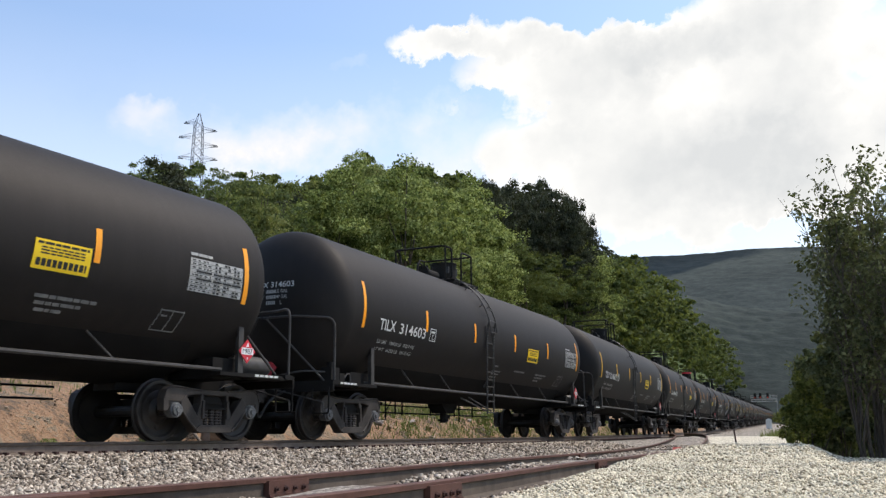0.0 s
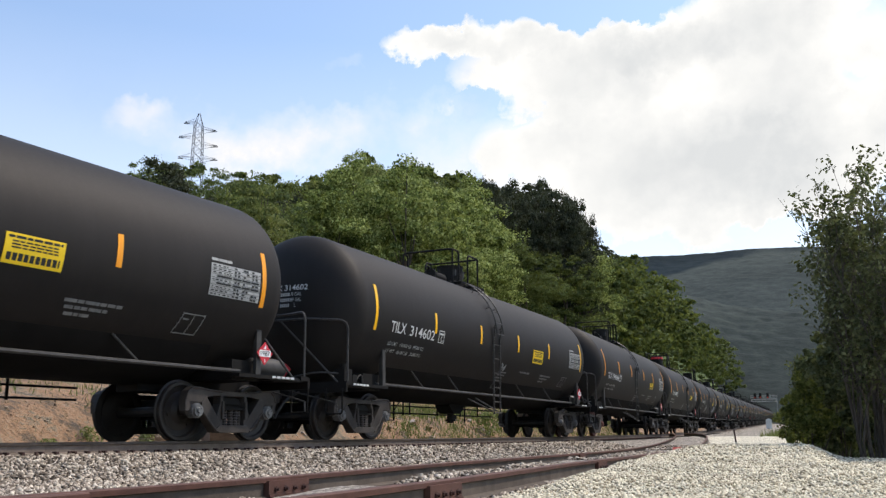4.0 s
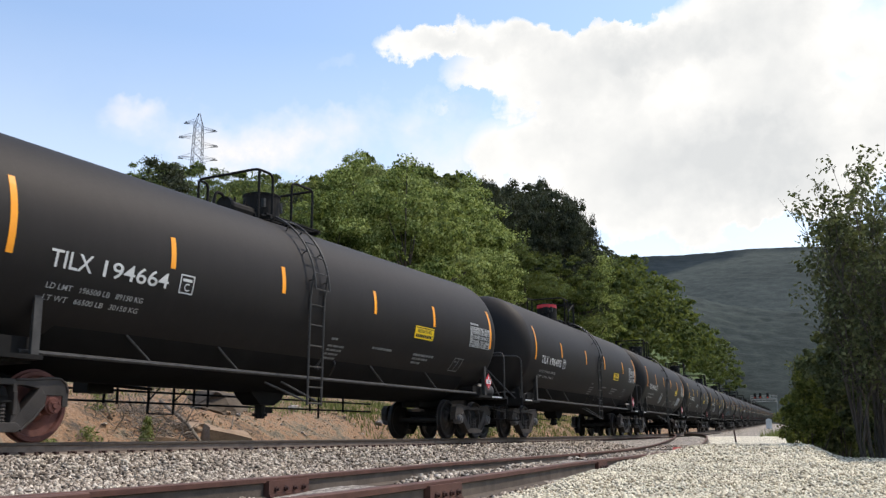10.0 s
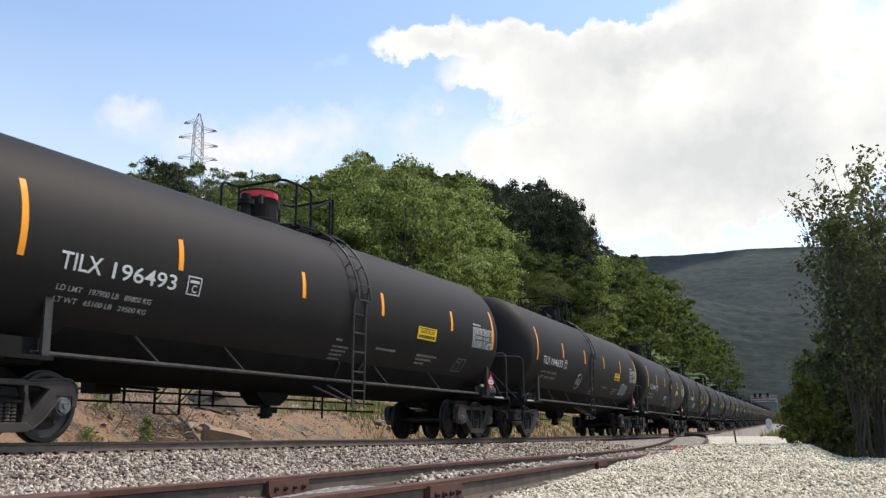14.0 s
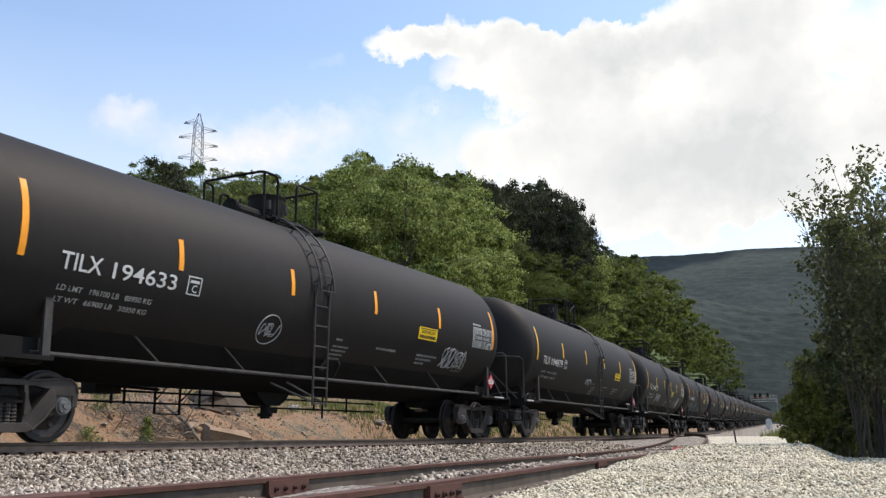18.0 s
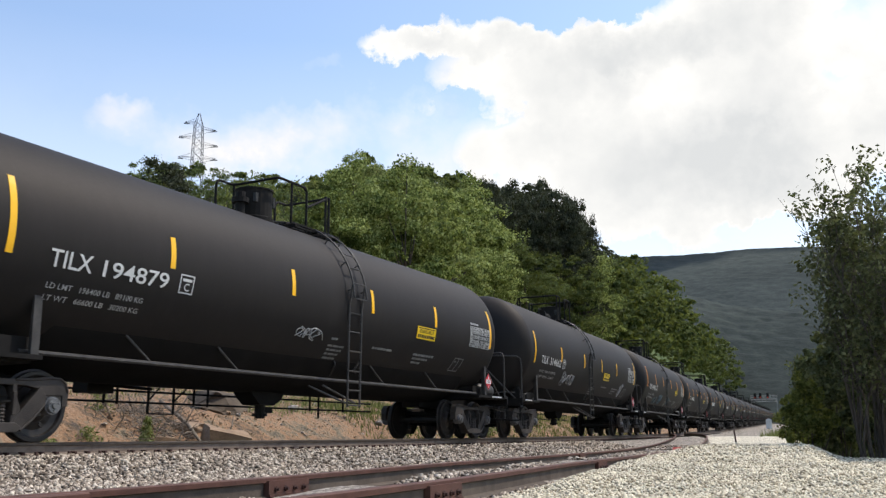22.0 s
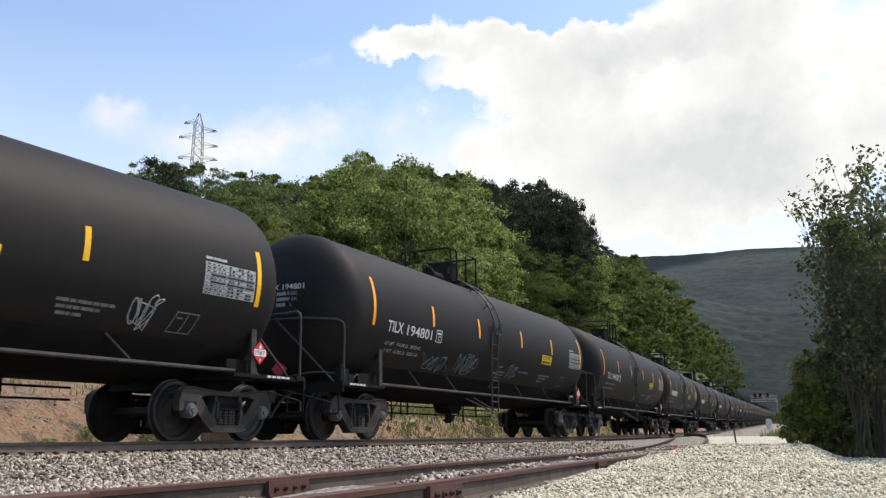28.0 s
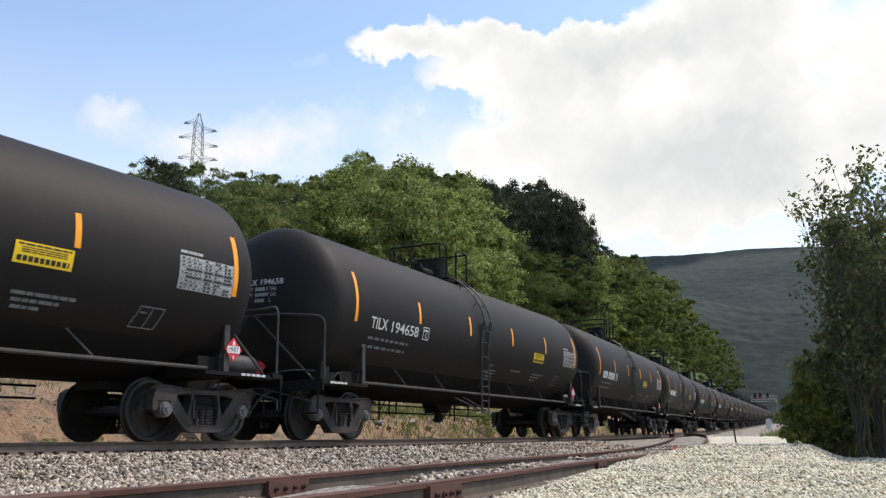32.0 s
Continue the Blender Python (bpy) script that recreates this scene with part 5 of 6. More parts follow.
def build_truck(parent, x, yaw):
    """A two-axle truck with its cast frames, springs and wheels."""
    bm = bmesh.new()
    box(bm, (0, 0, 0.60), (0.40, 2.0, 0.24))
    rod(bm, (0, 0, 0.70), (0, 0, 0.92), 0.36, 14)
    for sx in (-0.36, 0.36):
        box(bm, (sx, 0, 0.42), (0.09, 1.75, 0.11))
    box(bm, (0, 0, 0.36), (1.5, 0.12, 0.08))
    truck = part("truck", bm, FRAME_BLACK, parent, "dark steel railway truck")
    truck.matrix_basis = pose(x, 0, 0, 0, 0, yaw)
    for sy in (-1, 1):
        bm = bmesh.new()
        y0, y1 = 0.94 * sy, 1.09 * sy
        top = [(0.0, 0.815), (0.35, 0.815), (0.62, 0.835), (0.80, 0.865), (0.98, 0.865), (1.08, 0.80), (1.13, 0.66), (1.12, 0.47)]
        under = [(1.03, 0.47), (1.03, 0.615), (0.76, 0.615), (0.66, 0.700), (0.46, 0.735), (0.0, 0.735)]
        prism(bm, [(-x, z) for x, z in top[::-1]] + top[1:] + under[:-1] + [(-x, z) for x, z in under[::-1][1:]], y0, y1)
        prism(bm, [(-0.36, 0.13), (0.36, 0.13), (0.42, 0.19), (0.34, 0.255), (-0.34, 0.255), (-0.42, 0.19)], y0, y1 * 1.03)
        for sx in (-1, 1):
            # diagonal from the axle jaw to the spring seat, and the column beside the bolster
            prism(bm, [(0.66 * sx, 0.73), (0.77 * sx, 0.615), (0.765 * sx, 0.50), (0.42 * sx, 0.135), (0.30 * sx, 0.14), (0.28 * sx, 0.25), (0.41 * sx, 0.42), (0.625 * sx, 0.67)], y0 * 0.985, y1 * 1.012)
            prism(bm, [(0.265 * sx, 0.22), (0.265 * sx, 0.75), (0.325 * sx, 0.75), (0.33 * sx, 0.60), (0.40 * sx, 0.43), (0.34 * sx, 0.22)], y0 * 0.985, y1 * 1.008)
            # raised ribs along the casting's edges
            tube(bm, [(0.76 * sx, y1, 0.50), (0.58 * sx, y1 * 1.02, 0.30), (0.40 * sx, y1 * 1.02, 0.155)], 0.022, 6)
            tube(bm, [(0.30 * sx, y1, 0.805), (0.62 * sx, y1, 0.822), (0.80 * sx, y1, 0.848), (0.98 * sx, y1, 0.845), (1.075 * sx, y1, 0.78), (1.115 * sx, y1, 0.66)], 0.020, 6)
            box(bm, (0.285 * sx, 1.105 * sy, 0.50), (0.05, 0.06, 0.30))
        fix(bm)
        frame_ob = part("side_frame", bm, TRUCK_STEEL, truck, "dusty cast steel side frame")
        bv = frame_ob.modifiers.new("edge", "BEVEL")
        bv.width, bv.segments, bv.limit_method, bv.angle_limit = 0.026, 3, "ANGLE", radians(35)
        for sx, dy in ((-0.165, 1.04), (-0.055, 1.07), (0.055, 1.07), (0.165, 1.04)):
            bm = bmesh.new()
            lathe(bm, [(0.054 if i % 2 else 0.040, 0.255 + 0.0225 * i) for i in range(12)], 8, Matrix.Translation((sx, dy * sy, 0)))
            part("coil_spring", bm, TRUCK_STEEL, truck)
        bm = bmesh.new()
        prism(bm, [(-0.24, 0.515), (0.24, 0.515), (0.25, 0.60), (0.20, 0.70), (-0.20, 0.70), (-0.25, 0.60)], 0.86 * sy, 1.03 * sy)
        box(bm, (0, 1.04 * sy, 0.525), (0.50, 0.14, 0.03))
        box(bm, (0, 1.05 * sy, 0.61), (0.40, 0.05, 0.025))
        part("bolster_end", fix(bm), FRAME_BLACK, truck, "dark end of the truck bolster")
    for ax in (-AXLE_AT, AXLE_AT):
        bm = bmesh.new()
        m = Matrix.Rotation(radians(90), 4, "X")
        for sy in (-1, 1):
            prof = [(0.09, 0.60), (0.10, 0.64), (0.16, 0.655), (0.34, 0.675), (0.385, 0.655), (0.455, 0.655), (0.457, 0.76), (0.448, 0.772), (0.405, 0.772), (0.392, 0.765), (0.375, 0.728), (0.30, 0.712), (0.20, 0.735), (0.15, 0.775), (0.13, 0.80), (0.09, 0.80)]
            flange = [(0.44, 0.655), (0.483, 0.662), (0.483, 0.685), (0.455, 0.697)]
            lathe(bm, [(r * WHEEL_R / 0.457, h * sy) for r, h in prof], 40, m)
            lathe(bm, [(r * WHEEL_R / 0.457, h * sy) for r, h in flange], 40, m)
            for k in range(3):
                a = k * 2.094 + 0.4
                box(bm, (0.27 * math.cos(a), 0.745 * sy, 0.27 * math.sin(a)), (0.07, 0.012, 0.05))
        rod(bm, (0, -1.0, 0), (0, 1.0, 0), 0.085, 12)
        fix(bm)
        axle = part("wheelset", bm, WHEEL_STEEL, truck, "pair of steel wheels on an axle")
        axle.location = (ax, 0, WHEEL_R)
        for sy in (-1, 1):
            bm = bmesh.new()
            rod(bm, (0, 0.96 * sy, 0), (0, 1.11 * sy, 0), 0.122, 18)
            rod(bm, (0, 1.11 * sy, 0), (0, 1.15 * sy, 0), 0.108, 18, 0.098)
            rod(bm, (0, 1.15 * sy, 0), (0, 1.172 * sy, 0), 0.050, 14, 0.040)
            for k in range(3):
                a = k * 2.094 + 0.5
                rod(bm, (0.070 * math.cos(a), 1.14 * sy, 0.070 * math.sin(a)), (0.070 * math.cos(a), 1.165 * sy, 0.070 * math.sin(a)), 0.018, 6)
            cap = part("bearing_cap", bm, CAP_STEEL, truck, "round grey axle bearing cap")
            cap.location = (ax, 0, WHEEL_R)
            bm = bmesh.new()
            prism(bm, [(-0.15, 0.10), (-0.15, -0.02), (-0.12, -0.02), (-0.12, 0.06), (0.12, 0.06), (0.12, -0.02), (0.15, -0.02), (0.15, 0.10)], 0.95 * sy, 1.075 * sy)
            ad = part("bearing_adapter", fix(bm), TRUCK_STEEL, truck)
            ad.location = (ax, 0, WHEEL_R + 0.04)
    return truck


def end_gear(car, sx):
    """The platform, handrails, coupler and posts at one end of a car; sx says which."""
    e = 0.10
    bm = bmesh.new()
    box(bm, (7.55 * sx, 0, 0.98), (2.1, 0.48, 0.40))
    box(bm, (7.05 * sx, 0, 1.18), (0.70, 2.5, 0.34))
    box(bm, (6.4 * sx, 0, 1.05), (1.6, 0.5, 0.5))
    part("stub_sill", bm, FRAME_BLACK, car, "black stub sill")
    bm = bmesh.new()
    box(bm, (7.45 * sx, -1.28, 1.08), (1.55, 0.34, 0.06))
    box(bm, (8.32 * sx + e, 0, 1.10), (0.22, 2.9, 0.08))
    box(bm, (8.44 * sx + e, 0, 1.02), (0.05, 2.9, 0.20))
    box(bm, ((7.45 * sx + 8.32 * sx + e) / 2, -1.28, 1.06), (0.9, 0.30, 0.05))
    box(bm, (7.45 * sx, 1.28, 1.08), (1.55, 0.34, 0.06))
    plat = part("end_platform", bm, FRAME_BLACK, car, "dark steel end platform")
    bm = bmesh.new()
    x = 7.50
    while x < 8.10:
        box(bm, ((x + 0.05) * sx, -1.456, 1.085), (0.095, 0.006, 0.038))
        x += 0.125
    part("edge_lettering", bm, STENCIL, plat, "worn white lettering on the edge")
    for sy in (-1, 1):
        bm = bmesh.new()
        out = 8.74 if sx > 0 else -8.74
        tube(bm, rounded([(8.35 * sx + e, 1.40 * sy, 1.06), (8.35 * sx + e, 1.40 * sy, 2.36), (out, 0.75 * sy, 2.38), (out, 0.02 * sy, 2.38)], 0.2), 0.024)
        part("end_handrail", bm, PIPE_GREY, car, "bent grey pipe handrail")
        bm = bmesh.new()
        tube(bm, [(7.36, 1.38 * sy, 1.74), (8.12, 1.38 * sy, 1.13)] if sx > 0 else [(-8.42 + e, 1.22 * sy, 1.12), (out, 0.10 * sy, 2.36)], 0.022)
        part("end_brace", bm, PIPE_GREY, car)
        bm = bmesh.new()
        p = 7.20 if sx > 0 else -6.76
        prism(bm, [(p - 0.06, 1.10), (p + 0.06, 1.10), (p + 0.05, 1.88), (p - 0.07, 1.88)], 1.36 * sy, 1.40 * sy)
        prism(bm, [(p + 0.03, 1.86), (p + 0.03, 1.90), (p - 0.27, 2.03), (p - 0.27, 1.98), (p - 0.04, 1.86)], 1.18 * sy, 1.40 * sy)
        box(bm, (p, 1.33 * sy, 1.48), (0.025, 0.10, 0.76))
        part("bolster_post", fix(bm), FRAME_BLACK if sy > 0 else PIPE_GREY, car, "upright steel post beside the tank")
        bm = bmesh.new()
        tube(bm, rounded([(8.5 * sx + e, 1.38 * sy, 1.0), (8.5 * sx + e, 1.38 * sy, 0.50), (8.5 * sx + e, 1.0 * sy, 0.50), (8.5 * sx + e, 1.0 * sy, 1.0)], 0.05), 0.018)
        part("end_step", bm, FRAME_BLACK, car)
    bm = bmesh.new()
    rod(bm, (8.2 * sx, 0, 0.86), (8.80 * sx, 0, 0.86), 0.09, 10)
    prism(bm, [(8.75 * sx, 0.72), (9.0 * sx, 0.70), (9.03 * sx, 1.02), (8.75 * sx, 1.0)], -0.13, 0.10)
    box(bm, (8.95 * sx, 0.12 * sx, 0.86), (0.14, 0.10, 0.26))
    part("coupler", fix(bm), TRUCK_STEEL, car, "cast steel coupler")
    bm = bmesh.new()
    tube(bm, rounded([(8.4 * sx, -0.35, 0.95), (8.8 * sx, -0.30, 0.78), (9.02 * sx, -0.22, 0.42)], 0.25, 6), 0.026)
    part("air_hose", bm, INK_BLACK, car, "black rubber air hose")
    bm = bmesh.new()
    tube(bm, rounded([(8.55 * sx, -1.35, 0.70), (8.55 * sx, -1.05, 0.78), (8.6 * sx, -0.2, 0.98), (8.62 * sx, 0, 1.0)], 0.1), 0.014)
    tube(bm, [(8.55 * sx, -1.35, 0.70), (8.55 * sx, -1.36, 0.52)], 0.018)
    part("cut_lever", bm, PIPE_GREY, car, "bent steel uncoupling lever")
    if sx < 0:
        bm = bmesh.new()
        box(bm, (-8.12, -1.22, 1.25), (0.30, 0.24, 0.28))
        rod(bm, (-8.12, -1.22, 1.36), (-8.12, -1.22, 1.50), 0.07, 10)
        box(bm, (-7.86, -1.25, 1.20), (0.18, 0.18, 0.18))
        valve = part("brake_valve", bm, FRAME_BLACK, car, "black brake valve block")
        bm = bmesh.new()
        tube(bm, rounded([(-7.78, -1.3, 1.16), (-7.62, -1.3, 1.30), (-7.52, -1.3, 1.30), (-7.5, -1.3, 1.12)], 0.05), 0.016)
        tube(bm, rounded([(-8.25, -1.2, 1.3), (-8.6, -0.9, 1.32), (-8.75, -0.4, 1.22), (-8.45, 0.2, 1.15)], 0.2), 0.018)
        part("brake_pipe", bm, PIPE_GREY, valve)
    else:
        bm = bmesh.new()
        m = Matrix.Translation((7.80, -1.02, 1.27)) @ Matrix.Rotation(radians(90), 4, "Y")
        lathe(bm, [(0.0, -0.5), (0.12, -0.47), (0.18, -0.38), (0.19, -0.2), (0.19, 0.2), (0.18, 0.38), (0.12, 0.47), (0.0, 0.5)], 16, m)
        part("air_reservoir", fix(bm), PIPE_GREY, car, "grey brake air reservoir", smooth=True)
    # hazard placard on the corner post
    for sy in (-1, 1):
        bm = bmesh.new()
        c = Vector((7.31 if sx > 0 else -8.46, 1.43 * sy if sx > 0 else 0.0, 1.48))
        if sx > 0:
            pts = [(c.x - 0.20, c.z), (c.x, c.z - 0.20), (c.x + 0.20, c.z), (c.x, c.z + 0.20)]
            prism(bm, pts, c.y - 0.008, c.y + 0.008)
            pl = part("placard", fix(bm), PLACARD_RED, car, "red diamond hazard placard")
            y = c.y + 0.010 * sy
            bm = bmesh.new()
            box(bm, (c.x, y, c.z), (0.29, 0.004, 0.115))
            prism(bm, [(c.x - 0.035, c.z + 0.075), (c.x + 0.035, c.z + 0.075), (c.x + 0.01, c.z + 0.15)], y - 0.002, y + 0.002)
            box(bm, (c.x, y, c.z - 0.125), (0.02, 0.004, 0.05))
            white = part("placard_field", fix(bm), PLACARD_WHITE, pl)
            vs, fs = lettering("1987", 0.235, 0.085)
            flip = -1 if sy > 0 else 1
            num = mesh_object("placard_number", [(c.x + v[0] * flip, y + 0.005 * sy, c.z + v[1]) for v in vs], fs, INK_BLACK)
            num.parent = pl
        elif sy < 0:
            turn = Matrix.Translation((-8.36, 0.08, 1.42)) @ Matrix.Rotation(radians(90), 4, "Z")
            prism(bm, [(-0.19, 0), (0, -0.19), (0.19, 0), (0, 0.19)], -0.008, 0.008, turn)
            box(bm, (-8.34, 0.08, 1.22), (0.03, 0.06, 0.34))
            part("placard", fix(bm), PLACARD_RED, car, "red diamond hazard placard on the end")
        else:
            bm.free()


def top_fittings(car, kind):
    """The valve housing, platform and handrails on top of the tank, and the ladder."""
    x0 = -0.87 if kind == "a" else 0.46
    top = TANK_Z + TANK_R
    bm = bmesh.new()
    px0, px1 = (-1.35, 0.45) if kind == "a" else (-0.55, 1.15)
    for sy in (-1, 1):
        for k in range(3):
            y = (0.42 + 0.14 * k) * sy
            box(bm, ((px0 + px1) / 2, y, top - 0.02), (px1 - px0, 0.05, 0.035))
        for xx in (px0 + 0.1, (px0 + px1) / 2, px1 - 0.1):
            box(bm, (xx, 0.56 * sy, top - 0.07), (0.05, 0.42, 0.06))
    part("top_platform", bm, FRAME_BLACK, car, "dark grating walkway on the tank top")
    bm = bmesh.new()
    dome_x = -0.62 if kind == "a" else -0.86
    m = Matrix.Translation((dome_x, 0, 0))
    hi = 4.90 if kind == "a" else 4.96
    lathe(bm, [(0.0, top - 0.06), (0.42, top - 0.06), (0.42, top + 0.04), (0.375, top + 0.06), (0.375, hi - 0.03), (0.395, hi - 0.03), (0.395, hi), (0.30, hi + 0.02), (0.0, hi + 0.02)], 24, m)
    dome = part("valve_housing", fix(bm), FRAME_BLACK, car, "round black valve housing with a lid")
    bm = bmesh.new()
    box(bm, (dome_x + 0.27, -0.27, hi - 0.22), (0.07, 0.07, 0.22))
    part("latch", bm, INK_BLACK, dome)
    bm = bmesh.new()
    box(bm, (dome_x - 0.27, -0.27, hi - 0.22), (0.07, 0.07, 0.18))
    part("latch", bm, INK_BLACK, dome)
    bm = bmesh.new()
    if kind == "a":
        rod(bm, (-1.75, -0.05, 4.44), (-1.0, -0.05, 4.44), 0.14, 12)
        rod(bm, (-1.82, -0.05, 4.44), (-1.72, -0.05, 4.44), 0.19, 12)
        for xx in (-1.5, -1.2):
            rod(bm, (xx, -0.05, 4.5), (xx, -0.05, 4.68), 0.025, 6)
        tube(bm, rounded([(-1.78, -0.05, 4.5), (-1.85, -0.05, 4.66), (-2.05, -0.05, 4.66), (-2.1, -0.05, 4.3)], 0.1), 0.03)
        part("top_valve", bm, FRAME_BLACK, car, "black valve pipe lying on the tank")
    else:
        rod(bm, (-1.45, -0.15, 4.3), (-1.45, -0.15, 4.78), 0.10, 12)
        rod(bm, (-1.45, -0.15, 4.56), (-1.45, -0.15, 4.66), 0.17, 12)
        part("top_valve", bm, FRAME_BLACK, car, "upright black relief valve")
        bm = bmesh.new()
        lathe(bm, [(0.0, 4.27), (0.36, 4.27), (0.36, 4.42), (0.30, 4.46), (0.0, 4.48)], 20, Matrix.Translation((0.05, 0, 0)))
        part("manway_cover", fix(bm), FRAME_BLACK, car, "flat bolted manway cover")
    z = 5.20
    if kind == "a":
        rails = [[(-0.98, -0.56, top - 0.1), (-0.98, -0.56, z), (-1.45, -0.56, z), (-1.45, 0.98, z), (-1.15, 0.98, z), (-1.15, 0.98, top - 0.3)],
                 [(-0.36, -0.56, top - 0.1), (-0.36, -0.56, z), (0.40, -0.56, z), (0.40, 0.98, z), (0.0, 0.98, z), (0.0, 0.98, top - 0.3)]]
        posts = [(-1.40, -0.56), (0.36, -0.56), (0.36, 0.98), (-1.42, 0.98)]
    else:
        rails = [[(0.16, -0.56, top - 0.1), (0.16, -0.56, z), (-0.78, -0.56, z), (-0.78, 0.62, z), (-1.3, 0.62, z), (-1.3, 0.62, top - 0.1)],
                 [(0.16, -0.56, 4.78), (0.98, -0.56, 5.18), (1.02, 0.62, 5.18), (0.6, 0.62, 5.18), (0.6, 0.62, top - 0.1)]]
        posts = [(-0.35, -0.56), (0.98, -0.56), (0.86, -0.56), (-0.76, 0.62)]
    for pts in rails:
        bm = bmesh.new()
        tube(bm, rounded(pts, 0.14), 0.028)
        part("top_handrail", bm, FRAME_BLACK, car, "bent black pipe handrail on the tank top")
    for x, y in posts:
        bm = bmesh.new()
        rod(bm, (x, y, top - 0.35), (x, y, z - 0.01), 0.027, 7)
        part("rail_post", bm, FRAME_BLACK, car)
    # ladder: curved upper flight and straight lower flight
    w = 0.225
    for sx in (-w, w):
        bm = bmesh.new()
        arc = [side_point(x0 + sx, a, 0.13) for a in np.linspace(1.12, 0.05, 14)]
        top_in = side_point(x0 + sx, 1.2, 0.02)
        tube(bm, [top_in] + arc, 0.020)
        tube(bm, [side_point(x0 + sx, 0.20, 0.11), (x0 + sx, -1.63, 2.6), (x0 + sx * 0.98, -1.60, 0.62)], 0.022)
        part("ladder_rail", bm, PIPE_GREY, car, "grey ladder rail")
    for a in (1.02, 0.82, 0.62, 0.42, 0.22, 0.04):
        bm = bmesh.new()
        rod(bm, side_point(x0 - w, a, 0.13), side_point(x0 + w, a, 0.13), 0.014, 6)
        part("ladder_rung", bm, PIPE_GREY, car)
    for zz in (2.49, 2.11, 1.72, 1.33, 0.95, 0.66):
        bm = bmesh.new()
        rod(bm, (x0 - w, -1.615, zz), (x0 + w, -1.615, zz), 0.015, 6)
        part("ladder_rung", bm, PIPE_GREY, car)
    for a in (0.9, 0.5, 0.15):
        for sx in (-w, w):
            bm = bmesh.new()
            rod(bm, side_point(x0 + sx, a, -0.02), side_point(x0 + sx, a, 0.13), 0.016, 5)
            part("ladder_bracket", bm, PIPE_GREY, car)
    bm = bmesh.new()
    tube(bm, [(x0 - 0.85, -1.12, 1.02), (x0 - 0.26, -1.58, 0.70)], 0.02)
    tube(bm, [(x0 - 0.42, -1.15, 1.05), (x0 + 0.10, -1.58, 0.70)], 0.02)
    part("ladder_brace", bm, PIPE_GREY, car, "slanting stay of the ladder")
    bm = bmesh.new()
    tube(bm, rounded([side_point(x0 + 0.75, ang_of(1.62), 0.05), side_point(x0 + 0.68, ang_of(1.45), 0.12), (x0 + 0.60, -1.25, 1.35)], 0.1), 0.02)
    part("grab_iron", bm, PIPE_GREY, car)


def small_print(bm, x0, x1, z, h, rng, gap=0.035):
    """A line of writing too small to read, as bars."""
    x = x0
    while x < x1 - 0.03:
        w = rng.uniform(0.07, 0.26)
        w = min(w, x1 - x)
        a = ang_of(z)
        band(bm, x, x + w, a - h / 2 / TANK_R, a + h / 2 / TANK_R, 0.005, 1)
        x += w + gap


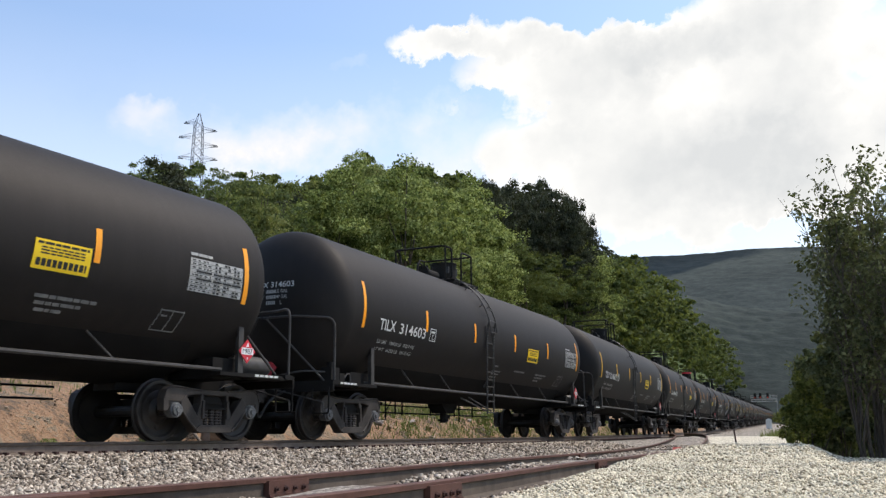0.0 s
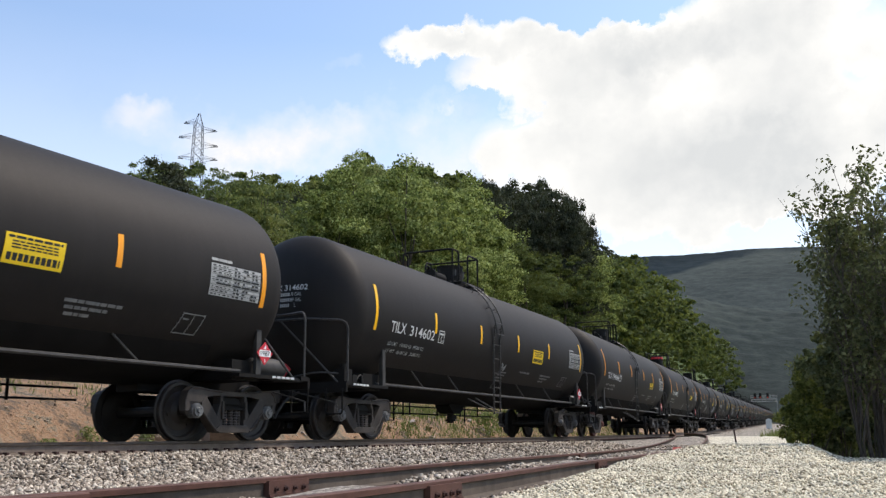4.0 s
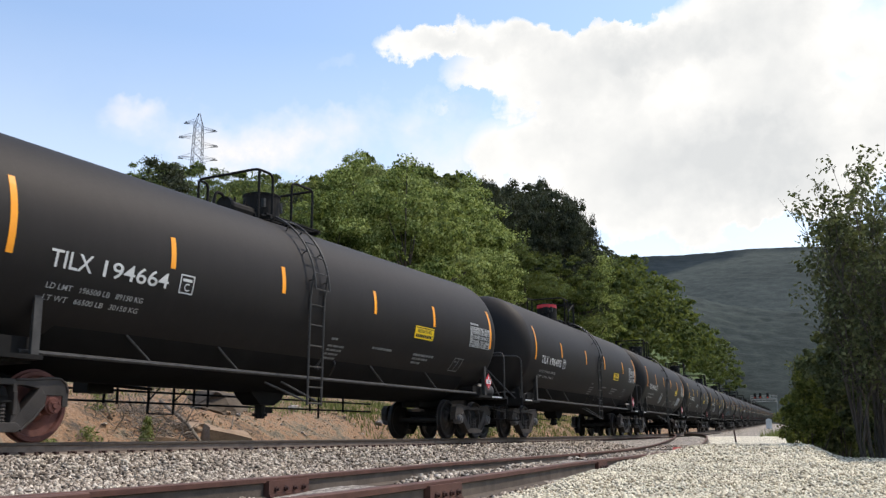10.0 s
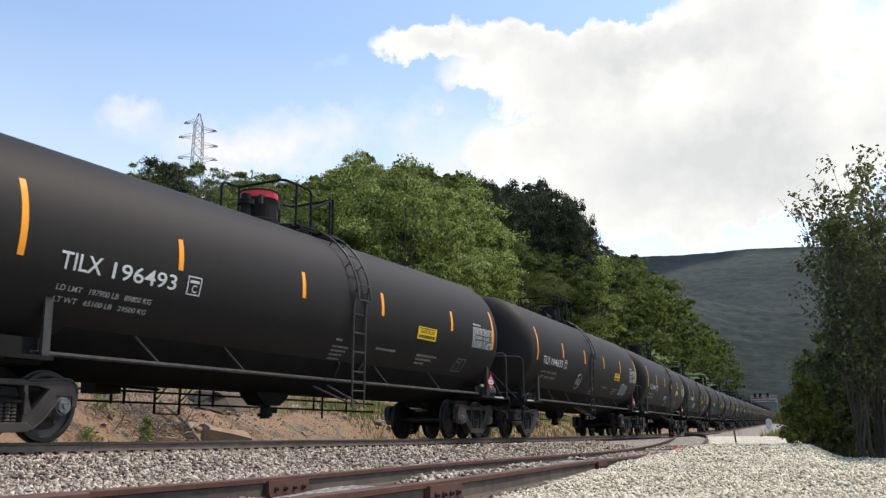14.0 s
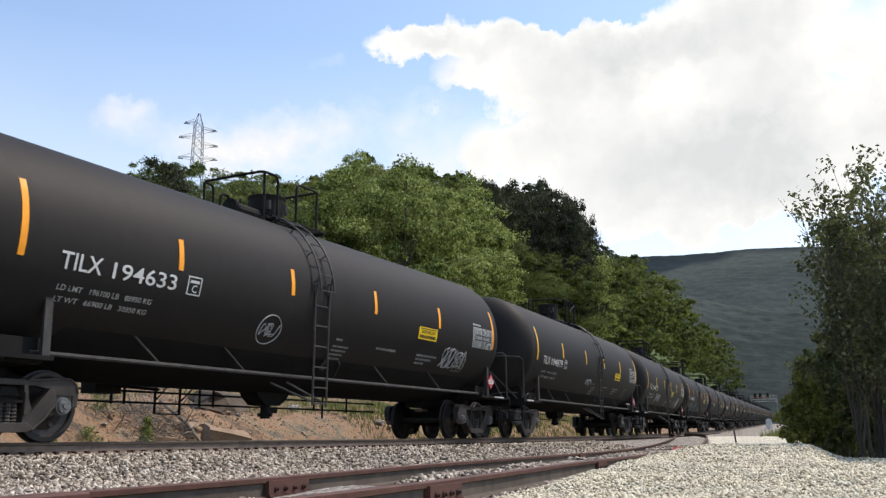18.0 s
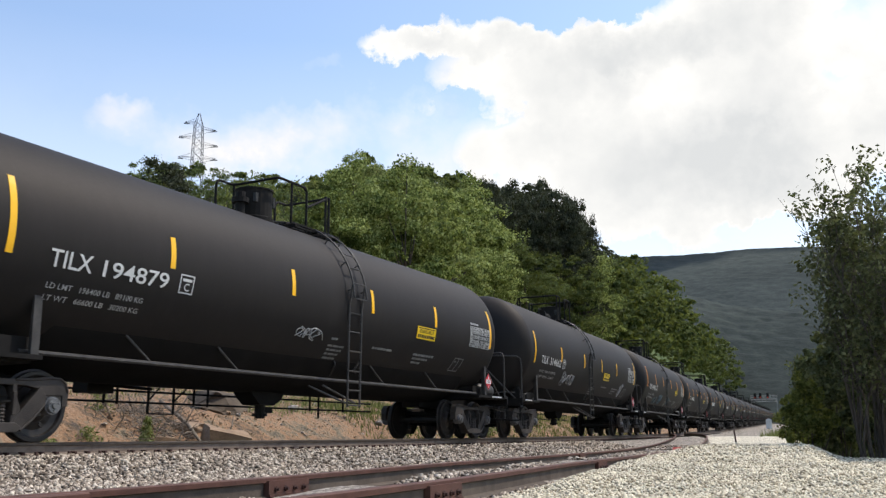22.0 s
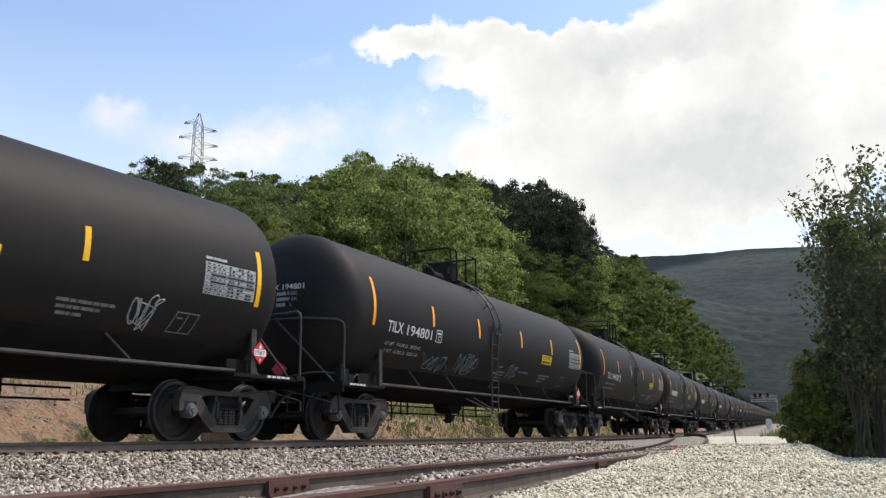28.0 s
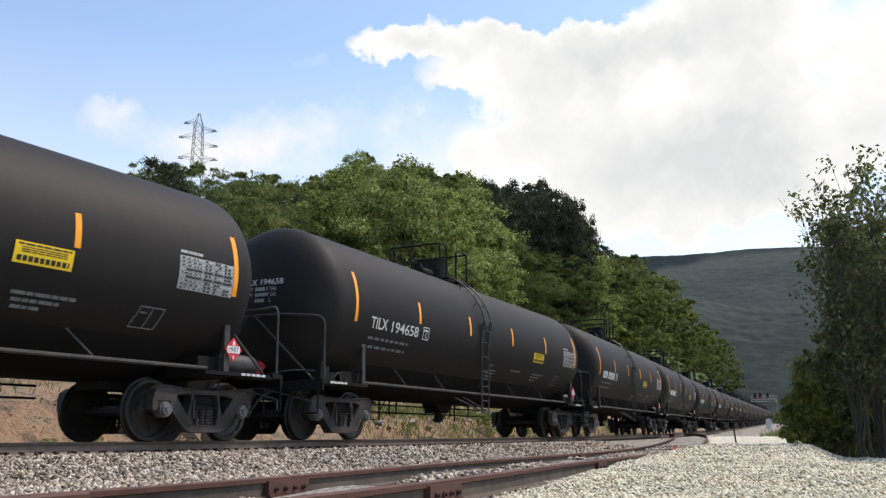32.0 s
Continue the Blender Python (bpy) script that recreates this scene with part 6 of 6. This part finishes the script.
def markings(car):
    """Lines of faded stencil, the data table and the small panels on the tank's side."""
    rng = np.random.default_rng(77)
    bm = bmesh.new()
    small_print(bm, -6.78, -5.02, 2.07, 0.056, rng, 0.075)
    small_print(bm, -6.88, -5.05, 1.90, 0.056, rng, 0.075)
    part("weight_lettering", bm, STENCIL_DIM, car, "faded grey weight lettering")
    bm = bmesh.new()
    for i in range(3):
        small_print(bm, 3.22 + 0.04 * i, 4.20 - 0.22 * i, 1.90 - 0.085 * i, 0.05, rng, 0.02)
    part("notice_lettering", bm, STENCIL_DIM, car, "faded grey notice lettering")
    bm = bmesh.new()
    small_print(bm, 1.45, 2.26, 1.90, 0.05, rng, 0.02)
    part("notice_lettering", bm, STENCIL_DIM, car, "faded grey notice lettering")
    bm = bmesh.new()
    small_print(bm, -0.10, 0.12, 1.95, 0.045, rng, 0.02)
    for i in range(4):
        small_print(bm, -0.12 + 0.02 * i, 0.44 - 0.03 * i, 1.82 - 0.075 * i, 0.042, rng, 0.02)
    part("notice_lettering", bm, STENCIL_DIM, car, "faded grey notice lettering beside the ladder")
    bm = bmesh.new()
    tube(bm, rounded([side_point(0.40, ang_of(1.56), 0.0), side_point(0.42, ang_of(1.54), 0.07), side_point(0.60, ang_of(1.34), 0.07), side_point(0.60, ang_of(1.30), 0.0)], 0.04), 0.016, 6)
    part("grab_iron", bm, PIPE_GREY, car, "short bent grab iron")
    # inspection table: a pale field with dark figures and two dark rows
    x0, x1, z0, z1 = 5.86, 7.04, 2.30, 2.82
    a0, a1 = ang_of(z0), ang_of(z1)
    bm = bmesh.new()
    band(bm, x0, x1, a0, a1, 0.004)
    table = part("inspection_table", bm, TABLE_GREY, car, "pale grey stencilled inspection table")
    bm = bmesh.new()
    rows = 9
    step = (a1 - a0) / rows
    for i in range(rows):
        a = a1 - step * (i + 0.5)
        h = step * 0.27
        if i in (3, 5):
            band(bm, x0 + 0.13, x0 + 0.47, a - h, a + h, 0.008, 1)
            for k in range(3):
                band(bm, x0 + 0.51 + 0.22 * k, x0 + 0.71 + 0.22 * k, a - h, a + h, 0.008, 1)
            continue
        x = x0 + 0.04
        while x < x0 + 0.44:
            w = rng.uniform(0.02, 0.07)
            band(bm, x, min(x + w, x0 + 0.46), a - h * 0.8, a + h * 0.5, 0.008, 1)
            x += w + rng.uniform(0.025, 0.07)
        for k in range(3):
            xx = x0 + 0.54 + 0.215 * k
            for q in range(2):
                if rng.random() < 0.85:
                    band(bm, xx + 0.08 * q, xx + 0.08 * q + rng.uniform(0.04, 0.065), a - h, a + h, 0.008, 1)
    for i in range(1, rows):
        band(bm, x0 + 0.01, x1 - 0.01, a1 - step * i - 0.0018, a1 - step * i + 0.0018, 0.007, 1)
    part("table_print", bm, INK_BLACK, table, "unreadable dark print in rows")
    bm = bmesh.new()
    small_print(bm, 5.87, 6.34, 2.885, 0.045, rng, 0.015)
    part("table_heading", bm, TABLE_GREY, table)
    # tilted outline panel
    bm = bmesh.new()
    a0, a1 = ang_of(1.66), ang_of(1.97)
    band(bm, 5.24, 5.72, a0, a0 + 0.012)
    band(bm, 5.32, 5.78, a1 - 0.012, a1)
    for q0, q1 in ((5.24, 5.32), (5.72, 5.78), (5.50, 5.56)):
        for i in range(4):
            t = i / 4
            x = q0 + (q1 - q0) * (t + 0.125)
            band(bm, x - 0.008, x + 0.008, a0 + (a1 - a0) * t, a0 + (a1 - a0) * (t + 0.27), 0.005, 1)
    small_print(bm, 5.34, 5.46, 1.88, 0.03, rng, 0.01)
    part("stencil_panel", bm, STENCIL_DIM, car, "grey outlined stencil panel")
    # boxed plate letter
    bm = bmesh.new()
    x0, x1, a0, a1 = -4.44, -4.14, ang_of(2.24), ang_of(2.53)
    band(bm, x0, x1, a0, a0 + 0.012)
    band(bm, x0, x1, a1 - 0.012, a1)
    band(bm, x0, x0 + 0.018, a0, a1)
    band(bm, x1 - 0.018, x1, a0, a1)
    band(bm, x0 + 0.05, x1 - 0.05, a1 - 0.065, a1 - 0.038)
    plate = part("plate_box", bm, STENCIL, car, "white outlined box with a letter")
    letter_part("plate_letter", "C", 0.11, 0.12, -4.29, 2.34, STENCIL, plate)


def build_car(kind):
    car = thing("tank_car", "black cylindrical railway tank car on two steel trucks", "tank car", "tank cars of the train")
    bm = bmesh.new()
    prof = [(0.0, -SHELL - HEAD)]
    for i in range(1, 13):
        a = math.pi / 2 * i / 12
        prof.append((TANK_R * math.sin(a), -SHELL - HEAD * math.cos(a)))
    for x in np.linspace(-SHELL, SHELL, 6)[1:]:
        prof.append((TANK_R, float(x)))
    for i in range(11, -1, -1):
        a = math.pi / 2 * i / 12
        prof.append((TANK_R * math.sin(a), SHELL + HEAD * math.cos(a)))
    lathe(bm, prof, 72, Matrix.Translation((TANK_MID, 0, TANK_Z)) @ Matrix.Rotation(radians(90), 4, "Y"))
    part("tank", fix(bm), PAINT, car, "matt black steel tank shell", smooth=True)
    for sy in (-1, 1):
        bm = bmesh.new()
        tube(bm, [(-6.9, 1.24 * sy, 1.16), (6.9, 1.24 * sy, 1.16)], 0.033)
        part("side_rail", bm, PIPE_GREY, car, "long grey running pipe")
        for x in (-4.80, -2.80, 2.02, 4.50):
            bm = bmesh.new()
            rod(bm, side_point(x - 0.22, ang_of(1.55), 0.0) if sy < 0 else Vector((x - 0.22, 0.86, 1.52)), (x + 0.22, 1.24 * sy, 1.16), 0.020, 6)
            part("rail_stay", bm, PIPE_GREY, car)
    for sx in (-1, 1):
        end_gear(car, sx)
        build_truck(car, TRUCK_AT * sx, -1.2 if sx < 0 else 1.2)
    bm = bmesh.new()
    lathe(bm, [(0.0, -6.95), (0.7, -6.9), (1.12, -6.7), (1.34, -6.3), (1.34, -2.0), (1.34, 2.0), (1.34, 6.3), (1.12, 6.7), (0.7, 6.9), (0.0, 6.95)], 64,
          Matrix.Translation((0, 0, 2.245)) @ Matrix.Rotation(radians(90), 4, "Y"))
    part("tank_belly", fix(bm), BELLY_BLACK, car, "dull black belly of the tank, underside shade in its colour", smooth=True)
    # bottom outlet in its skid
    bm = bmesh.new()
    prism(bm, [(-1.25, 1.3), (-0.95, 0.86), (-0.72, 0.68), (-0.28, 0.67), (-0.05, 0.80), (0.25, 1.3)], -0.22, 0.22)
    part("bottom_skid", fix(bm), BELLY_BLACK, car, "black skid round the bottom outlet")
    bm = bmesh.new()
    rod(bm, (-0.45, 0, 0.42), (-0.45, 0, 0.70), 0.10, 10)
    rod(bm, (-0.45, 0, 0.46), (-0.45, 0, 0.52), 0.15, 10)
    box(bm, (-0.25, 0, 0.58), (0.30, 0.06, 0.10))
    part("bottom_outlet", bm, FRAME_BLACK, car, "bottom outlet valve")
    # brake rigging hung on the far side
    for z in (0.90, 0.70):
        bm = bmesh.new()
        tube(bm, [(-5.6, 1.22, z), (5.6, 1.22, z)], 0.020, 6)
        part("brake_rod", bm, FRAME_BLACK, car)
    for x in (-3.25, -2.95, -2.2, -1.55, -1.0, -0.6, 1.2, 2.9, 3.25, 4.3):
        bm = bmesh.new()
        low = 0.50 if x in (-2.2, -1.55, 3.25) else 0.66
        rod(bm, (x, 1.22, 1.25), (x, 1.22, low), 0.026, 6)
        part("rod_hanger", bm, FRAME_BLACK, car)
    bm = bmesh.new()
    tube(bm, [(-2.2, 1.20, 0.50), (-1.55, 1.20, 0.50)], 0.014, 5)
    tube(bm, [(-2.2, 1.24, 0.72), (-1.9, 1.24, 1.0)], 0.016, 5)
    tube(bm, [(-1.55, 1.24, 0.72), (-1.2, 1.24, 1.0)], 0.016, 5)
    part("hanger_brace", bm, FRAME_BLACK, car)
    bm = bmesh.new()
    box(bm, (-3.9, 0.75, 0.95), (0.55, 0.35, 0.30))
    rod(bm, (-3.6, 0.75, 0.95), (-2.6, 0.75, 0.92), 0.03, 6)
    part("brake_cylinder", bm, FRAME_BLACK, car, "black brake cylinder under the tank")
    top_fittings(car, kind)
    markings(car)
    # faint capacity writing on the head
    for i, (word, unit) in enumerate((("CAPY", "US GAL"), ("CAPY", "IMP GAL"), ("", "L"))):
        z = 2.93 - 0.115 * i
        for body, width, y in ((word, 0.24, 0.20), (unit, 0.28 if i < 2 else 0.04, -0.33)):
            if body:
                vs, fs = lettering(body, width, 0.075)
                ob = mesh_object("head_lettering", [head_point(y - v[0], z + v[1]) for v in vs], fs, TABLE_GREY)
                ob.parent = car
                ob["label"] = "grey capacity lettering on the tank head"
        bm = bmesh.new()
        for k in range(5):
            y = 0.02 - 0.045 * k
            bm.faces.new([bm.verts.new(head_point(y + dy, z + dz)) for dy, dz in ((0, -0.035), (-0.034, -0.035), (-0.034, 0.035), (0, 0.035))])
        part("head_print", bm, TABLE_GREY, car, "unreadable grey figures on the tank head")
    return car


# each car's place in the train: reporting number, fittings, three stripe places, sign place
ROLL = {-1: ("", "a", -1.8, 1.13, 4.0, 3.46), 0: ("314603", "a", -1.83, 1.06, 3.92, 2.58), 1: ("314602", "a", -1.89, 0.87, 3.59, 2.58), 2: ("194664", "a", -1.89, 1.24, 3.88, 3.44),
        3: ("196493", "b", -1.44, 1.38, 4.65, 3.42), 4: ("194633", "a", -1.78, 1.10, 4.00, 3.46), 5: ("194879", "b", -1.59, 1.14, 3.97, 3.54), 6: ("314662", "a", -1.67, 0.94, 3.49, 1.80),
        7: ("194801", "a", -1.89, 1.26, 4.00, 3.53), 8: ("194658", "a", -1.78, 1.2, 4.05, 3.45)}
FIRST, LAST = -1, 25
PROTO = {"a": build_car("a"), "b": build_car("b")}


def stripe_mesh(a0, a1, tape):
    bm = bmesh.new()
    band(bm, -0.05, 0.05, a0, a1)
    me = bpy.data.meshes.new("reflective_stripe")
    bm.to_mesh(me)
    bm.free()
    me.materials.append(tape)
    return me


# long and short stripes: set lower on the 314-series cars
STRIPES = {(low, tape): (stripe_mesh(-0.29 if low else -0.23, 0.31 if low else 0.41, tape), stripe_mesh(-0.165 if low else -0.075, 0.135 if low else 0.23, tape)) for low in (True, False) for tape in (STRIPE, STRIPE_YELLOW)}


def sign_meshes(z0, z1):
    bm = bmesh.new()
    band(bm, -0.44, 0.44, ang_of(z0), ang_of(z1), 0.010)
    bars = bmesh.new()
    rng = np.random.default_rng(8)
    k = z1 - z0
    for z, h, x0, x1 in ((0.88, 0.085, -0.40, 0.40), (0.74, 0.05, -0.34, 0.34), (0.64, 0.05, -0.34, 0.34), (0.54, 0.05, -0.34, 0.34), (0.24, 0.26, -0.39, 0.39)):
        x = x0
        a, e = ang_of(z0 + k * z), h * k / 2 / TANK_R
        while x < x1 - 0.02:
            w = rng.uniform(0.06, 0.14) if h < 0.2 else 0.062
            band(bars, x, min(x + w, x1), a - e, a + e, 0.013, 2)
            x += w + (0.018 if h < 0.2 else 0.022)
    out = []
    for name, b, mat in (("emergency_sign", bm, SIGN_YELLOW), ("sign_lettering", bars, INK_BLACK)):
        me = bpy.data.meshes.new(name)
        b.to_mesh(me)
        b.free()
        me.materials.append(mat)
        out.append(me)
    return out


SIGNS = {"tall": sign_meshes(2.22, 2.61), "wide": sign_meshes(2.25, 2.53), "low": sign_meshes(2.15, 2.43)}


def child(name, me, parent, x=0.0, label=""):
    ob = new(name, me)
    ob.parent = parent
    ob.location = (x, 0, 0)
    if label:
        ob["label"] = label
    return ob


def scribble(car, seed, x, z, w, h, material, loops, label):
    """Spray-painted loops that spell nothing."""
    rng = np.random.default_rng(seed)
    bm = bmesh.new()
    a0 = ang_of(z)
    pts = []
    for k in range(loops):
        cx = x - w / 2 + w * (k + 0.5) / loops
        ph, fx = rng.uniform(0, 6.3, 2), rng.choice([1, 2, 3], 2)
        rx, rz = w / loops * rng.uniform(0.5, 0.9), h * rng.uniform(0.3, 0.5)
        pts += [side_point(cx + rx * math.sin(fx[0] * t + ph[0]), a0 + rz * math.sin(fx[1] * t * 0.7 + ph[1]) / TANK_R, 0.008) for t in np.linspace(0, rng.uniform(4, 6.2), 22)]
    tube(bm, pts, 0.010, 4)
    part("spray_scrawl", bm, material, car, label)


SPRAY_WHITE = worn("white_spray", (0.20, 0.20, 0.20), (0.42, 0.42, 0.42), 9.0, 0.6, bump=0.0)
SPRAY_BLUE = worn("blue_grey_spray", (0.06, 0.085, 0.10), (0.13, 0.17, 0.19), 9.0, 0.6, bump=0.0)
CARS, used = {}, set()
for n in range(FIRST, LAST + 1):
    number, kind, s3, s4, s5, sign = ROLL.get(n, ("", "b" if n % 4 == 3 else "a", -1.8, 1.15 + 0.05 * (n % 3), 4.0, 3.45 if n % 3 else 2.4))
    if kind in used:
        CARS[n] = (copy_thing(PROTO[kind], Matrix()), kind)
    else:
        used.add(kind)
        CARS[n] = (PROTO[kind], kind)
EARLY = (-1, 0, 1, 6)
for n in EARLY:
    for o in CARS[n][0].children:
        if o.name.startswith("inspection_table"):
            o.location.x = -0.12
        if o.name.startswith("truck") and o.location.x > 0:
            o.location.x -= 0.12
        if o.name.startswith("valve_housing"):
            o.location.x = 0.26
        if o.name.startswith("stencil_panel"):
            o.location.x = 0.06
for n, (car, kind) in CARS.items():
    number, kind, s3, s4, s5, sign = ROLL.get(n, ("", kind, -1.8, 1.15 + 0.05 * (n % 3), 4.0, 3.45 if n % 3 else 2.4))
    long_me, short_me = STRIPES[(n in EARLY, STRIPE_YELLOW if n in (1, 5, 6) else STRIPE)]
    for x, me in ((-7.46 if n in EARLY else -7.41, long_me), (-4.63, short_me), (s3, short_me), (s4, short_me), (s5, short_me), (7.02 if n in EARLY else 7.10, long_me)):
        child("reflective_stripe", me, car, x, "orange-yellow reflective stripe")
    sign_me, text_me = SIGNS["low" if n == 6 else "tall" if n in EARLY else "wide"]
    board = child("emergency_sign", sign_me, car, sign, "yellow emergency notice with black lettering")
    child("sign_lettering", text_me, board)
    if number:
        letter_part("reporting_mark", "TILX", 0.69, 0.235, -6.46, 2.385, STENCIL, car, "white stencilled reporting mark")
        letter_part("car_number", number, 1.24, 0.235, -5.30, 2.375, STENCIL, car, "white stencilled car number")
        vs, fs = lettering("TILX " + number, 0.96, 0.12)
        ob = mesh_object("head_number", [head_point(-0.12 - v[0], 3.07 + v[1]) for v in vs], fs, STENCIL)
        ob.parent = car
        ob["label"] = "white stencilled number on the tank head"
        car["label"] = "black tank car stencilled " + number + " on two steel trucks"
    else:
        rng = np.random.default_rng(n + 40)
        bm = bmesh.new()
        x = -6.78
        for k in range(10):
            band(bm, x, x + 0.13, ang_of(2.375) - 0.085, ang_of(2.375) + 0.085, 0.006, 2)
            x += 0.20 if k != 3 else 0.36
        part("reporting_mark", bm, STENCIL, car, "white stencilled mark too small to read")
for o in [o for o in CARS[3][0].children if o.name.startswith("valve_housing")]:
    bm = bmesh.new()
    lathe(bm, [(0.379, 4.80), (0.383, 4.81), (0.383, 4.925), (0.379, 4.935)], 24, Matrix.Translation((-0.86, 0, 0)))
    part("red_band", bm, PLACARD_RED, o, "faded red band round the housing")
# on two cars the reservoir sits farther in
for n in (4, 6):
    for o in [o for o in CARS[n][0].children if o.name.startswith("air_reservoir")]:
        o.location.y = 0.6
# one wheelset and its adapter are rusted red
for truck in [o for o in CARS[2][0].children if o.name.startswith("truck") and o.location.x < 0]:
    for o in [o for o in truck.children if o.name.startswith(("wheelset", "bearing_adapter", "bearing_cap")) and o.location.x > 0]:
        o.data = o.data.copy()
        o.data.materials[0] = RUST_RED
        o["label"] = "red rusted wheel steel"
scribble(CARS[1][0], 12, 0.0, 1.95, 0.25, 0.3, SPRAY_WHITE, 2, "small pale sprayed scrawl")
WEIGHTS = {0: ("196800", "89250", "66200", "30050"), 1: ("196900", "89300", "66100", "30000"), 2: ("196500", "89150", "66500", "30150"), 3: ("197900", "89800", "65100", "29500"),
           4: ("196100", "88950", "66900", "30350"), 5: ("196400", "89100", "66600", "30200"), 6: ("196800", "89250", "66200", "30050"), 7: ("196300", "89050", "66700", "30250")}
for n, (lb, kg, lb2, kg2) in WEIGHTS.items():
    for o in [o for o in CARS[n][0].children if o.name.startswith("weight_lettering")]:
        bpy.data.objects.remove(o)
    letter_part("weight_lettering", "LD LMT   " + lb + " LB   " + kg + " KG", 1.68, 0.082, -5.91, 2.035, TABLE_GREY, CARS[n][0], "grey load and weight lettering")
    letter_part("weight_lettering", "LT WT   " + lb2 + " LB   " + kg2 + " KG", 1.64, 0.082, -5.91, 1.885, TABLE_GREY, CARS[n][0], "grey load and weight lettering")
scribble(CARS[4][0], 3, -2.20, 1.92, 0.40, 0.34, SPRAY_WHITE, 3, "white sprayed scrawl in a ring")
bm = bmesh.new()
tube(bm, [side_point(-2.20 + 0.31 * math.sin(t), ang_of(1.92) + 0.28 * math.cos(t) / TANK_R, 0.008) for t in np.linspace(0, 6.28, 40)], 0.012, 4)
part("spray_ring", bm, SPRAY_WHITE, CARS[4][0], "white sprayed ring")
scribble(CARS[4][0], 4, 5.10, 1.93, 1.3, 0.55, SPRAY_WHITE, 7, "white sprayed scrawl")
scribble(CARS[5][0], 5, -0.83, 1.97, 0.85, 0.26, SPRAY_WHITE, 6, "white sprayed scrawl")
scribble(CARS[6][0], 6, -3.45, 1.93, 1.35, 0.50, SPRAY_WHITE, 7, "white sprayed scrawl")
scribble(CARS[6][0], 7, 4.75, 1.88, 0.55, 0.60, SPRAY_WHITE, 4, "white sprayed scrawl")
scribble(CARS[7][0], 8, -4.05, 1.77, 1.5, 0.50, SPRAY_BLUE, 6, "blue-grey sprayed scrawl")
scribble(CARS[7][0], 9, -2.28, 1.85, 1.2, 0.60, SPRAY_BLUE, 7, "blue-grey sprayed scrawl")
scribble(CARS[7][0], 10, 0.93, 1.86, 0.6, 0.50, SPRAY_BLUE, 4, "blue-grey sprayed scrawl")


def travel(t):
    return 4.3878 * t + 0.0028 * t * t + 0.0000472 * t**3


def car_pose(n, t):
    s = 21.98 + PITCH_LEN * n - travel(t)
    a, b = on_line(s - TRUCK_AT), on_line(s + TRUCK_AT)
    x = (b - a).normalized()
    y = Vector((0, 0, 1)).cross(x).normalized()
    z = x.cross(y)
    m = Matrix((x, y, z)).transposed().to_4x4()
    m.translation = ((a + b) / 2).lerp(on_line(s), 0.5)
    return m


def motions():
    drift = Vector((-0.85, -0.53, 0))
    walk(CLOUD_SHEET, [(0.0, Matrix.Translation(drift * -32.0)), (16.0, Matrix()), (32.0, Matrix.Translation(drift * 32.0))])
    steps = [i * 0.5 for i in range(65)]
    turns = [i * 0.125 for i in range(257)]
    for n, (car, kind) in CARS.items():
        walk(car, [(t, car_pose(n, t)) for t in steps])
        for w in [o for o in car.children_recursive if o.name.startswith("wheelset")]:
            at = w.location.copy()
            walk(w, [(t, Matrix.Translation(at) @ Matrix.Rotation(-travel(t) / WHEEL_R, 4, "Y")) for t in turns])


motions()
